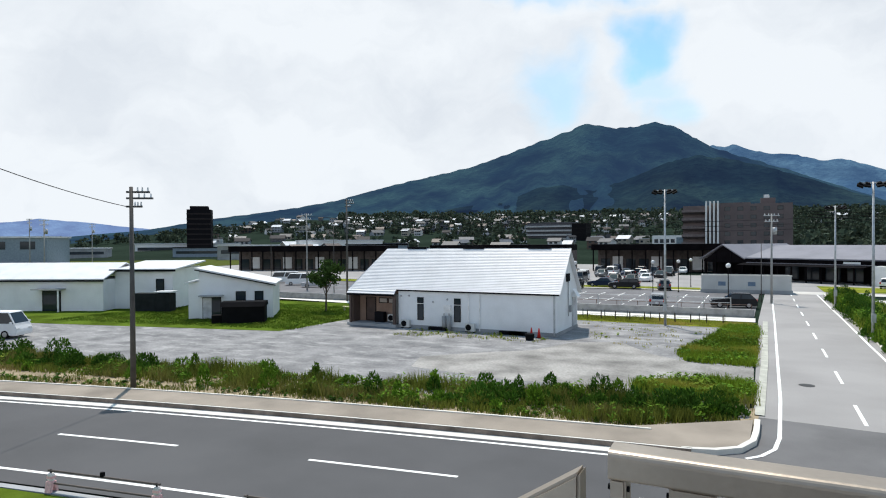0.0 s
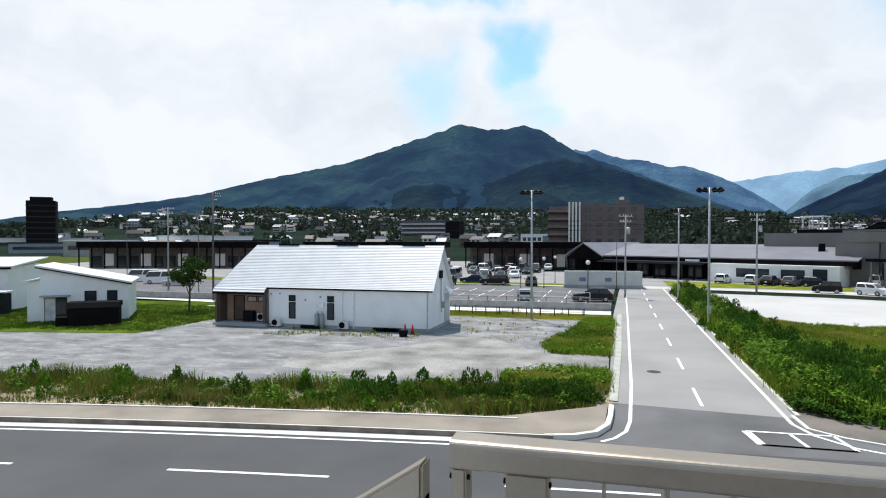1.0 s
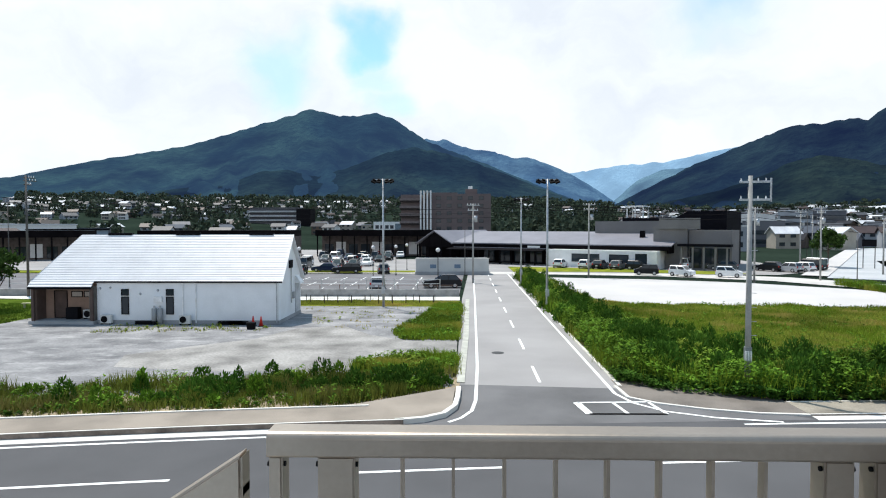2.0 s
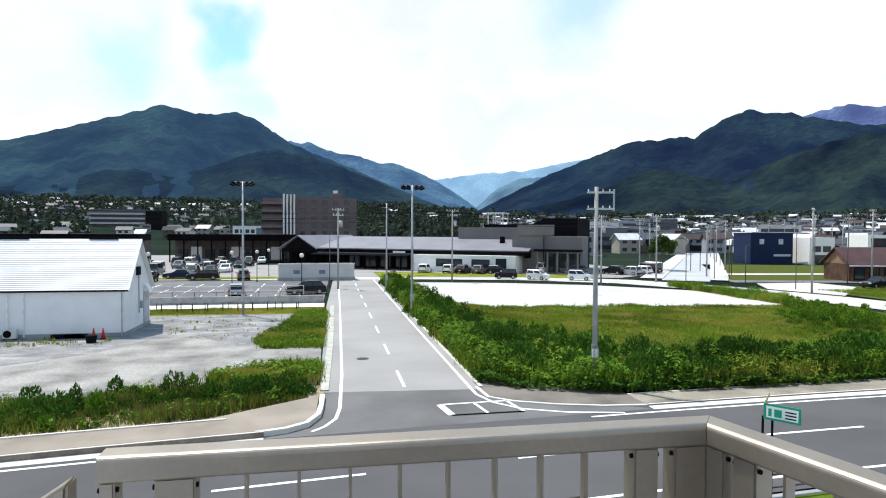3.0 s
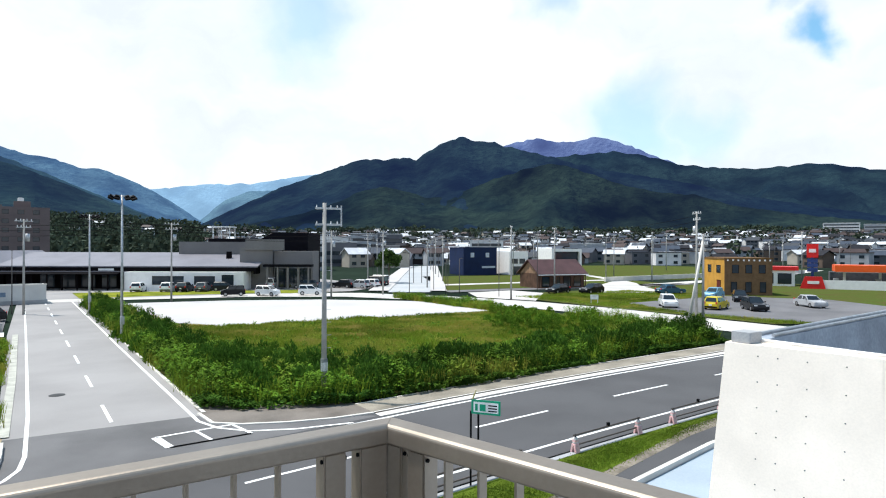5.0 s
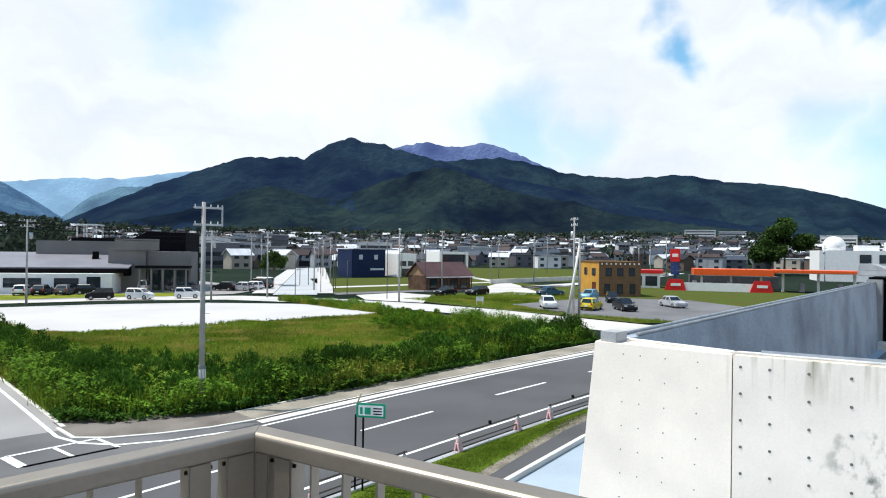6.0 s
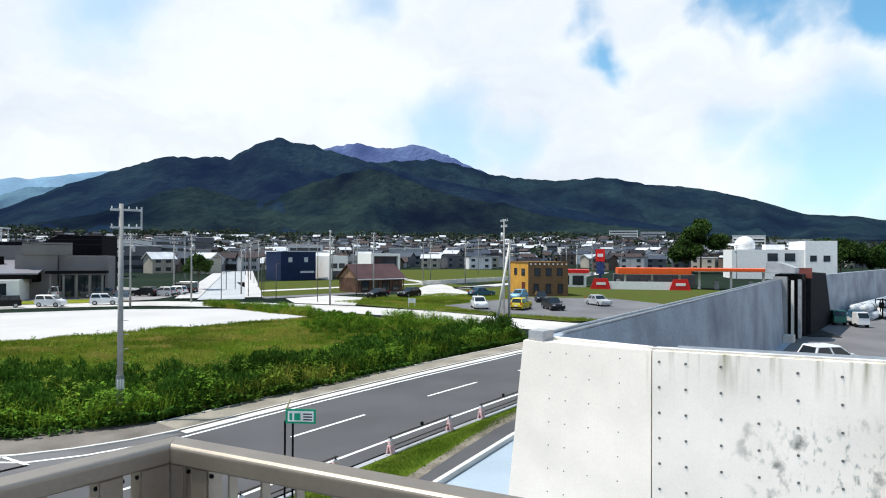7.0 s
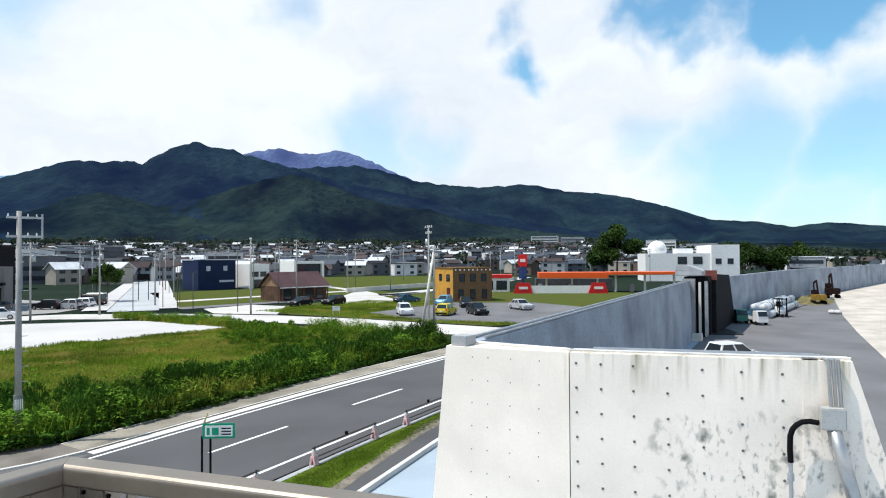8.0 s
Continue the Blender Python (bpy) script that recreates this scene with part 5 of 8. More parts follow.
def build_west():
    """Low sheds and offices beyond the park."""
    pale = material("warehouse_blue", (0.24, 0.30, 0.36), 0.7, var=0.08)
    t = thing("warehouse", "long pale blue warehouse beyond the park", "warehouse", (-262, 112, 0), 32)
    part("wall", Shape().box(0, 0, 0, 44, 16, 9.5), pale, t)
    part("roof", Shape().box(-0.5, -0.5, 9.5, 44.5, 16.5, 10.1), ROOF_WHITE, t)
    for i in range(4):
        frame_window(t, "window", 5 + 10 * i, 5.5, 10 + 10 * i, 8.2, 0)
    for k, (x, y, w, h) in enumerate(((-330, 250, 60, 7), (-250, 210, 30, 5), (-205, 195, 26, 6), (-190, 230, 40, 8), (-150, 215, 24, 6), (-300, 180, 26, 5))):
        t = thing("low_building", "low pale building beyond the park", "building", (x, y, 0), 45, "low buildings beyond the park")
        part("wall", Shape().box(0, 0, 0, w, 12, h), (MATS["white_plaster"], pale, CONCRETE_GREY)[k % 3], t)
        part("roof", Shape().box(-0.4, -0.4, h, w + 0.4, 12.4, h + 0.5), (ROOF_WHITE, DARK, ROOF_WHITE)[k % 3], t)
        part("window_band", Shape().box(1.5, -0.08, h * 0.45, w - 1.5, -0.01, h * 0.72), GLASS, t)


build_west()


# ---- east side of the field ----
def build_east():
    blue = material("blue_cladding", (0.004, 0.016, 0.060), 0.7, var=0.1, scale=0.5)
    t = thing("blue_building", "dark blue clad two-storey building with white emblems", "building", (97.2, 129.0, 0), -12)
    t.scale.x = 0.78
    part("wall", Shape().box(0, 0, 0, 12.4, 9, 7.0), blue, t)
    part("parapet", Shape().box(-0.1, -0.1, 7.0, 12.5, 9.1, 7.25), blue, t)
    for x in (2.6, 8.2):
        part("emblem", Shape().box(x, -0.06, 4.6, x + 1.3, -0.01, 5.8), material("emblem_pale", (0.5, 0.55, 0.6), 0.6), t)
    part("sign_strip", Shape().box(6.8, -0.06, 1.8, 11.8, -0.01, 2.3), MATS["emblem_pale"], t)
    t = thing("white_shop", "small white shop with dark windows", "building", (108.5, 124, 0), -14)
    part("wall", Shape().box(0, 0, 0, 5.5, 8, 6.2), MATS["white_plaster"], t)
    for i in range(2):
        frame_window(t, "window", 0.8 + 2.2 * i, 3.0, 2.4 + 2.2 * i, 4.2, 0)
    frame_window(t, "door", 1.0, 0.1, 4.4, 2.2, 0)
    t = thing("framed_shop", "white-framed building with a black glass front", "building", (113, 113, 0), -16)
    part("frame", Shape().box(0, 0, 6.2, 8.6, 8, 6.9), MATS["white_plaster"], t)
    for x in (0, 8.0):
        part("side_wall", Shape().box(x, 0, 0, x + 0.6, 8, 6.2), MATS["white_plaster"], t)
    part("glass_front", Shape().box(0.62, 0.8, 0, 7.98, 7.9, 6.18), GLASS, t)
    t = thing("brown_house", "brown timber house with a reddish-brown hipped roof", "house", (76.6, 79.6, 0), -12)
    rb = material("red_brown_roof", (0.085, 0.045, 0.045), 0.6, var=0.1, scale=0.5, fine=6)
    part("wall", Shape().box(0, 0, 0, 9.6, 6.4, 2.6), WOOD, t)
    s = Shape()
    s.prism([(-0.7, 2.35), (3.2, 4.9), (3.2, 5.05), (-0.7, 2.5)], -0.4, 10.0, "x")
    s.prism([(3.2, 4.9), (7.1, 2.35), (7.1, 2.5), (3.2, 5.05)], -0.4, 10.0, "x")
    part("roof", s, rb, t, "reddish-brown roof")
    part("gable_end", Shape().prism([(0, 2.6), (6.4, 2.6), (3.2, 4.8)], 0.02, 9.58, "x"), material("gable_tan", (0.26, 0.16, 0.10), 0.8), t)
    part("fascia", Shape().box(-0.4, -0.78, 2.3, 10, -0.71, 2.46), MATS["white_plaster"], t)
    for i in range(4):
        frame_window(t, "window", 0.8 + 2.2 * i, 0.3, 2.2 + 2.2 * i, 2.0, 0)
    for x in (0.1, 3.2, 6.4, 9.4):
        part("post", Shape().box(x, -0.6, 0, x + 0.15, -0.45, 2.3), WOOD, t)
    # ochre block
    t = thing("ochre_building", "ochre two-storey block building with a flat roof", "building", (89.9, 53.05, 0), -39)
    t.scale.x = 0.82
    oc = material("ochre_cladding", (0.52, 0.27, 0.045), 0.8, var=0.08, scale=0.6, fine=8)
    part("wall", Shape().box(0, 0, 0, 8.6, 9.6, 5.5), oc, t)
    part("parapet", Shape().box(-0.12, -0.12, 5.5, 8.72, 9.72, 5.72), material("ochre_dark", (0.16, 0.085, 0.03), 0.8), t)
    # thin brown sheet puts the shade of the front face into its colour
    part("front_shade", Shape().box(0.0, -0.04, 0.0, 8.6, -0.005, 5.5), material("shaded_ochre_brown", (0.17, 0.10, 0.05), 0.8, var=0.1), t, "dark brown front sheet, shade of the ochre wall painted in")
    for i in range(9):
        part("gutter_bracket", Shape().box(0.4 + 0.95 * i, -0.25, 5.2, 0.65 + 0.95 * i, -0.13, 5.45), MATS["white_plaster"], t)
    for i in range(3):
        frame_window(t, "window", 1.4 + 2.4 * i, 3.4, 2.5 + 2.4 * i, 4.6, -0.04)
        frame_window(t, "window", 1.2 + 2.6 * i, 0.5, 2.2 + 2.6 * i, 2.0, -0.04)
    for y0, y1 in ((1.6, 3.2), (5.6, 7.0)):
        frame_window(t, "window", y0, 3.4, y1, 4.5, 0, axis="y")
    frame_window(t, "door", 1.5, 0.1, 3.0, 2.2, 0, material("dark_red_door", (0.12, 0.02, 0.015), 0.6), axis="y")
    # filling station
    org = material("orange_fascia", (0.80, 0.11, 0.015), 0.4, var=0.03, bump=0)
    redp = material("red_fascia", (0.62, 0.02, 0.02), 0.4, var=0.03, bump=0)
    t = thing("filling_station", "filling station with long orange canopies", "filling station", (121, 54, 0), -63)
    for x0, L, z0, z1 in ((3.0, 14.2, 3.0, 4.2), (17.6, 15.5, 3.7, 4.25)):
        c = part("canopy", Shape().box(x0, 0, z0, x0 + L, 7, z1), org, t, "orange canopy fascia", bevel=0.04)
        part("soffit", Shape().box(x0 + 0.2, 0.2, z0 - 0.1, x0 + L - 0.2, 6.8, z0 - 0.005), MATS["white_plaster"], c)
        for k in range(3):
            part("pillar", Shape().box(x0 + 1.5 + k * (L - 3.4) / 2, 3.2, 0, x0 + 1.9 + k * (L - 3.4) / 2, 3.6, z0 - 0.1), MATS["white_plaster"], t)
    part("shop", Shape().box(-9.5, 3, 0, -3.2, 9, 3.0), MATS["white_plaster"], t, "white sales kiosk")
    part("shop_fascia", Shape().box(-9.8, 2.7, 3.0, -2.6, 9.2, 3.7), redp, t, "dark red roof fascia")
    for i in range(2):
        frame_window(t, "window", -9.0 + 3.0 * i, 0.5, -6.8 + 3.0 * i, 2.4, 3)
    # added dark block, stands for the dimness under the canopy
    part("dark_backing", Shape().box(3, 11, 0, 20, 16, 2.6), material("backing_grey", (0.10, 0.10, 0.105), 0.8), t, "dark solid block added behind the canopy")
    part("low_wall", Shape().box(-1, -3.2, 0, 15, -3.0, 1.6), MATS["white_plaster"], t, "white low wall")
    for x in (-2.6, 12.5):
        b = part("sign_block", Shape().prism([(x, 0), (x + 4.0, 0), (x + 3.4, 2.2), (x + 0.8, 2.2)], -3.6, -3.25, "y"), redp, t, "red sign with pale bars")
        part("bar", Shape().box(x + 1.2, -3.66, 0.9, x + 3.0, -3.61, 1.4), MATS["white_plaster"], b)
    for k in range(5):
        part("pump", Shape().box(3 + 6.4 * k, 3.0, 0, 3.8 + 6.4 * k, 3.9, 1.7), CONCRETE_GREY, t)
    t = thing("station_sign", "tall sign post with red panel above blue panels", "sign", (130.6, 58.9, 0), -65)
    part("mast", Shape().box(-0.25, -0.2, 0, 0.25, 0.2, 7.8), material("mast_blue", (0.03, 0.06, 0.2), 0.5), t)
    p = part("panel", Shape().box(-1.0, -0.3, 5.4, 1.0, 0.3, 8.1), redp, t, "red panel")
    part("bar", Shape().box(-0.6, -0.35, 6.4, 0.6, -0.31, 7.1), MATS["white_plaster"], p)
    for k in range(3):
        part("price_panel", Shape().box(-0.9, -0.3, 2.6 + 0.9 * k, 0.9, 0.3, 3.35 + 0.9 * k), MATS["mast_blue"], t)
    # pale buildings by the bay
    t = thing("white_hall", "white flat-roofed hall with a round dome", "building", (195.4, 47.5, 0), -66)
    part("low_wing", Shape().box(0, 0, 0, 19, 14, 8.5), MATS["white_plaster"], t)
    part("tall_wing", Shape().box(19, -1, 0, 27, 16, 11.0), MATS["white_plaster"], t)
    part("dome", Shape().ball((4.2, 4, 9.6), 2.9, 10, 20), MATS["white_plaster"], t, smooth=True)
    part("dome_block", Shape().box(2.2, 2, 8.5, 6.2, 6, 8.9), MATS["white_plaster"], t)
    for x in (9.5, 14.0):
        frame_window(t, "window", x, 5.2, x + 2.6, 7.4, 0)
    part("roof_hut", Shape().box(10, 4, 8.5, 15, 9, 10.0), MATS["white_plaster"], t)
    for i in range(2):
        frame_window(t, "window", 20.2 + 3.4 * i, 5.2, 21.8 + 3.4 * i, 6.8, -1)


build_east()


# ---- plants ----
def leaf_material(name, color, dry=(0.22, 0.20, 0.07), patch=0.12, thr=0.55):
    """Leaves: varied from leaf to leaf, paler dry patches, and light passing through."""
    if name in MATS:
        return MATS[name]
    m = material(name, color, 0.9, var=0.2, scale=patch, fine=3.0, bump=0, island=0.4, spec=0.06, tint=None)
    nt = m.node_tree
    N, L = nt.nodes.new, nt.links.new
    b = nt.nodes["Principled BSDF"]
    col = b.inputs["Base Color"].links[0].from_socket
    tc, nz, mr, mx = N("ShaderNodeTexCoord"), N("ShaderNodeTexNoise"), N("ShaderNodeMapRange"), N("ShaderNodeMix")
    nz.inputs["Scale"].default_value, nz.inputs["Detail"].default_value = 0.22, 5.0
    mr.inputs["From Min"].default_value, mr.inputs["From Max"].default_value = thr, thr + 0.12
    mx.data_type = "RGBA"
    mx.inputs[7].default_value = (*dry, 1)
    L(tc.outputs["Object"], nz.inputs["Vector"])
    L(nz.outputs["Fac"], mr.inputs["Value"])
    L(mr.outputs[0], mx.inputs["Factor"])
    L(col, mx.inputs[6])
    L(mx.outputs[2], b.inputs["Base Color"])
    tr, ms = N("ShaderNodeBsdfTranslucent"), N("ShaderNodeMixShader")
    ms.inputs[0].default_value = 0.19
    L(mx.outputs[2], tr.inputs["Color"])
    L(b.outputs[0], ms.inputs[1])
    L(tr.outputs[0], ms.inputs[2])
    L(ms.outputs[0], nt.nodes["Material Output"].inputs["Surface"])
    return m


WEED = leaf_material("weed_leaves", (0.10, 0.195, 0.018), dry=(0.21, 0.26, 0.035), thr=0.56)
WEED_DARK = leaf_material("weed_leaves_dark", (0.048, 0.112, 0.014), dry=(0.10, 0.18, 0.02), thr=0.58)
GRASS = leaf_material("grass_blades", (0.195, 0.275, 0.026), dry=(0.34, 0.32, 0.055), thr=0.52)
STRAW = leaf_material("dry_grass", (0.31, 0.335, 0.052), dry=(0.46, 0.36, 0.10), thr=0.5)
TREE_LEAF = leaf_material("tree_leaves", (0.045, 0.085, 0.02), dry=(0.06, 0.10, 0.02), thr=0.6)


def mesh_from(name, verts, faces_per, mat):
    """verts: (n, k, 3) array of separate k-sided faces."""
    n, k = verts.shape[0], verts.shape[1]
    me = bpy.data.meshes.new(name)
    me.vertices.add(n * k)
    me.vertices.foreach_set("co", verts.reshape(-1).astype(np.float32))
    me.loops.add(n * k)
    me.loops.foreach_set("vertex_index", np.arange(n * k, dtype=np.int32))
    me.polygons.add(n)
    me.polygons.foreach_set("loop_start", np.arange(0, n * k, k, dtype=np.int32))
    me.materials.append(mat)
    me.update(calc_edges=True)
    me.validate()
    return me


def inside(px, py, poly):
    hit = np.zeros(len(px), bool)
    j = len(poly) - 1
    for i in range(len(poly)):
        xi, yi = poly[i]
        xj, yj = poly[j]
        c = ((yi > py) != (yj > py)) & (px < (xj - xi) * (py - yi) / (yj - yi + 1e-12) + xi)
        hit ^= c
        j = i
    return hit


def scatter(poly, count, rng):
    xs, ys = [p[0] for p in poly], [p[1] for p in poly]
    out = []
    while sum(len(o) for o in out) < count:
        p = np.stack([rng.uniform(min(xs), max(xs), count), rng.uniform(min(ys), max(ys), count)], 1)
        out.append(p[inside(p[:, 0], p[:, 1], poly)])
    return np.concatenate(out)[:count]


def lumps(p, size, seed):
    """Slow variation from plant to plant, 0 to 1."""
    return np.array([0.5 + 0.5 * noise.noise(Vector((x / size, y / size, seed))) for x, y in p])


def blades(pts, h, rng, per=9, spread=0.16, width=0.022, z=0.02):
    """Tufts of narrow bent blades, two quads... each blade is one tapered quad leaning outwards."""
    n = len(pts)
    k = n * per
    base = np.repeat(pts, per, 0) + rng.normal(0, spread, (k, 2))
    hh = np.repeat(h, per) * rng.uniform(0.55, 1.1, k)
    a = rng.uniform(0, 2 * np.pi, k)
    lean = hh * rng.uniform(0.1, 0.5, k)
    t = rng.uniform(0, 2 * np.pi, k)
    wx, wy = np.cos(t) * width, np.sin(t) * width
    v = np.zeros((k, 4, 3))
    v[:, 0, :2] = base - np.stack([wx, wy], 1)
    v[:, 1, :2] = base + np.stack([wx, wy], 1)
    tip = base + np.stack([np.cos(a) * lean, np.sin(a) * lean], 1)
    v[:, 2, :2] = tip + np.stack([wx, wy], 1) * 0.25
    v[:, 3, :2] = tip - np.stack([wx, wy], 1) * 0.25
    v[:, :2, 2] = z
    v[:, 2:, 2] = (z + hh)[:, None]
    return v


def leaves(pts, h, rng, per=16, spread=0.28, size=0.09, z=0.05):
    """Leafy weeds: small tilted leaf quads up each stem, wider in the middle."""
    n = len(pts)
    k = n * per
    u = rng.uniform(0.1, 1.0, k)
    hh = np.repeat(h, per)
    r = spread * np.sqrt(np.repeat(h, per)) * (1.1 - 0.75 * u) * np.sqrt(rng.uniform(0, 1, k))
    a = rng.uniform(0, 2 * np.pi, k)
    c = np.zeros((k, 3))
    c[:, :2] = np.repeat(pts, per, 0) + np.stack([np.cos(a) * r, np.sin(a) * r], 1)
    c[:, 2] = z + u * hh
    d = np.stack([np.cos(a), np.sin(a), rng.uniform(-0.5, 0.7, k)], 1)
    d /= np.linalg.norm(d, axis=1)[:, None]
    s = np.stack([-np.sin(a), np.cos(a), rng.uniform(-0.4, 0.4, k)], 1)
    L = (size * rng.uniform(0.6, 1.4, k))[:, None]
    v = np.stack([c - d * L, c + s * L * 0.45, c + d * L, c - s * L * 0.45], 1)
    return v


def weeds(name, label, poly, n_blade, n_leaf, height, seed, mat_b, mat_l, tall=0.5, leaf_size=0.09):
    rng = np.random.default_rng(seed)
    if n_blade:
        p = scatter(poly, n_blade, rng)
        h = height(p) * (0.25 + lumps(p, 2.2, seed) * 1.5)
        tagged(new(name, mesh_from(name, blades(p, h, rng), 4, mat_b)), label, "weeds", "", "stuff")
    if n_leaf:
        p = scatter(poly, n_leaf, rng)
        keep = lumps(p, 3.0, seed + 5) + rng.uniform(-0.25, 0.25, len(p)) > 0.36
        p = p[keep]
        h = height(p) * (0.2 + lumps(p, 1.9, seed + 9) * 1.75)
        tagged(new(name, mesh_from(name, leaves(p, h, rng, size=leaf_size), 4, mat_l)), label, "weeds", "", "stuff")


def bushes(name, label, poly, count, seed, scale=1.0, mat=None):
    """Rounded clumps of broad-leaved weeds, each a dome of many leaves."""
    rng = np.random.default_rng(seed)
    out = []
    for x, y in scatter(poly, count, rng):
        h, r = scale * (0.45 + 1.35 * rng.uniform(0, 1) ** 1.6), scale * rng.uniform(0.4, 1.0)
        k = int(300 * r * h) + 110
        d = rng.normal(0, 1, (k, 3))
        d /= np.linalg.norm(d, axis=1)[:, None]
        d[:, 2] = np.abs(d[:, 2])
        c = np.array([x, y, 0.05]) + d * np.array([r, r, h]) * (rng.uniform(0.55, 1.0, k) ** 0.5)[:, None]
        t = rng.normal(0, 1, (k, 3)) * 0.55 + d * 0.7 + np.array([0, 0, 0.75])
        t /= np.linalg.norm(t, axis=1)[:, None]
        e = np.cross(t, rng.normal(0, 1, (k, 3)))
        e /= np.linalg.norm(e, axis=1)[:, None]
        L = (0.10 * rng.uniform(0.6, 1.5, k))[:, None]
        out.append(np.stack([c - t * L, c + e * L * 0.34, c + t * L, c - e * L * 0.34], 1))
    tagged(new(name, mesh_from(name, np.concatenate(out), 4, mat or WEED_DARK)), label, "weeds", "", "stuff")


# verge between pavement and gravel
VERGE = [(-90, 9.0), (-60, 14.4), (-45, 18.7), (-33, 21.0), (-26, 22.0), (-18, 22.7), (-10, 23.4), (-4, 24.3), (-0.1, 26.8), (0.1, 29.3), (-4.5, 28.7), (-18, 26.4), (-32, 24.7), (-48, 22.5), (-62, 18.5), (-90, 12)]
FOOT = [(-90, 8.0), (-60, 10.8), (-45, 15.5), (-30, 19.4), (-18, 22.1), (-10, 23.3), (-4, 24.3), (-0.1, 26.9), (-4, 25.4), (-18, 23.3), (-30, 20.7), (-45, 16.8), (-60, 12.4), (-90, 9.2)]
VERGE_BLADE = leaf_material("verge_blades", (0.175, 0.20, 0.036), dry=(0.27, 0.22, 0.08), thr=0.52)
weeds("verge_weeds", "ragged strip of tall green weeds beside the pavement", VERGE, 8500, 1500, lambda p: 0.14 + 0.58 * np.clip(lumps(p, 2.6, 2) * 2.2 - 0.7, 0, 1), 21, VERGE_BLADE, WEED)
weeds("verge_weeds", "low sparse weeds on the sandy foot of the verge", FOOT, 1500, 500, lambda p: 0.13 + 0.2 * np.clip(lumps(p, 1.8, 3) * 2 - 0.8, 0, 1), 22, VERGE_BLADE, WEED_DARK)
bushes("verge_bushes", "taller weed clumps standing in the verge", VERGE, 90, 42, 0.62, WEED)
bushes("verge_bushes", "tall dark weed clumps behind the sandy verge", [(-44, 20.0), (-33, 21.8), (-27.5, 22.8), (-28, 24.2), (-44, 22.8)], 30, 49, 0.95)
bushes("verge_bushes", "dark leafy clumps at the corner of the verge", [(-16, 23.6), (-4, 25.2), (-0.2, 27.2), (-0.1, 29), (-8, 27.5), (-16, 26)], 40, 43, 0.7)
weeds("corner_weeds", "patch of green weeds at the corner of the gravel lot", [(0.1, 29.5), (0.15, 33.0), (-3.2, 33.0), (-5, 31), (-4.5, 29.4)], 900, 400, lambda p: 0.45 + 0 * p[:, 0], 23, GRASS, WEED)
weeds("roadside_weeds", "grass along the side road beyond the gravel", [(0.2, 38.3), (0.5, 56), (-1.6, 56), (-2.6, 48), (-4.0, 41), (-3.2, 38.4)], 2600, 600, lambda p: 0.30 + 0 * p[:, 0], 24, GRASS, WEED)
weeds("gravel_weeds", "thin low weeds growing through the gravel", [(-24, 40.5), (-13, 41.5), (-12.5, 43.8), (-24, 43.8)], 80, 30, lambda p: 0.16 + 0 * p[:, 0], 25, STRAW, GRASS)
weeds("gravel_weeds", "sparse weeds at the gravel's edge", [(-13, 50), (-9, 43), (-3.8, 40.5), (-2, 54), (-13, 56)], 70, 15, lambda p: 0.14 + 0 * p[:, 0], 26, STRAW, GRASS)

# the field
FIELD = [(7.9, 30), (8.4, 28.4), (10.2, 26.9), (12.4, 25.9), (20, 25.9), (32, 26.7), (45.5, 27.0), (49.5, 40), (48.5, 57), (44, 53.4), (15.6, 56.4), (13.0, 61), (11.3, 84), (8.4, 91)]


def field_height(p):
    x, y = p[:, 0], p[:, 1]
    edge = np.minimum(np.minimum(np.abs(y - 26.3), np.abs(x - 8.2) * 0.9), np.abs(x - 49) * 0.8)
    return 0.22 + 0.85 * np.clip(1 - edge / 12.0, 0, 1) ** 1.2


EDGE = [(7.5, 30), (8.2, 28.4), (10.2, 26.6), (12.4, 25.6), (20, 25.5), (32, 26.3), (45.5, 26.7), (48.5, 33), (49, 45), (47, 45), (44, 35), (34, 32.5), (24, 32.5), (16, 34), (12, 44), (10.8, 60), (10.3, 88), (8.0, 88)]
MIDDLE = [(10.5, 40), (13, 33), (22, 31.5), (36, 32), (47, 40), (48, 56), (44, 53.4), (15.6, 56.4), (13.0, 61), (11.3, 84), (10, 80)]
weeds("field_weeds", "dense green weeds round the edge of the field", EDGE, 2600, 9000, field_height, 31, GRASS, WEED, leaf_size=0.10)
weeds("field_weeds", "long green grass inside the field", MIDDLE, 15000, 1600, lambda p: 0.18 + 0.30 * np.clip(lumps(p, 5.0, 6) * 2 - 0.7, 0, 1), 38, GRASS, WEED)
weeds("field_grass", "yellowish short grass in the middle of the field", [(12, 42), (16, 35), (32, 34), (38, 40), (40, 52.6), (16, 55.7), (12.5, 60)], 12500, 0, lambda p: 0.24 + 0 * p[:, 0], 33, STRAW, WEED)
bushes("field_bushes", "bushy dark green weeds at the front of the field", [(8.6, 29.5), (12.4, 26.2), (20, 26.0), (32, 26.8), (45.5, 27.1), (47, 30.5), (30, 29.6), (16, 30.5), (10.8, 40), (9, 40)], 300, 41, 1.1)
weeds("field_creepers", "low dark creepers spilling over the edge of the pavement", [(7.5, 30), (7.4, 28.2), (9.0, 26.6), (12.4, 25.2), (20, 25.05), (32, 25.75), (45.5, 26.0), (45.5, 27.2), (32, 27.3), (20, 26.6), (12.6, 26.9), (9.6, 28.6), (8.4, 31)], 0, 2600, lambda p: 0.16 + 0.35 * lumps(p, 1.6, 8), 47, GRASS, WEED_DARK, leaf_size=0.085)
bushes("field_bushes", "lighter green clumps among the field weeds", EDGE, 230, 44, 0.75, WEED)
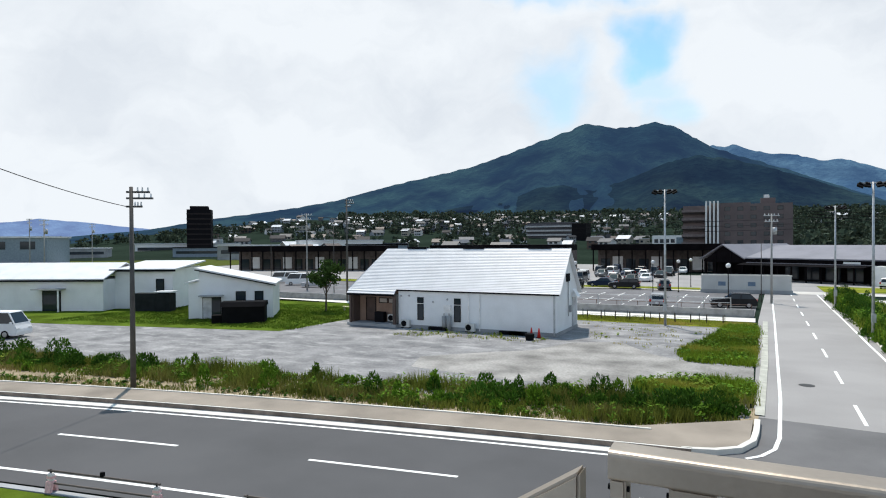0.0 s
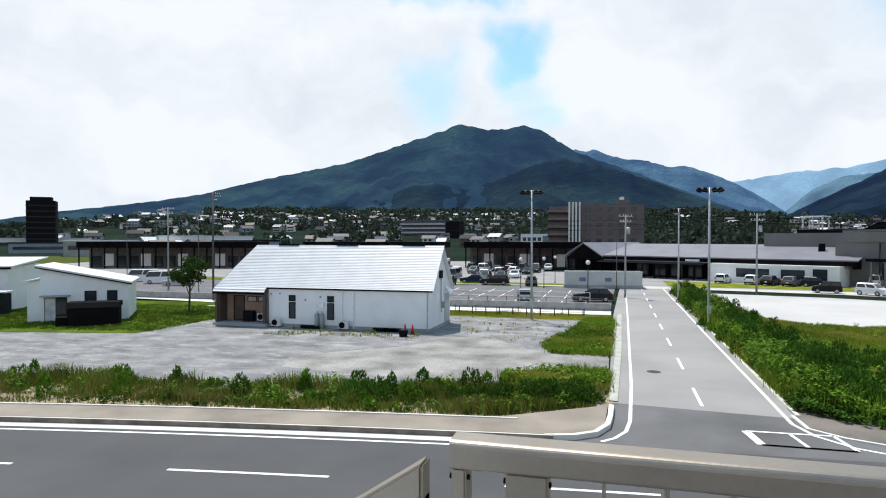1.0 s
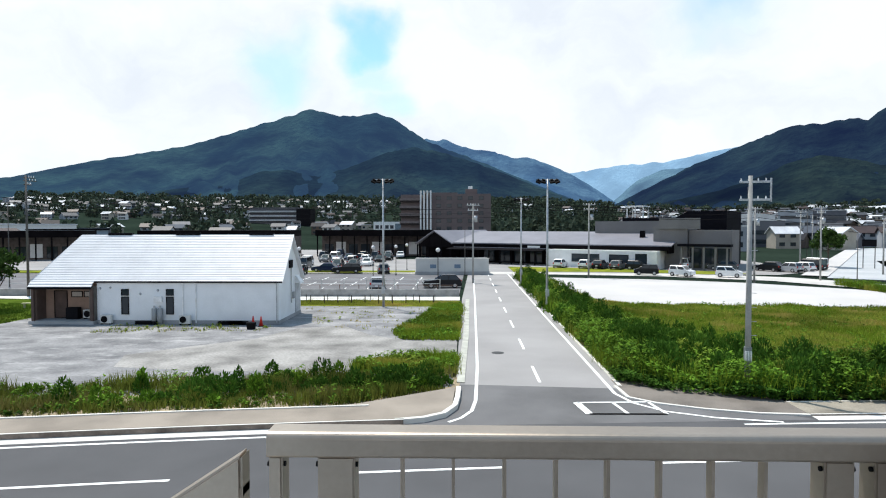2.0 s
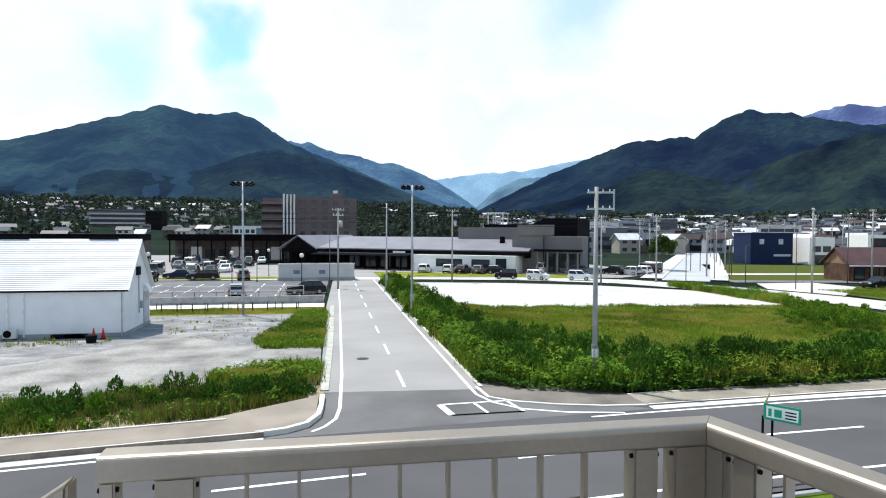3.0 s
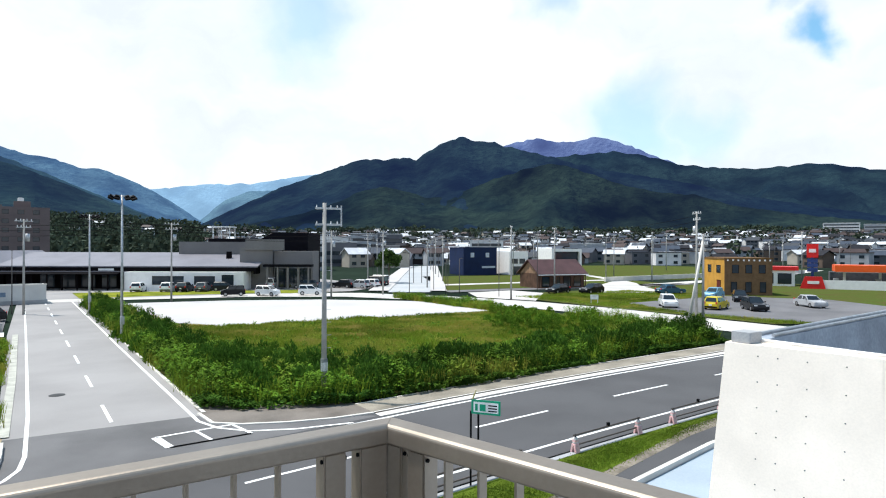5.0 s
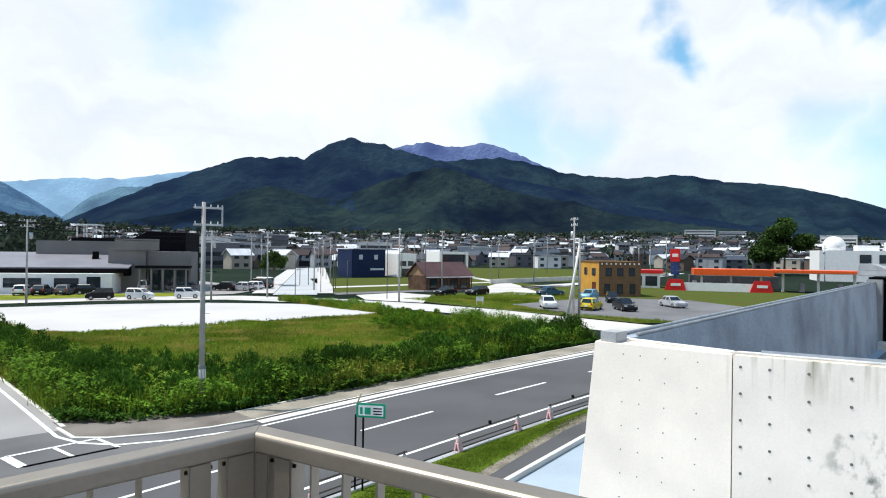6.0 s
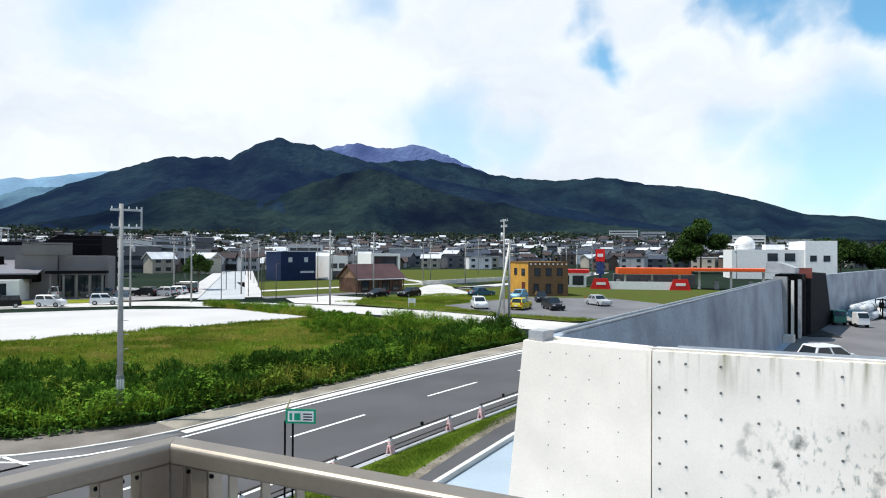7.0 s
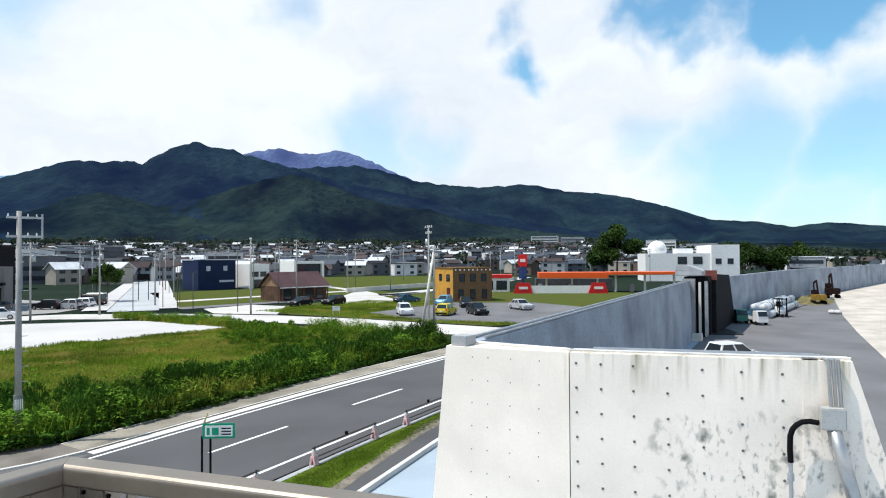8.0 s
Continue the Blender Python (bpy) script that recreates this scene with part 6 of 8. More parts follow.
bushes("field_bushes", "low leafy clumps scattered over the eastern field", [(30, 31), (44, 31), (48.5, 40), (48, 56), (44, 53), (37, 45)], 170, 45, 0.6, WEED)
bushes("field_bushes", "tall weeds along the side road", [(7.7, 40), (10.6, 40), (11, 60), (10.6, 86), (8.2, 88)], 150, 46, 1.1)
weeds("lot_edge_weeds", "bushy weeds between the white lot and the road", [(45, 54), (49, 58.5), (48.5, 62), (46.5, 76), (45, 76), (44.5, 60)], 900, 1300, lambda p: 0.7 + 0 * p[:, 0], 34, GRASS, WEED)
weeds("strip_grass", "mown grass of the strip beside the road", [(8, 13.6), (14, 14.2), (22, 14.7), (40, 14.95), (40, 14.6), (25, 14.5), (17.6, 13.4), (14, 12.7), (8, 12.3)], 5200, 0, lambda p: 0.06 + 0 * p[:, 0], 35, leaf_material("lawn_blades", (0.13, 0.20, 0.02), dry=(0.17, 0.22, 0.03)), WEED)
weeds("plot_grass", "short rough grass on the plots across the road", [(60, 30), (64, 27), (62, 40), (66, 52), (88, 53), (86, 68), (61, 68)], 5000, 0, lambda p: 0.18 + 0 * p[:, 0], 36, GRASS, WEED)
weeds("lawn_grass", "lawn grass round the white buildings", [(-33, 39.5), (-33, 56), (-58, 56), (-58, 35.5)], 6000, 150, lambda p: 0.13 + 0 * p[:, 0], 37, leaf_material("old_lawn_blades", (0.10, 0.165, 0.018), dry=(0.17, 0.21, 0.035)), WEED)
weeds("strip_weeds", "thin yellow-green grass of the strip by the footpath", [(-16, 55.3), (0.2, 54.6), (0.2, 58.4), (-16, 58.4)], 1800, 0, lambda p: 0.16 + 0 * p[:, 0], 48, STRAW, WEED)


def tree(at, height, spread, seed, label, n=420, leaf=0.16, mat=None):
    """Tapered trunk, forked limbs, and a crown of separate leaf sprays."""
    rng = np.random.default_rng(seed)
    t = thing("tree", label, "tree", at)
    s = Shape()
    top = height * 0.55
    s.tube((0, 0, 0), (0.03 * height, 0, top), 0.022 * height, 0.012 * height, 8)
    tips = []
    for i in range(9):
        a = i * 2.4 + rng.uniform(-0.3, 0.3)
        z0 = height * rng.uniform(0.28, 0.55)
        r = spread * rng.uniform(0.5, 0.95)
        tip = (math.cos(a) * r, math.sin(a) * r, min(height * 0.95, z0 + height * rng.uniform(0.18, 0.42)))
        s.tube((0.02 * height * z0 / height, 0, z0), tip, 0.010 * height, 0.003 * height, 5)
        tips.append(tip)
    tips.append((0, 0, height * 0.95))
    part("trunk", s, material("bark", (0.09, 0.07, 0.055), 0.9), t, "dark grey-brown trunk and limbs")
    pts = []
    for tip in tips:
        for _ in range(n // len(tips)):
            d = rng.normal(0, 1, 3)
            d /= np.linalg.norm(d)
            pts.append(np.array(tip) + d * spread * 0.38 * rng.uniform(0.2, 1.0) ** 0.5 * np.array([1, 1, 0.85]))
    c = np.repeat(np.array(pts), 5, 0) + rng.normal(0, leaf * 0.8, (len(pts) * 5, 3))
    k = len(c)
    d = rng.normal(0, 1, (k, 3))
    d /= np.linalg.norm(d, axis=1)[:, None]
    e = np.cross(d, rng.normal(0, 1, (k, 3)))
    e /= np.linalg.norm(e, axis=1)[:, None]
    L = (leaf * rng.uniform(0.6, 1.3, k))[:, None]
    me = mesh_from("crown", np.stack([c - d * L, c + e * L * 0.5, c + d * L, c - e * L * 0.5], 1), 4, mat or TREE_LEAF)
    part("crown", me, None, t, "loose green crown")
    return t


tree((-38.8, 51.5, 0.02), 5.1, 1.6, 3, "slim young tree with an open crown on the lawn")
tree((62.8, 108, 0.02), 6.5, 2.2, 4, "dense dark green street tree beside the hall", 500, 0.25)
for k, (x, y, h, r) in enumerate(((246, 71, 19, 7.5), (236, 74, 11, 5))):
    tree((x, y, 0), h, r, 50 + k, "large dark green tree rising over the roofs", 1700, 0.6)
for k in range(5):
    tree((280 + 8 * k, 37 - 6.5 * k, 0), 10.5 + 1.5 * math.sin(k * 2.1), 7.0, 60 + k, "dark tree in the grove behind the wall", 520, 0.7)


# ---- town ----
TOWN_WALLS = [material("town_wall_%s" % n, c, 0.8, var=0.08, scale=0.3, fine=3, bump=0) for n, c in (("white", (0.66, 0.66, 0.66)), ("cream", (0.36, 0.33, 0.28)), ("grey", (0.12, 0.125, 0.14)), ("tan", (0.12, 0.088, 0.07)), ("pale", (0.33, 0.35, 0.38)))]
TOWN_ROOFS = [material("town_roof_%s" % n, c, 0.55, var=0.1, scale=0.4, fine=4, bump=0) for n, c in (("slate", (0.045, 0.05, 0.06)), ("blue", (0.05, 0.062, 0.085)), ("brown", (0.06, 0.04, 0.036)), ("silver", (0.55, 0.57, 0.60)), ("black", (0.030, 0.030, 0.035)))]


def town_house_meshes():
    kinds = []
    for w, d, e, r, two in ((7.6, 6.6, 5.0, 6.9, True), (9.5, 7, 2.8, 4.8, False), (7, 7, 5.2, 6.8, True), (10.5, 8, 5.6, 5.9, True), (8.6, 6.2, 4.9, 6.5, True)):
        wall = Shape()
        if r - e > 0.5:
            wall.prism([(0, 0), (d, 0), (d, e), (d / 2, r - 0.1), (0, e)], 0, w, "x")
            roof = gable_roof(w, d, e, r, 0.55, 0.2)
        else:
            wall.box(0, 0, 0, w, d, e)
            roof = Shape().box(-0.2, -0.2, e, w + 0.2, d + 0.2, r)
        win = Shape().box(0, -0.06, 0, 1.7, -0.01, 1.2)
        kinds.append((wall, roof, win, w, e, two))
    return kinds


def build_town():
    rng = random.Random(8)
    kinds = town_house_meshes()
    protos = []
    for wall, roof, win, w, e, two in kinds:
        for wm in range(len(TOWN_WALLS)):
            rm = (wm * 2 + len(protos)) % len(TOWN_ROOFS)
            t = thing("town_house", "small detached town house with a pitched roof", "house", (0, -900, -60), 0, "houses of the town")
            part("wall", wall, TOWN_WALLS[wm], t)
            part("roof", roof, TOWN_ROOFS[rm], t)
            g = win.mesh("window", GLASS)
            for i in range(2):
                for f in range(2 if two else 1):
                    o = part("window", g, None, t)
                    o.location = (1.0 + i * (w - 4.2), 0, 0.9 + 2.7 * f)
            protos.append(t)
    placed = []

    def free(x, y, gap):
        return all((x - a) ** 2 + (y - b) ** 2 > gap * gap for a, b in placed)

    used = set()
    far_v, far_f, far_m = [], [], []
    bands = [(26, 38, 215, 275, 22, 11), (17, 82, 275, 380, 120, 10.5), (14, 86, 375, 520, 330, 9), (85, 97, 330, 520, 26, 16), (-42, -20, 260, 430, 34, 14), (-20, -9, 340, 520, 20, 14), (-36, -8, 520, 620, 40, 12), (14, 86, 520, 900, 1100, 8.6), (-37, -6, 600, 1000, 430, 9.5), (-8, 12, 620, 1000, 45, 14), (-48, -34, 420, 800, 50, 15)]
    for a0, a1, r0, r1, count, gap in bands:
        tries = 0
        n = 0
        while n < count and tries < count * 30:
            tries += 1
            az, r = radians(rng.uniform(a0, a1)), rng.uniform(r0, r1)
            x, y = r * math.sin(az), r * math.cos(az)
            street = abs((x - 50) * 0.851 - (y - 84) * 0.525 - 3.7) if r < 240 else 99
            if not free(x, y, gap) or street < 10 or (r < 240 and 55 < math.degrees(az) and y < 75):
                continue
            placed.append((x, y))
            m = pose(x, y, rise(x, y) - 0.1, 0, 0, -math.degrees(az) + rng.uniform(-40, 40))
            i = rng.randrange(len(protos))
            if r > 415 and len(used) == len(protos):
                wall, roof, _, w, _, two = kinds[i // len(TOWN_WALLS)]
                m = m @ Matrix.Scale(rng.uniform(0.72, 1.05), 4)
                panes = Shape()
                for f in range(2 if two else 1):
                    for x0 in (0.7, w / 2 - 0.8, w - 2.4):
                        panes.face([(x0, -0.05, 0.9 + 2.6 * f), (x0 + 1.7, -0.05, 0.9 + 2.6 * f), (x0 + 1.7, -0.05, 2.2 + 2.6 * f), (x0, -0.05, 2.2 + 2.6 * f)])
                for shape, mi in ((wall, i % len(TOWN_WALLS)), (roof, len(TOWN_WALLS) + rng.choice((0, 0, 1, 2, 2, 3, 3, 4))), (panes, len(TOWN_WALLS) + len(TOWN_ROOFS))):
                    k = len(far_v)
                    far_v += [tuple(m @ Vector(v)) for v in shape.v]
                    far_f += [tuple(k + q for q in f) for f in shape.f]
                    far_m += [mi] * len(shape.f)
            elif len(used) < len(protos):
                i = len(used)
                used.add(i)
                protos[i].matrix_basis = m
            else:
                copy_thing(protos[i], m)
            n += 1
    me = bpy.data.meshes.new("distant_houses")
    me.from_pydata(far_v, [], far_f)
    for mt in TOWN_WALLS + TOWN_ROOFS + [GLASS]:
        me.materials.append(mt)
    me.polygons.foreach_set("material_index", far_m)
    me.update()
    tagged(new("distant_houses", me), "crowded small houses climbing the far slope", "houses", "", "stuff")
    # larger pale blocks on the slope
    for k, (az, r, w, h) in enumerate(((67.5, 800, 34, 13), (70, 820, 30, 11), (74, 640, 26, 10), (77.5, 700, 30, 12), (80.5, 760, 40, 9), (21.5, 240, 16, 9), (24.5, 300, 20, 12), (27.8, 330, 14, 14), (30, 420, 18, 12), (39, 300, 16, 10), (48, 340, 18, 8), (18.3, 185, 13, 8), (20.6, 212, 15, 10), (22.8, 195, 11, 7), (25.6, 238, 13, 9), (16.6, 225, 14, 9), (88.5, 300, 14, 7))):
        x, y = r * math.sin(radians(az)), r * math.cos(radians(az))
        t = thing("pale_block", "pale flat-roofed block among the houses", "building", (x, y, rise(x, y)), -az, "larger blocks of the town")
        part("wall", Shape().box(-w / 2, 0, 0, w / 2, 10, h), TOWN_WALLS[(0, 4, 2)[k % 3]], t)
        part("parapet", Shape().box(-w / 2 - 0.2, -0.2, h, w / 2 + 0.2, 10.2, h + 0.4), TOWN_WALLS[0], t)
        for f in range(int(h // 3.2)):
            part("window_band", Shape().box(-w / 2 + 1, -0.1, 1.2 + 3.1 * f, w / 2 - 1, -0.01, 2.6 + 3.1 * f), GLASS, t)


def build_woods():
    """Wooded patches between and above the houses: rough small crowns."""
    rng = np.random.default_rng(77)
    vs = []
    n = 0
    while n < 3600:
        az, r = rng.uniform(-58, 98), rng.uniform(300, 1050)
        if r < 560 and rng.uniform() < 0.55:
            continue
        x, y = r * math.sin(radians(az)), r * math.cos(radians(az))
        if (az < -36 and r > 640) or (14 < az < 86 and r < 860 and rng.uniform() < 0.72):
            continue
        if noise.noise(Vector((x / 70, y / 70, 4))) < (-0.5 if -9.5 < az < 14.5 else -0.05 + (0.25 if r < 560 else -0.3)):
            continue
        h = rng.uniform(5, 10) * (1.25 if r > 750 else 1)
        z = rise(x, y)
        k = 26
        u = rng.uniform(0.15, 1.0, k)
        a = rng.uniform(0, 2 * np.pi, k)
        rad = h * 0.42 * np.sqrt(1 - (u - 0.35) ** 2 / 0.55) * rng.uniform(0.6, 1.05, k)
        c = np.stack([x + np.cos(a) * rad, y + np.sin(a) * rad, z + u * h], 1)
        d = rng.normal(0, 1, (k, 3))
        d /= np.linalg.norm(d, axis=1)[:, None]
        e = np.cross(d, rng.normal(0, 1, (k, 3)))
        e /= np.linalg.norm(e, axis=1)[:, None] + 1e-9
        L = h * 0.17
        vs.append(np.stack([c - d * L, c + e * L * 0.8, c + d * L, c - e * L * 0.8], 1))
        n += 1
    me = mesh_from("hillside_woods", np.concatenate(vs), 4, leaf_material("wood_leaves", (0.046, 0.064, 0.045), dry=(0.06, 0.078, 0.048)))
    tagged(new("hillside_woods", me), "dark woods on the slopes between the houses", "woods", "", "stuff")


def build_street():
    """The straight street into town with its white pavements."""
    a, b = Vector((49.5, 86)), Vector((128.3, 204.0))
    d = (b - a).normalized()
    n = Vector((-d.y, d.x))
    f = lambda p, off, z: (*(p + n * off), z)
    # sky glare is painted into the street's pale grey
    structure("street", Shape().ribbon([f(a, -0.5, 0.03), f(b, -0.5, 0.03)], [f(a, -7.2, 0.03), f(b, -7.2, 0.03)]), material("glare_asphalt", (0.34, 0.36, 0.375), 0.9, var=0.12, scale=0.12, fine=2, tint=(0.46, 0.47, 0.48)), "grey street leading straight into town", "road")
    for s in (1, -1):
        lo, hi = (-0.5, 2.8) if s > 0 else (-9.9, -7.2)
        structure("street_pavement", Shape().ribbon([f(a + d * 2, hi, 0.14), f(b, hi, 0.14)], [f(a + d * 2, lo, 0.14), f(b, lo, 0.14)]).ribbon([f(a + d * 2, lo, 0.14), f(b, lo, 0.14)], [f(a + d * 2, lo, 0.0), f(b, lo, 0.0)]), SAND, "bright pale paved footway of the street", "pavement")
    # plots and minor roads beside it
    sheet("plot_lawn", [(60, 84), (110, 78), (122, 118), (84, 128), (75, 112)], 0.03, TURF, "grass plots beside the street", "lawn")
    sheet("plot_lawn", [(96, 101), (132, 82), (152, 86), (232, 106), (215, 165), (150, 195), (130, 152)], 0.025, TURF, "meadow between the plots and the first houses", "lawn")
    sheet("plot_road", [(58, 80), (112, 72), (112, 76), (59, 84)], 0.045, ASPHALT_OLD, "narrow road across the plots", "road")
    sheet("plot_road", [(66, 95), (120, 90), (120, 93), (68, 98.5)], 0.045, MATS["concrete_road"], "pale path across the plots", "path")
    sheet("plot_road", [(88, 72), (150, 78), (220, 96), (220, 101), (150, 83), (88, 76)], 0.045, MATS["concrete_road"], "pale road behind the plots", "road")
    sheet("plot_paving", [(55.5, 70), (58.4, 61), (69.5, 71), (69, 78), (60, 78)], 0.05, MATS["concrete_road"], "pale concrete paving at the street corner", "pavement")
    sheet("plot_paving", [(76, 68), (81, 64.5), (85, 61.8), (92, 67.1), (99, 75.5), (104.5, 80.4), (113.7, 91.9), (127.7, 115.4), (121, 109), (115.2, 99.7), (106.2, 88), (100.4, 84.7), (81.1, 72.7)], 0.05, MATS["concrete_road"], "pale drive beside the timber house", "pavement")
    structure("plot_wall", Shape().box(104, 88, 0, 190, 88.4, 1.0), CONCRETE, "long low pale retaining wall", "wall")


build_street()
build_woods()
build_town()


# ---- poles, lamps, signs, barriers ----
def pole(kind, x, y, h, turn=0.0, label=None):
    """kind: arms (bare cross-arms), utility (arms, insulators, transformer), flood (lamp heads), thin (slim steel lamp)."""
    mat = {"arms": POLE, "utility": POLE, "dark": POLE_DARK, "flood": STEEL, "thin": POLE_DARK}[kind]
    labels = {"arms": "bare grey concrete utility pole with steel cross-arms", "utility": "grey concrete utility pole with cross-arms and insulators", "dark": "dark weathered utility pole with cross-arms",
              "flood": "tall steel lighting pole with dark floodlights", "thin": "slim dark street lamp post"}
    names = {"flood": "floodlight_pole", "thin": "street_lamp"}
    t = thing(names.get(kind, "utility_pole"), label or labels[kind], "pole", (x, y, 0), turn)
    r = 0.135 if kind in ("arms", "dark") else 0.13 if kind == "utility" else (0.11 if kind == "flood" else 0.06)
    part("shaft", Shape().tube((0, 0, 0), (0, 0, h), r, r * 0.62, 12), mat, t, smooth=True)
    if kind == "arms":
        for z in (h - 0.3, h - 1.05):
            part("cross_arm", Shape().box(-0.42, -0.05, z, 0.82, 0.05, z + 0.09), STEEL, t)
            for k in (-0.36, 0.3, 0.6):
                part("insulator", Shape().tube((k, 0, z + 0.09), (k, 0, z + 0.2), 0.03, 0.02, 8), MATS["white_trim"], t)
        part("side_bar", Shape().box(0.76, -0.035, h - 1.1, 0.82, 0.035, h - 0.1), STEEL, t)
        part("band", Shape().tube((0, 0, 1.3), (0, 0, 1.9), 0.162, 0.16, 12), material("band_grey", (0.2, 0.22, 0.22)), t)
        for k in range(5):
            part("stripe", Shape().box(-0.14 + 0.06 * k, -0.175, 1.35, -0.11 + 0.06 * k, -0.16, 1.75), PAINT, t)
        for k in range(7):
            part("climbing_step", Shape().tube((0.1, 0, 2.4 + 0.6 * k), (0.32, 0, 2.4 + 0.6 * k), 0.012), STEEL, t)
    elif kind in ("utility", "dark"):
        for z, w in ((h - 0.25, 0.9), (h - 0.9, 0.75)) if kind == "utility" else ((h - 0.3, 0.85), (h - 0.6, 1.0), (h - 1.0, 0.5)):
            side = w if kind == "utility" else 0.22
            arm = part("cross_arm", Shape().box(-side, -0.05, z, w, 0.05, z + 0.09), STEEL if kind == "utility" else mat, t)
            for k in (-0.85, -0.35, 0.35, 0.85) if kind == "utility" else (0.35, 0.6, 0.9):
                part("insulator", Shape().tube((w * k, 0, z + 0.09), (w * k, 0, z + 0.28), 0.045, 0.03, 8), MATS["white_trim"], arm)
        if kind == "utility":
            part("transformer", Shape().tube((0.38, 0, h - 2.3), (0.38, 0, h - 1.5), 0.22, sides=12), STEEL, t, smooth=True)
    elif kind == "flood":
        part("cross_arm", Shape().box(-0.85, -0.05, h - 0.12, 0.85, 0.05, h - 0.02), STEEL, t)
        for k in (-0.75, -0.35, 0.35, 0.75):
            tilt = Matrix.Translation((k, -0.05, h - 0.16)) @ Matrix.Rotation(radians(-30 * k), 4, "Y") @ Matrix.Rotation(radians(24), 4, "X")
            head = part("lamp_head", Shape().box(-0.2, -0.36, -0.11, 0.2, 0.14, 0.03, tilt).box(-0.13, -0.1, 0.02, 0.13, 0.16, 0.13, tilt), BLACK, t, "dark floodlight head")
            part("lens", Shape().box(-0.17, -0.33, -0.122, 0.17, 0.0, -0.112, tilt), material("lamp_lens", (0.5, 0.52, 0.53), 0.2), head)
            part("bracket", Shape().tube((k, 0, h - 0.06), (k, -0.06, h - 0.2), 0.025, sides=6), STEEL, head)
        part("control_box", Shape().box(-0.14, -0.28, 1.2, 0.14, -0.1, 1.8), STEEL, t)
    else:
        part("arm", Shape().tube((0, 0, h - 0.05), (0.7, 0, h + 0.05), 0.03), mat, t)
        part("lamp_head", Shape().box(0.45, -0.1, h, 1.0, 0.1, h + 0.1), mat, t, bevel=0.03)
    return t


pole("dark", -26.6, 20.35, 9.75, 35)
pole("arms", 12.63, 26.75, 9.15, -14)
pole("flood", -6.35, 54.2, 11.2, 0)
pole("flood", 7.65, 52.5, 11.0, 0)
pole("flood", 7.7, 76, 10.5, 0)
pole("dark", -43.5, 61.9, 12.3, 60)
for x, y, h, k, a in ((-68.9, 77, 10, "thin", 0), (-59.7, 74.5, 11.4, "utility", 10), (-52.7, 71.7, 9.9, "thin", 30), (-123, 71, 12, "utility", 0), (1.9, 77.6, 9.9, "utility", 30),
                      (0.9, 78.6, 6.6, "thin", 90), (17.9, 86, 10.2, "utility", -20), (36.8, 78.4, 9.4, "utility", 10), (46.9, 82, 9.6, "utility", 20), (47.6, 75.6, 6.3, "thin", 160),
                      (58.8, 69.1, 9.7, "thin", 10), (57.1, 64.5, 10.1, "utility", 40), (71.6, 70.7, 10.3, "utility", 20), (70.9, 73.9, 9.7, "thin", 0), (58.4, 78.2, 5.4, "thin", 20),
                      (127, 105, 10.5, "utility", 0), (113.7, 83.7, 10.5, "utility", 30), (174, 123, 12, "utility", 0), (61.5, 92, 8.2, "utility", 40), (58.5, 85.5, 9, "thin", 200), (55.2, 77.3, 6.3, "thin", 100),
                      (58.7, 37.5, 10.9, "utility", 60), (47.6, 29.7, 8.3, "utility", 60), (-100, 60, 11, "utility", 20), (-140, 95, 12, "utility", 20), (150, 70, 11, "utility", 40), (92, 96, 10, "utility", 0), (104, 110, 10, "utility", 0)):
    pole(k, x, y, h, a)
d = Vector((0.5254, 0.8509))
n = Vector((-d.y, d.x))
for k in range(6):
    for s in (3.6, -10.9):
        p = Vector((49.5, 86)) + d * (14 + 17 * k) + n * s
        pole("utility" if (k + (s > 0)) % 2 else "thin", p.x, p.y, 9.4, 30 * k, None)
prng = random.Random(12)
for k in range(44):
    az, r = radians(prng.uniform(15, 84)), prng.uniform(150, 420)
    x, y = r * math.sin(az), r * math.cos(az)
    if abs((x - 50) * 0.851 - (y - 84) * 0.525) > 9:
        q = pole("thin" if k % 3 == 0 else "utility", x, y, prng.uniform(9, 12), prng.uniform(0, 180))
        q.location.z = rise(x, y)
# leaning brace of the pole at the field's corner
t = thing("pole_brace", "leaning pale brace post beside the utility pole", "brace", (46.7, 30.6, 0), 0)
part("strut", Shape().tube((0, 0, 0), (0.95, -0.9, 8.0), 0.14, 0.1, 12), CONCRETE, t, smooth=True)


def globe_lamp(x, y, h):
    t = thing("globe_lamp", "black lamp post with a white globe", "lamp", (x, y, 0), 0, "globe lamps of the car park")
    part("post", Shape().tube((0, 0, 0), (0, 0, h - 0.3), 0.05, 0.04), BLACK, t)
    part("globe", Shape().ball((0, 0, h - 0.1), 0.24, 8, 12), MATS["white_trim"], t, "white globe", smooth=True)
    part("base", Shape().tube((0, 0, 0), (0, 0, 0.25), 0.11, 0.07), BLACK, t)


for x, y, h in ((-2.1, 68, 4.6), (-10.9, 79.8, 4.5), (-9, 89.8, 4.3), (-8.4, 101, 4.2), (-20, 78, 4.4), (-33, 82, 4.4), (-46, 86, 4.4)):
    globe_lamp(x, y, h)


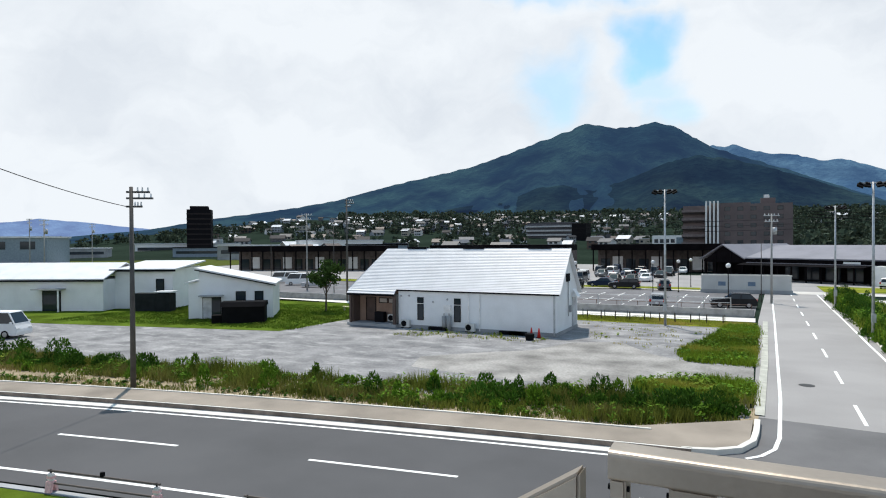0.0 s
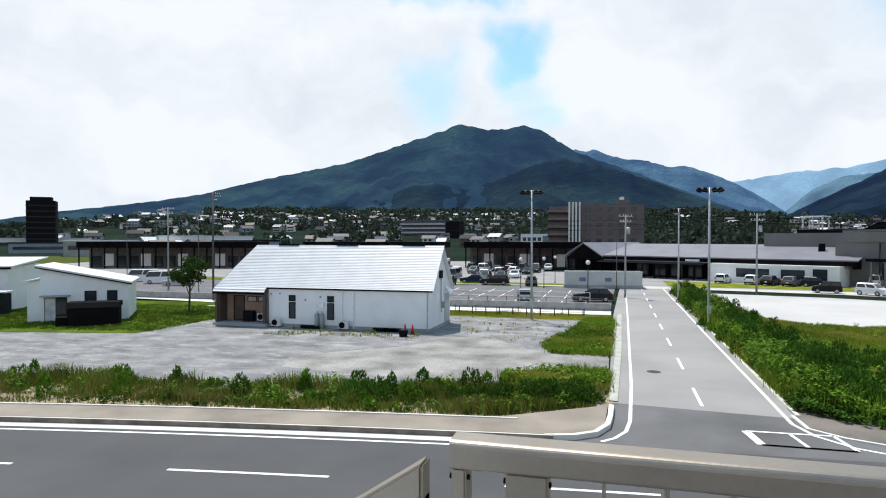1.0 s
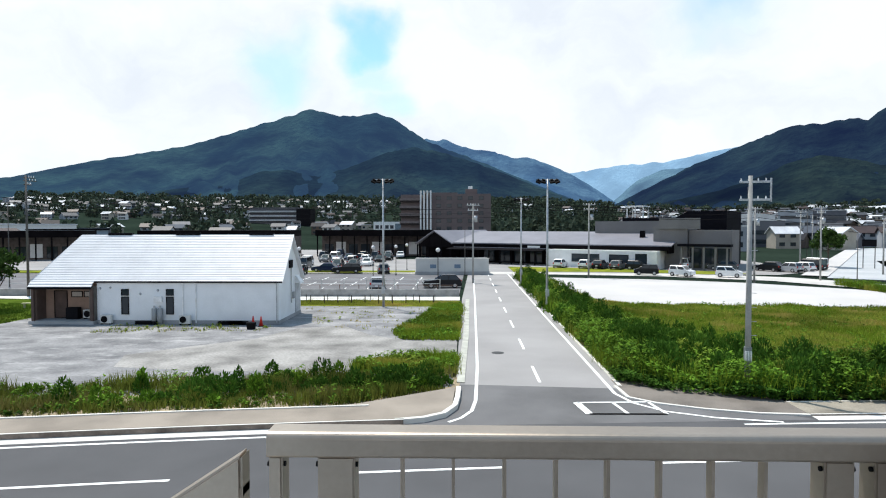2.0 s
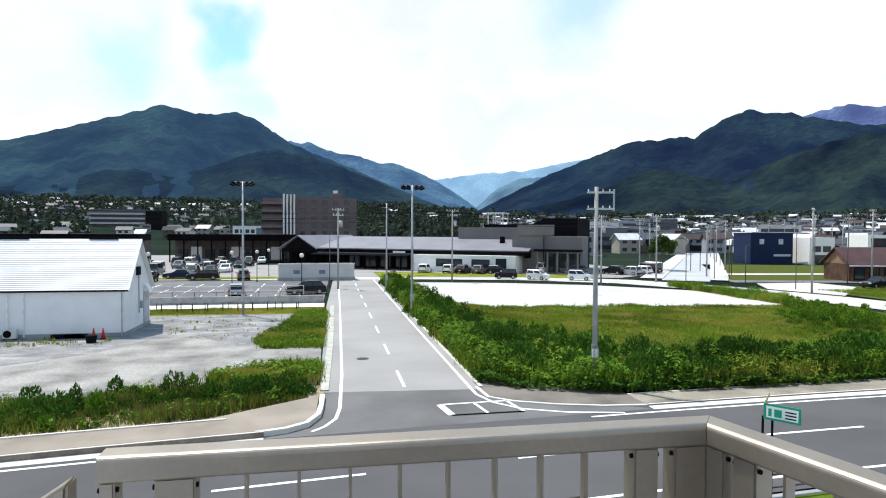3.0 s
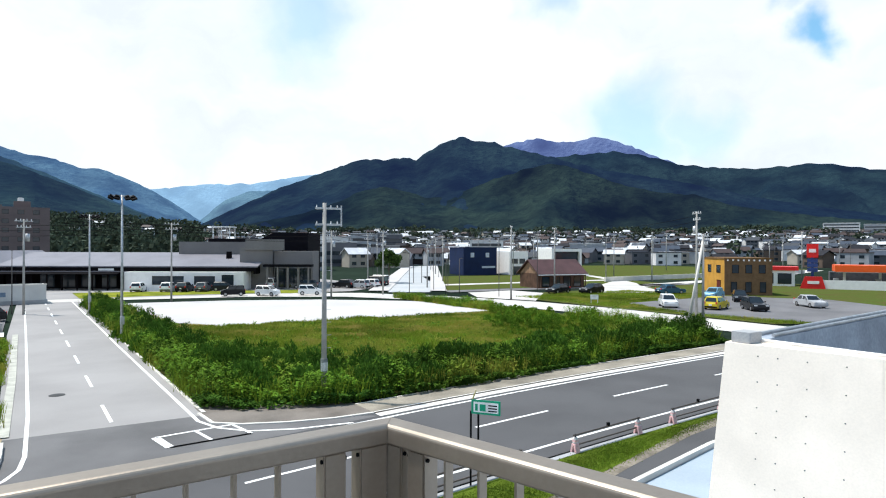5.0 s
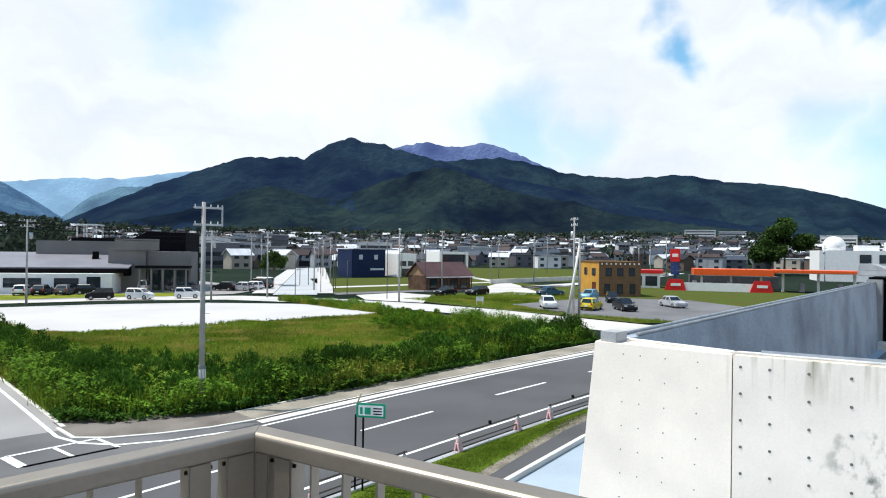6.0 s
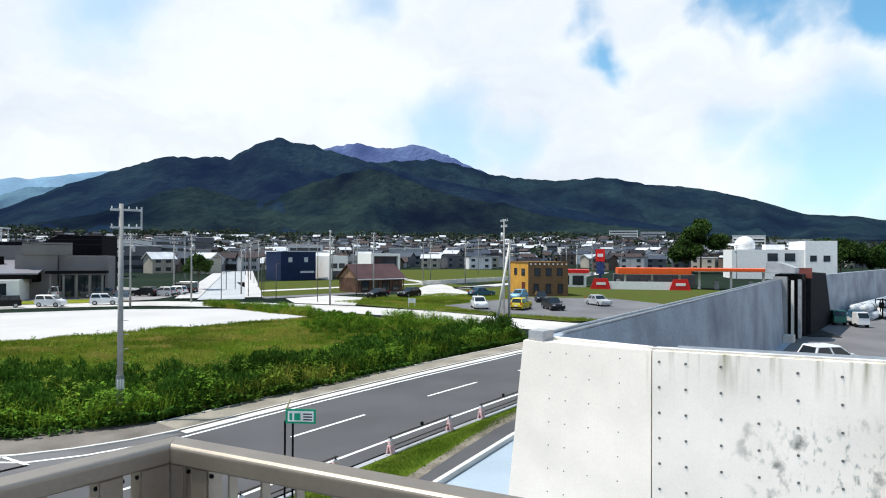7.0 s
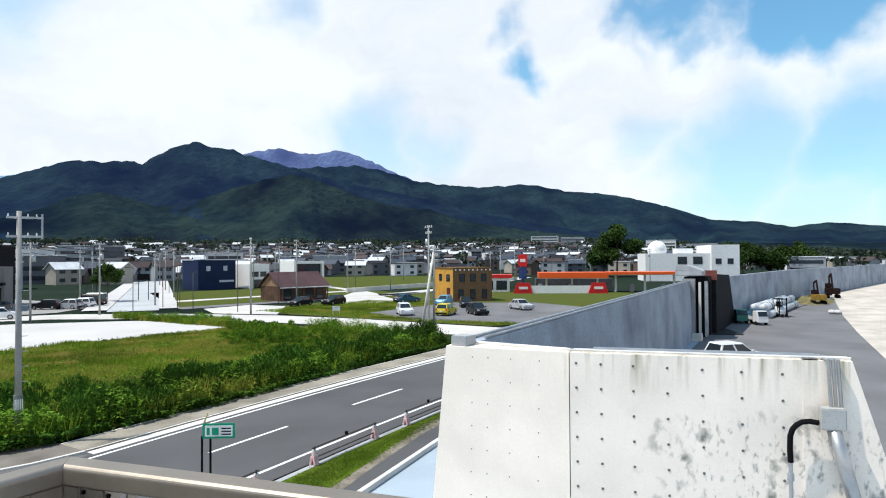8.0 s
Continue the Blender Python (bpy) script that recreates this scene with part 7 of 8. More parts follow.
def cable(name, p, q, sag, r=0.012):
    p, q = Vector(p), Vector(q)
    s, n = Shape(), 17
    side = (q - p).cross(Vector((0, 0, 1))).normalized()
    for i in range(n):
        u = i / (n - 1)
        w = p.lerp(q, u)
        w.z -= sag * 4 * u * (1 - u)
        for k in range(5):
            a = 2 * math.pi * k / 5
            s.v.append(tuple(w + side * (r * math.cos(a)) + Vector((0, 0, r * math.sin(a)))))
    for i in range(n - 1):
        for k in range(5):
            j = (k + 1) % 5
            s.f.append((5 * i + k, 5 * i + j, 5 * i + 5 + j, 5 * i + 5 + k))
    return tagged(part(name, s, BLACK), "thin black overhead cable between poles", "cable")


pole("dark", -22.6, 7.6, 11.6, 20)
cable("cable", (-26.6, 20.35, 8.75), (-22.6, 7.6, 11.25), 0.35, 0.018)
for z, o in ((10.0, 0), (9.4, 0.5), (8.8, -0.4)):
    cable("cable", (17.9, 86, z), (36.8, 78.4, z - 0.7), 0.5, 0.03)
    cable("cable", (17.9, 86, z), (-59.7, 74.5 + o, z + 1), 1.2, 0.025)
    cable("cable", (58.7, 37.5, z + 0.5), (71.6, 70.7, z + 0.2), 0.8, 0.02)
    cable("cable", (71.6, 70.7, z + 0.2), (113.7, 83.7, z + 0.2), 1.0, 0.03)
    cable("cable", (36.8, 78.4, z - 0.6), (61.5, 92, z - 1.2), 0.6, 0.03)
    cable("cable", (10, 150, z + 3), (90, 148, z + 2.4), 1.5, 0.06)


def build_sign():
    t = thing("street_sign", "green framed information sign with white panel on two black posts", "sign", (11.75, 14.35, 0.08), -55)
    grn = material("sign_green", (0.01, 0.30, 0.17), 0.4, var=0.03, bump=0)
    for x in (-0.03, 0.2):
        part("post", Shape().tube((x, 0.03, 0), (x, 0.03, 2.2), 0.03), BLACK, t)
    b = part("board", Shape().box(0.0, -0.03, 2.14, 0.88, 0.0, 2.56), grn, t, "green board", bevel=0.006)
    part("panel", Shape().box(0.07, -0.036, 2.20, 0.82, -0.031, 2.50), MATS["white_trim"], b)
    for k in range(3):
        part("bar", Shape().box(0.52, -0.042, 2.24 + 0.08 * k, 0.78, -0.038, 2.275 + 0.08 * k), DARK, b)
    part("bar", Shape().box(0.12, -0.042, 2.24, 0.2, -0.038, 2.44), grn, b)
    part("patch", Shape().box(0.26, -0.042, 2.24, 0.44, -0.038, 2.44), grn, b)
    part("top_stick", Shape().tube((0.03, 0, 2.56), (0.14, 0, 2.84), 0.03, 0.015), material("weathered_yellow", (0.45, 0.40, 0.2)), t)


def barrier(x):
    """A roadside barrier: two A-shaped plastic stands joined by two steel pipes."""
    y0, y1 = centre(x) - 4.42, centre(x + 3.6) - 4.42
    ang = math.degrees(math.atan2(y1 - y0, 3.6))
    t = thing("pipe_barrier", "roadside barrier of pink and white stands with steel pipes", "barrier", (x, y0, 0.06), ang, "barriers along the road")
    pink = material("pink_plastic", (0.80, 0.50, 0.50), 0.5, var=0.1, scale=6)
    wht = material("stand_white", (0.80, 0.76, 0.74), 0.5)
    for px in (0, 3.6):
        s = part("stand", Shape().prism([(-0.14, 0), (-0.07, 0), (0.0, 0.24), (0.07, 0), (0.14, 0), (0.08, 0.30), (-0.08, 0.30)], px - 0.11, px + 0.11, "x"), pink, t, "pale pink moulded foot", bevel=0.01)
        part("head", Shape().box(px - 0.09, -0.07, 0.30, px + 0.09, 0.07, 0.52), wht, s, "white upper block", bevel=0.03)
        part("patch", Shape().box(px - 0.091, -0.071, 0.37, px + 0.091, 0.071, 0.44), pink, s)
        part("clamp", Shape().tube((px, 0, 0.52), (px, 0, 0.62), 0.025), BLACK, s)
    for z in (0.59, 0.24):
        part("pipe", Shape().tube((-0.1, 0, z), (3.7, 0, z), 0.03), material("barrier_pipe", (0.12, 0.10, 0.09), 0.5, 0.4), t)
    part("warning_light", Shape().box(1.75, -0.04, 0.59, 1.85, 0.04, 0.72), BLACK, t)


build_sign()
for x in (-35.9, -29.8, -23.7, -17.4, -11.1, -5.0, 3.0, 10.3, 16.6, 22.5, 28.6, 34.7):
    barrier(x)


def traffic_cone(x, y, z=0.02):
    t = thing("traffic_cone", "red plastic traffic cone standing on the gravel", "cone", (x, y, z), 0, "cones by the white house")
    part("cone", Shape().tube((0, 0, 0.04), (0, 0, 0.72), 0.14, 0.03, 14), RED, t, smooth=True)
    part("foot", Shape().box(-0.19, -0.19, 0, 0.19, 0.19, 0.04), BLACK, t)


for x, y in ((-14.3, 43.6), (-13.7, 43.5)):
    traffic_cone(x, y)
t = thing("planter", "small dark tub on the gravel", "tub", (-14.0, 42.3, 0.02))
part("tub", Shape().tube((0, 0, 0), (0, 0, 0.45), 0.28, 0.34, 14), BLACK, t)
for x, w in ((-23.0, 1.7), (-17.0, 2.0), (-16.2, 1.5)):
    t = thing("pallet_stack", "dark low stack of boards against the wall", "stack", (x, 43.95, 0.02))
    for k in range(3):
        part("board", Shape().box(0, 0, 0.09 * k, w - 0.1 * k, 0.4, 0.09 * k + 0.07), DARK, t)
t = thing("gas_cylinders", "grey gas cylinders with regulator at the wall", "gas cylinders", (-21.7, 44.2, 0.02))
for k in (0, 0.42):
    part("cylinder", Shape().tube((k, 0, 0), (k, 0, 1.15), 0.18, sides=14), CONCRETE_GREY, t, smooth=True)
    part("cap", Shape().tube((k, 0, 1.15), (k, 0, 1.35), 0.08), STEEL, t)
part("regulator", Shape().box(-0.1, 0.1, 1.6, 0.5, 0.25, 2.0), MATS["white_trim"], t)


def build_fences():
    # thin rail fence in front of the car park, and the block wall enclosure
    t = thing("wire_fence", "low thin wire fence along the car park", "fence", (-40, 57.6, 0))
    for k in range(20):
        part("post", Shape().box(2 * k - 0.03, -0.03, 0, 2 * k + 0.03, 0.03, 0.75), POLE_DARK, t)
    for z in (0.35, 0.7):
        part("wire", Shape().tube((0, 0, z), (38, 0, z), 0.012, sides=5), POLE_DARK, t)
    t = thing("guard_fence", "brown metal pipe fence on the low wall", "fence", (-24, 63.2, 0.05))
    for k in range(13):
        part("post", Shape().box(2 * k - 0.03, -0.03, 0, 2 * k + 0.03, 0.03, 1.1), material("brown_metal", (0.16, 0.10, 0.08), 0.5), t)
    for z in (0.55, 1.05):
        part("rail", Shape().tube((0, 0, z), (24, 0, z), 0.025, sides=6), MATS["brown_metal"], t)
    t = thing("wall_enclosure", "pale panelled enclosure wall beside the side road", "enclosure", (-6.2, 90.8, 0.03), 3)
    blk = material("panel_block", (0.50, 0.51, 0.50), 0.85, var=0.06, scale=0.4)
    part("plinth", Shape().box(-0.1, -0.1, 0, 10.8, 4.1, 0.45), CONCRETE_GREY, t)
    for k in range(6):
        part("panel", Shape().box(1.78 * k + 0.01, 0, 0.45, 1.78 * k + 1.77, 0.15, 2.3), blk, t)
    part("side_panel", Shape().box(10.55, 0.16, 0.45, 10.7, 4.0, 2.3), blk, t)
    part("side_panel", Shape().box(0.0, 0.16, 0.45, 0.15, 4.0, 2.3), blk, t)
    part("back_panel", Shape().box(0.16, 3.85, 0.45, 10.5, 4.0, 2.3), blk, t)
    part("coping", Shape().box(-0.05, -0.06, 2.3, 10.75, 0.2, 2.42), CONCRETE, t)
    for k in (1, 3):
        part("notice", Shape().box(1.78 * k + 0.3, -0.03, 0.95, 1.78 * k + 1.2, -0.005, 1.5), material("notice_blue", (0.14, 0.2, 0.28)), t)
    t = thing("bench", "small pale bench on the lawn", "bench", (-37.5, 52.5, 0.03), 20)
    part("seat", Shape().box(0, 0, 0.4, 1.6, 0.45, 0.46), material("bench_pale", (0.5, 0.48, 0.3)), t)
    for x in (0.15, 1.35):
        part("leg", Shape().box(x, 0.05, 0, x + 0.1, 0.4, 0.4), MATS["bench_pale"], t)
    t = thing("notice_stand", "small white notice stand on the grass", "sign", (62.2, 54.2, 0.03), -50)
    part("board", Shape().box(-0.5, 0, 0.5, 0.5, 0.05, 1.1), MATS["white_trim"], t)
    for x in (-0.45, 0.37):
        part("leg", Shape().box(x, 0, 0, x + 0.08, 0.05, 0.5), MATS["white_trim"], t)
    # direction sign over the street
    t = thing("direction_sign", "dark overhead road sign on two posts seen from behind", "sign", (66.9, 103.6, 0.14), -32)
    part("board", Shape().box(-1.0, 0, 3.6, 1.0, 0.1, 4.7), DARK, t)
    for x in (-0.8, 0.8):
        part("post", Shape().tube((x, 0.1, 0), (x, 0.1, 4.6), 0.07), POLE_DARK, t)


build_fences()


# ---- vehicles ----
TYRE = material("tyre_rubber", (0.015, 0.015, 0.016), 0.8)
RIM = material("alloy_rim", (0.45, 0.45, 0.46), 0.35, 0.8)
CAR_GLASS = glass_dark("car_glass", (0.015, 0.02, 0.025))


def car_paint(name, c):
    return material("car_" + name, c, 0.25, 0.1, var=0.03, scale=1, fine=5, bump=0)


PAINTS = {"white": car_paint("white", (0.75, 0.76, 0.77)), "black": car_paint("black", (0.012, 0.013, 0.016)), "silver": car_paint("silver", (0.42, 0.43, 0.45)),
          "grey": car_paint("grey", (0.12, 0.125, 0.13)), "navy": car_paint("navy", (0.015, 0.025, 0.06)), "teal": car_paint("teal", (0.04, 0.11, 0.17)),
          "yellow": car_paint("yellow", (0.62, 0.50, 0.04)), "red": car_paint("red", (0.35, 0.02, 0.02)), "blue": car_paint("blue", (0.15, 0.35, 0.5)), "green": car_paint("green", (0.02, 0.14, 0.12))}
# length, width, height, belt height, cabin foot (rear, front), cabin top (rear, front), bonnet height
FORMS = {"hatch": (3.9, 1.68, 1.5, 0.92, 0.02, 0.70, 0.10, 0.52, 0.90), "sedan": (4.5, 1.72, 1.42, 0.90, 0.14, 0.68, 0.26, 0.54, 0.86), "wagon": (4.4, 1.72, 1.5, 0.95, 0.02, 0.68, 0.14, 0.52, 0.92),
         "minivan": (4.6, 1.72, 1.85, 1.02, 0.01, 0.86, 0.04, 0.70, 1.0), "kei_hatch": (3.4, 1.48, 1.5, 0.95, 0.02, 0.80, 0.06, 0.60, 0.95), "kei_van": (3.4, 1.48, 1.88, 1.05, 0.01, 0.97, 0.03, 0.84, 1.02), "van": (4.7, 1.7, 1.98, 1.1, 0.01, 0.96, 0.02, 0.84, 1.05)}


def car(form, paint):
    L, W, H, B, rf, ff, rt, ft, bon = FORMS[form]
    t = thing({"kei_van": "small_van", "kei_hatch": "small_hatchback"}.get(form, form), "%s %s parked on the asphalt" % (paint, {"hatch": "hatchback car", "kei_hatch": "small upright hatchback", "sedan": "saloon car", "wagon": "estate car", "minivan": "minivan", "kei_van": "small boxy van", "van": "delivery van"}[form]), "car" if "van" not in form else "van", (0, -700, -30), 0, "parked vehicles")
    p = PAINTS[paint]
    g = 0.2
    h = W / 2
    # body: side outline drawn across, edges rounded
    wr = 0.33
    prof = [(0.0, 0.45), (0.04, g), (L - 0.05, g), (L, 0.48), (L - 0.04, 0.68), (L - 0.14, bon - 0.12), (L * ff, B), (L * rf, B), (0.0, B - 0.12)]
    body = Shape()
    n = len(prof)
    for y in (-h, h):
        body.v += [(x, y, z) for x, z in prof]
    body.f += [tuple(reversed(range(n))), tuple(n + i for i in range(n))]
    for i in range(n):
        body.f.append((i, (i + 1) % n, n + (i + 1) % n, n + i))
    part("body", body, p, t, bevel=0.06)
    # cabin glass, tapered, with roof and pillars in body colour
    cab = Shape()
    hh = h - 0.06
    ht = h - 0.2
    foot = [(L * rf + 0.03, -hh, B - 0.02), (L * ff - 0.02, -hh, B - 0.02), (L * ff - 0.02, hh, B - 0.02), (L * rf + 0.03, hh, B - 0.02)]
    top = [(L * rt, -ht, H - 0.05), (L * ft, -ht, H - 0.05), (L * ft, ht, H - 0.05), (L * rt, ht, H - 0.05)]
    cab.v = foot + top
    cab.f = [(0, 1, 5, 4), (1, 2, 6, 5), (2, 3, 7, 6), (3, 0, 4, 7), (4, 5, 6, 7)]
    part("cabin", cab, p, t)

    def pane(name, a, b, c, d, inset=0.1, lift=0.012):
        """A window laid just proud of a cabin side, inside its rim."""
        q = [Vector(v) for v in (a, b, c, d)]
        mid = sum(q, Vector()) / 4
        nrm = (q[1] - q[0]).cross(q[3] - q[0]).normalized()
        g = []
        for v in q:
            w = mid - v
            g.append(v + w.normalized() * inset * 1.35 + nrm * lift)
        part(name, Shape().face(g), CAR_GLASS, t, "dark window glass")

    pane("windscreen", foot[1], foot[2], top[2], top[1], 0.07)
    pane("rear_window", foot[3], foot[0], top[0], top[3], 0.1)
    mid = lambda a, b, u: tuple(a[i] + (b[i] - a[i]) * u for i in range(3))
    for u0, u1 in ((0.0, 0.5), (0.5, 1.0)):
        pane("side_window", mid(foot[0], foot[1], u0), mid(foot[0], foot[1], u1), mid(top[0], top[1], u1), mid(top[0], top[1], u0), 0.06)
        pane("side_window", mid(foot[2], foot[3], u0), mid(foot[2], foot[3], u1), mid(top[2], top[3], u1), mid(top[2], top[3], u0), 0.06)
    roof = Shape()
    roof.v = [(L * rt - 0.06, -ht - 0.03, H - 0.08), (L * ft + 0.06, -ht - 0.03, H - 0.08), (L * ft + 0.06, ht + 0.03, H - 0.08), (L * rt - 0.06, ht + 0.03, H - 0.08),
              (L * rt + 0.05, -ht + 0.06, H), (L * ft - 0.1, -ht + 0.06, H), (L * ft - 0.1, ht - 0.06, H), (L * rt + 0.05, ht - 0.06, H)]
    roof.f = [(3, 2, 1, 0), (4, 5, 6, 7), (0, 1, 5, 4), (1, 2, 6, 5), (2, 3, 7, 6), (3, 0, 4, 7)]
    part("roof", roof, p, t)
    for x in (L * 0.18, L * 0.80):
        for s in (-1, 1):
            y0, y1 = s * (h - 0.17), s * (h + 0.012)
            w = part("wheel", Shape().tube((x, y0, wr - 0.03), (x, y1, wr - 0.03), wr - 0.03, sides=16), TYRE, t)
            part("rim", Shape().tube((x, y1, wr - 0.03), (x, y1 + s * 0.012, wr - 0.03), 0.19, 0.17, 12), RIM, w)
    for s in (-1, 1):
        part("headlight", Shape().box(L - 0.16, s * (h - 0.25) - 0.17, 0.62, L - 0.0, s * (h - 0.25) + 0.17, 0.76), material("lamp_clear", (0.7, 0.7, 0.7), 0.2), t, bevel=0.02)
        part("tail_light", Shape().box(-0.015, s * (h - 0.17) - 0.1, 0.7, 0.06, s * (h - 0.17) + 0.1, 0.95), RED, t)
        part("mirror", Shape().box(L * ff - 0.25, s * (h + 0.1) - 0.08, B, L * ff - 0.12, s * (h + 0.1) + 0.06, B + 0.14), p, t)
    part("plate", Shape().box(-0.012, -0.18, 0.5, 0.005, 0.18, 0.66), MATS["white_trim"], t)
    part("bumper", Shape().box(-0.03, -h + 0.1, 0.26, 0.05, h - 0.1, 0.44), BLACK, t)
    return t


FLEET = {}


def park(form, paint, x, y, turn, z=0.03):
    """turn: the way its nose points, degrees from +x."""
    L = FORMS[form][0]
    m = pose(x, y, z, 0, 0, turn) @ Matrix.Translation((-L / 2, 0, 0))
    if (form, paint) not in FLEET:
        FLEET[form, paint] = car(form, paint)
        FLEET[form, paint].matrix_basis = m
        return FLEET[form, paint]
    return copy_thing(FLEET[form, paint], m)


# car park beside the side road
park("hatch", "silver", -8.9, 69.2, 95)
park("wagon", "black", -1.8, 71.6, 188)
park("sedan", "navy", -20.7, 97.0, 170)
park("wagon", "black", -17.0, 94.6, 185)
park("hatch", "grey", -11.3, 93.5, 100)
park("hatch", "black", -23.5, 92, 95)
park("van", "white", -74, 86, 210)
park("van", "white", -67.7, 82.5, 215)
park("sedan", "silver", -62, 79.5, 215)
park("hatch", "white", -80, 80, 150)
park("van", "white", -51.2, 27.2, 22)
rng = random.Random(4)
row_paints = ["white", "silver", "black", "white", "grey", "navy", "white", "black", "red", "silver"]
row_forms = ["hatch", "kei_van", "wagon", "minivan", "sedan", "hatch"]
for y, x0, x1 in ((106, -62, -16), (112, -66, -16), (124, -68, -14), (131, -70, -14), (142, -30, -12)):
    x = x0
    while x < x1:
        if rng.random() < 0.74:
            park(rng.choice(row_forms), rng.choice(row_paints), x, y, rng.choice((88, 92, 268, 272)))
        x += 2.75
# in front of the market
for form, paint, x, y, a in (("hatch", "white", 17.4, 107.4, 66), ("hatch", "white", 21.4, 105.4, 62), ("wagon", "black", 23.6, 104.4, 60), ("wagon", "grey", 26.2, 103.2, 60), ("hatch", "black", 29.1, 101.5, -33),
                             ("kei_hatch", "black", 27.2, 91.0, 165), ("kei_van", "white", 37.4, 103.6, 60), ("kei_hatch", "white", 31.5, 88.6, -50), ("sedan", "silver", 40.6, 103.4, -30), ("wagon", "grey", 42.5, 101.5, 150),
                             ("kei_hatch", "white", 37.3, 86.8, -28), ("hatch", "white", 53, 98, 120), ("minivan", "black", 55.5, 100, 120), ("hatch", "silver", 50.5, 97, 120), ("kei_van", "white", 58, 103, 120), ("wagon", "black", 48.5, 99, 120)):
    park(form, paint, x, y, a)
# across the field
for form, paint, x, y, a in (("hatch", "white", 66.0, 46.0, 225), ("hatch", "blue", 83.0, 50.6, 190), ("hatch", "yellow", 68.4, 41.2, 12), ("wagon", "black", 70.8, 38.0, 228), ("sedan", "silver", 80.6, 36.4, 235),
                             ("hatch", "black", 80.8, 45.4, 215), ("sedan", "teal", 85.0, 59.0, -18), ("wagon", "black", 75.6, 66.6, 185), ("sedan", "black", 71.2, 69.5, 190), ("hatch", "silver", 95, 96, 0), ("hatch", "white", 112, 106, 20), ("wagon", "white", 101, 101, 10)):
    park(form, paint, x, y, a, 0.05)
park("hatch", "white", 46.2, 5.0, -40, 0.04)


# ---- quay side ----
def cart(x, y, turn, paint):
    t = thing("small_truck", "small light truck parked by the sea wall", "truck", (x, y, 0.04), turn, "trucks on the quay")
    t.scale = (0.82, 0.82, 0.82)
    part("cab", Shape().prism([(0, 0.35), (1.3, 0.35), (1.25, 1.1), (0.95, 1.8), (0, 1.8)], -0.7, 0.7, "y"), PAINTS[paint], t, bevel=0.05)
    part("windscreen", Shape().prism([(1.262, 1.12), (1.0, 1.7), (1.02, 1.72), (1.282, 1.14)], -0.6, 0.6, "y"), CAR_GLASS, t)
    part("bed", Shape().box(-2.1, -0.7, 0.6, -0.05, 0.7, 0.7), CONCRETE_GREY, t)
    for a, b, c, d in ((-2.1, -0.7, -2.05, 0.7), (-2.1, -0.7, -0.05, -0.65), (-2.1, 0.65, -0.05, 0.7)):
        part("bed_side", Shape().box(a, b, 0.7, c, d, 1.05), PAINTS[paint], t)
    for px in (-1.6, 0.75):
        for s in (-1, 1):
            part("wheel", Shape().tube((px, s * 0.5, 0.26), (px, s * 0.72, 0.26), 0.26, sides=14), TYRE, t)


for x, y, a, c in ((75.2, 8.0, 205, "green"), (74.2, 6.1, 215, "white"), (76.6, 6.6, 196, "teal")):
    cart(x, y, a, c)


def forklift(x, y, turn):
    """Counterbalance truck: body, overhead guard, mast and forks."""
    t = thing("forklift", "white and black forklift standing on the quay", "forklift", (x, y, 0.04), turn)
    part("body", Shape().prism([(-1.1, 0.3), (0.9, 0.3), (0.9, 0.75), (0.1, 0.75), (-0.2, 1.15), (-1.1, 1.15)], -0.55, 0.55, "y"), PAINTS["white"], t, bevel=0.06)
    part("seat", Shape().box(-0.55, -0.25, 1.15, 0.0, 0.25, 1.3).box(-0.65, -0.25, 1.15, -0.5, 0.25, 1.75), BLACK, t)
    guard = part("overhead_guard", Shape().box(-0.95, -0.55, 2.05, 0.75, 0.55, 2.13), BLACK, t)
    for px, py in ((-0.9, -0.5), (-0.9, 0.5), (0.7, -0.5), (0.7, 0.5)):
        part("post", Shape().tube((px, py, 0.75), (px, py, 2.08), 0.05), BLACK, guard)
    for s in (-1, 1):
        part("mast_rail", Shape().box(1.0, s * 0.4 - 0.06, 0.1, 1.14, s * 0.4 + 0.06, 2.3), BLACK, t)
        part("fork", Shape().box(1.14, s * 0.3 - 0.06, 0.08, 2.2, s * 0.3 + 0.06, 0.14), BLACK, t)
        for px in (-0.75, 0.65):
            part("wheel", Shape().tube((px, s * 0.4, 0.28), (px, s * 0.6, 0.28), 0.28, sides=14), TYRE, t)


forklift(85.5, 4.7, 200)
wrap = material("silver_wrap", (0.56, 0.60, 0.64), 0.35, 0.0, var=0.2, scale=1.2)
for k, (off, lift) in enumerate(((0, 0.46), (-0.95, 0.46), (-1.9, 0.46), (-0.48, 1.26), (-1.43, 1.26))):
    t = thing("wrapped_roll", "long roll wrapped in silvery sheeting, stacked along the wall", "roll", (81 + 0.6 * (k % 3), 7.6 + off, lift - 0.42), -5.4, "wrapped rolls on the quay")
    part("roll", Shape().tube((0, 0, 0.45), (20.5, 0, 0.45), 0.45, sides=12), wrap, t, smooth=True)
    for j in range(3):
        part("strap", Shape().tube((3 + 7 * j, 0, 0.45), (3.3 + 7 * j, 0, 0.45), 0.462, sides=12), BLACK, t)


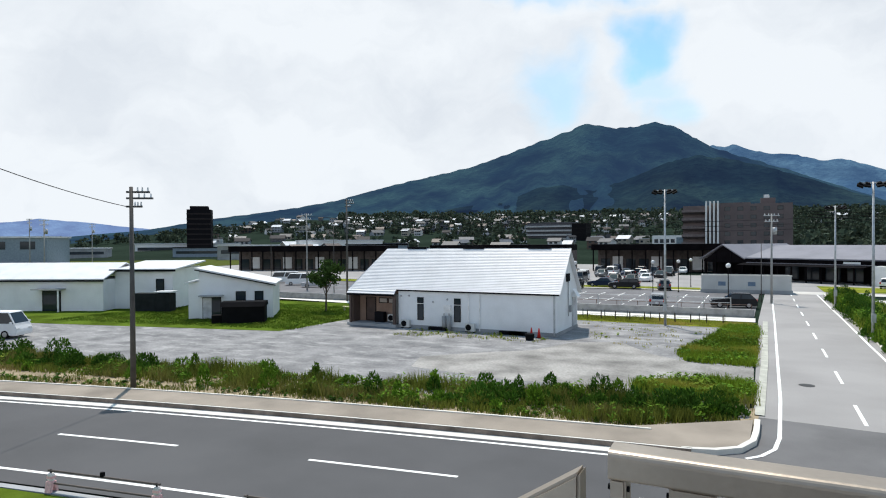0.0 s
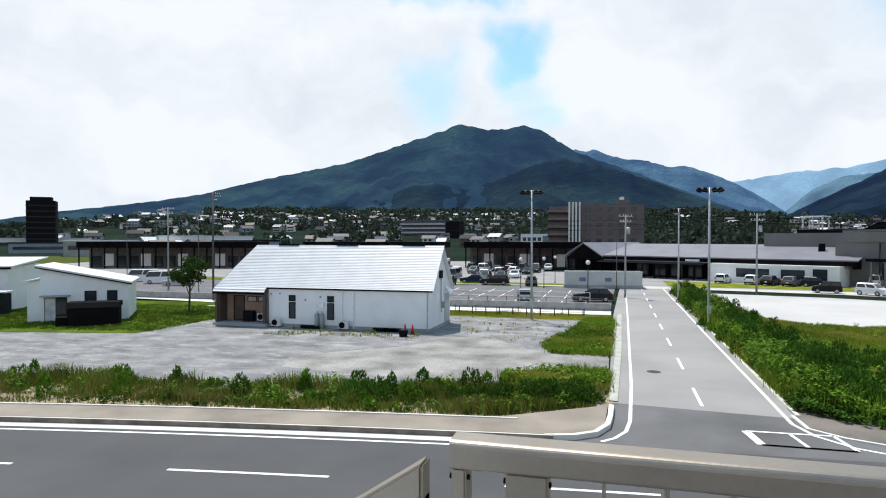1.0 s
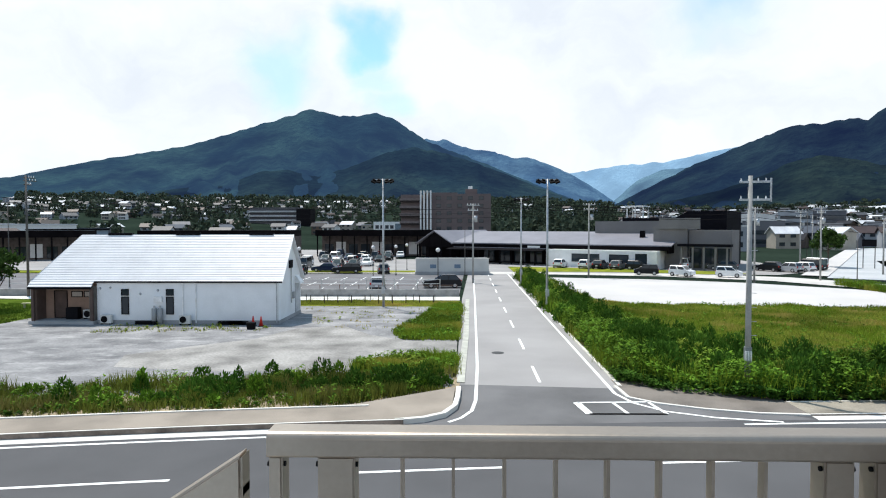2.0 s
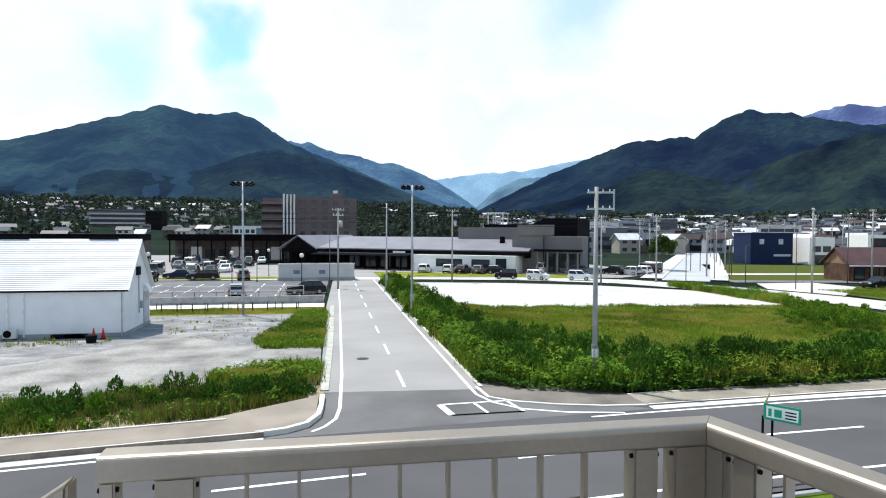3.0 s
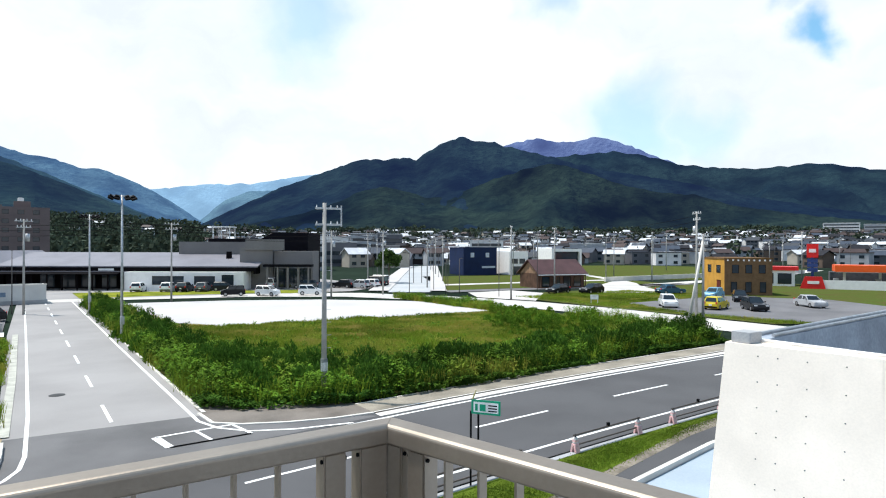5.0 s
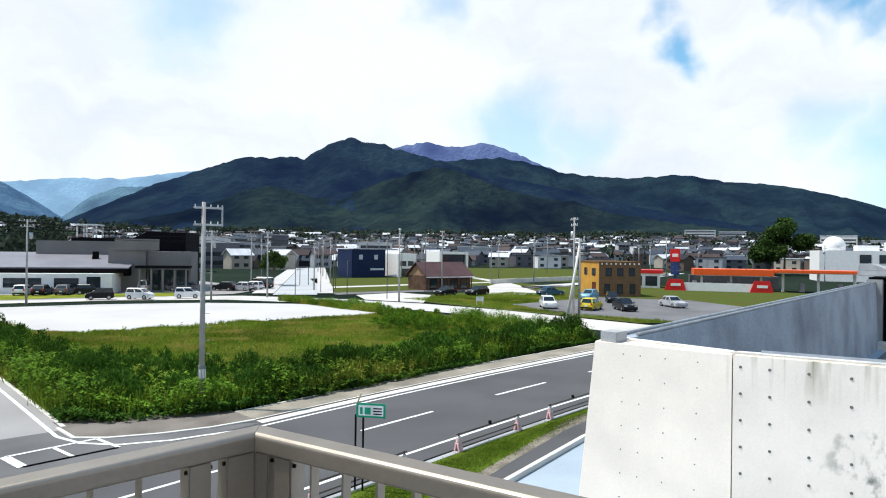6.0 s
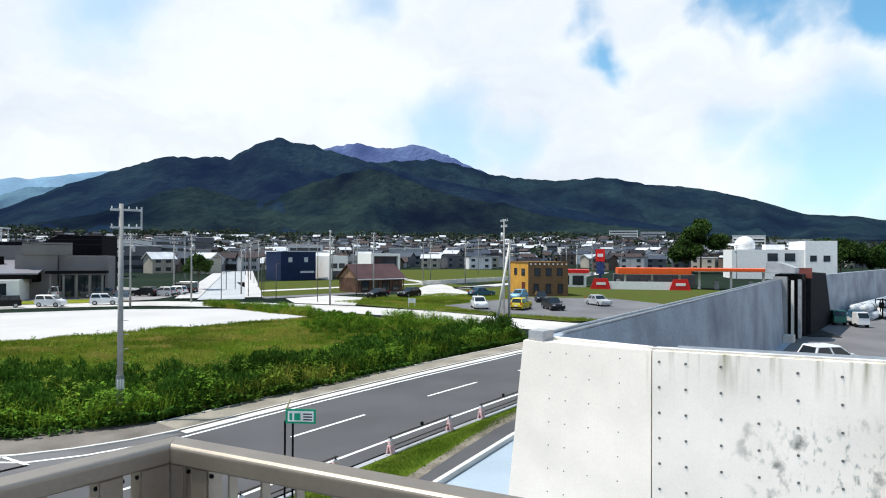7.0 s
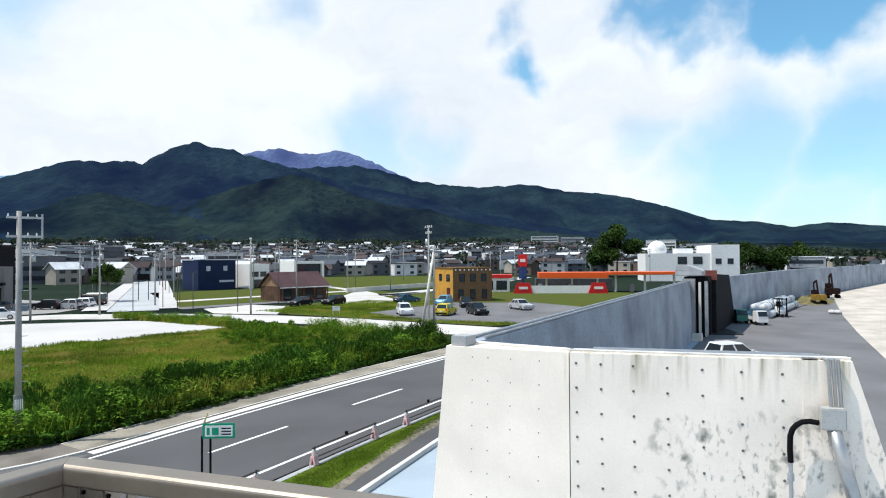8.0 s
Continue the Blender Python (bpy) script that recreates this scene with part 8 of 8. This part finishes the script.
def digger(x, y, turn, paint, size):
    t = thing("excavator", "weathered excavator with folded boom on the quay", "excavator", (x, y, 0.04), turn, "excavators on the quay")
    t.scale = (size, size, size)
    rust = material("rusty_steel", (0.026, 0.016, 0.014), 0.8, 0.2, var=0.2)
    yel = material("machine_yellow", (0.30, 0.18, 0.03), 0.6, var=0.15)
    for s in (-1, 1):
        part("track", Shape().box(-1.5, s * 0.9 - 0.25, 0, 1.5, s * 0.9 + 0.25, 0.7), BLACK, t, bevel=0.15)
    part("house", Shape().box(-1.5, -1.1, 0.8, 0.9, 1.1, 1.9), yel if paint else rust, t, bevel=0.1)
    part("cab", Shape().box(-0.1, 0.1, 1.9, 1.0, 1.0, 2.8), rust, t, bevel=0.08)
    part("boom", Shape().pipe([(0.8, -0.3, 1.5), (2.0, -0.3, 4.6), (3.6, -0.3, 4.0)], 0.2, 6), rust, t)
    part("stick", Shape().pipe([(3.6, -0.3, 4.1), (3.4, -0.3, 1.2)], 0.15, 6), rust, t)
    part("bucket", Shape().prism([(3.0, 0.3), (3.8, 0.3), (3.9, 1.1), (3.2, 1.2)], -0.7, 0.1, "y"), rust, t)


digger(110.5, 1.1, 18, True, 0.76)
digger(127.5, -0.7, 12, False, 0.9)


def soil_heap(x, y, rx, ry, h):
    """A low mound with a ragged foot."""
    s = Shape()
    for j in range(9):
        u = j / 8
        for i in range(28):
            a = 2 * math.pi * i / 28
            w = 1 + 0.25 * noise.noise(Vector((math.cos(a) * 2, math.sin(a) * 2, 3)))
            s.v.append((rx * w * (1 - u) * math.cos(a), ry * w * (1 - u) * math.sin(a), h * math.sin(u * math.pi / 2) ** 1.5 * (1 + 0.3 * noise.noise(Vector((i * 0.7, j, 1))))))
    for j in range(8):
        for i in range(28):
            s.f.append((28 * j + i, 28 * j + (i + 1) % 28, 28 * j + 28 + (i + 1) % 28, 28 * j + 28 + i))
    o = part("soil_heap", s, material("heap_soil", (0.17, 0.15, 0.065), 0.95, var=0.3, scale=0.8, fine=8))
    o.location = (x, y, 0.02)
    tagged(o, "low yellowish soil heap with thin grass on the quay", "soil heap")


soil_heap(117, 2.2, 9.5, 3.2, 0.9)

t = thing("steel_plate", "thin dark slabs lying flat on the quay", "plate", (63.5, 6.3, 0.04), 25)
for k in range(2):
    part("plate", Shape().box(3.1 * k, 0, 0, 3.1 * k + 3.0, 2.6, 0.06), material("slab_grey", (0.035, 0.036, 0.04), 0.7, 0.2), t)
t = thing("sandbags", "heap of pale sandbags at the sand's edge", "sandbags", (92, -1.2, 0.07))
for k in range(6):
    part("bag", Shape().ball((0.7 * (k % 3), 0.6 * (k // 3), 0.2), 0.45, 6, 8, 0.5), SAND, t, smooth=True)
# bay lines of the car park
for j, y in enumerate((66.5, 74.0, 81.5)):
    for k in range(17):
        x = -44 + 2.6 * k
        structure("bay_line", Shape().box(x - 0.06, y, 0.03, x + 0.06, y + 4.8, 0.036), PAINT, "white painted parking bay line", "road marking")["group"] = "bay lines of the car park"
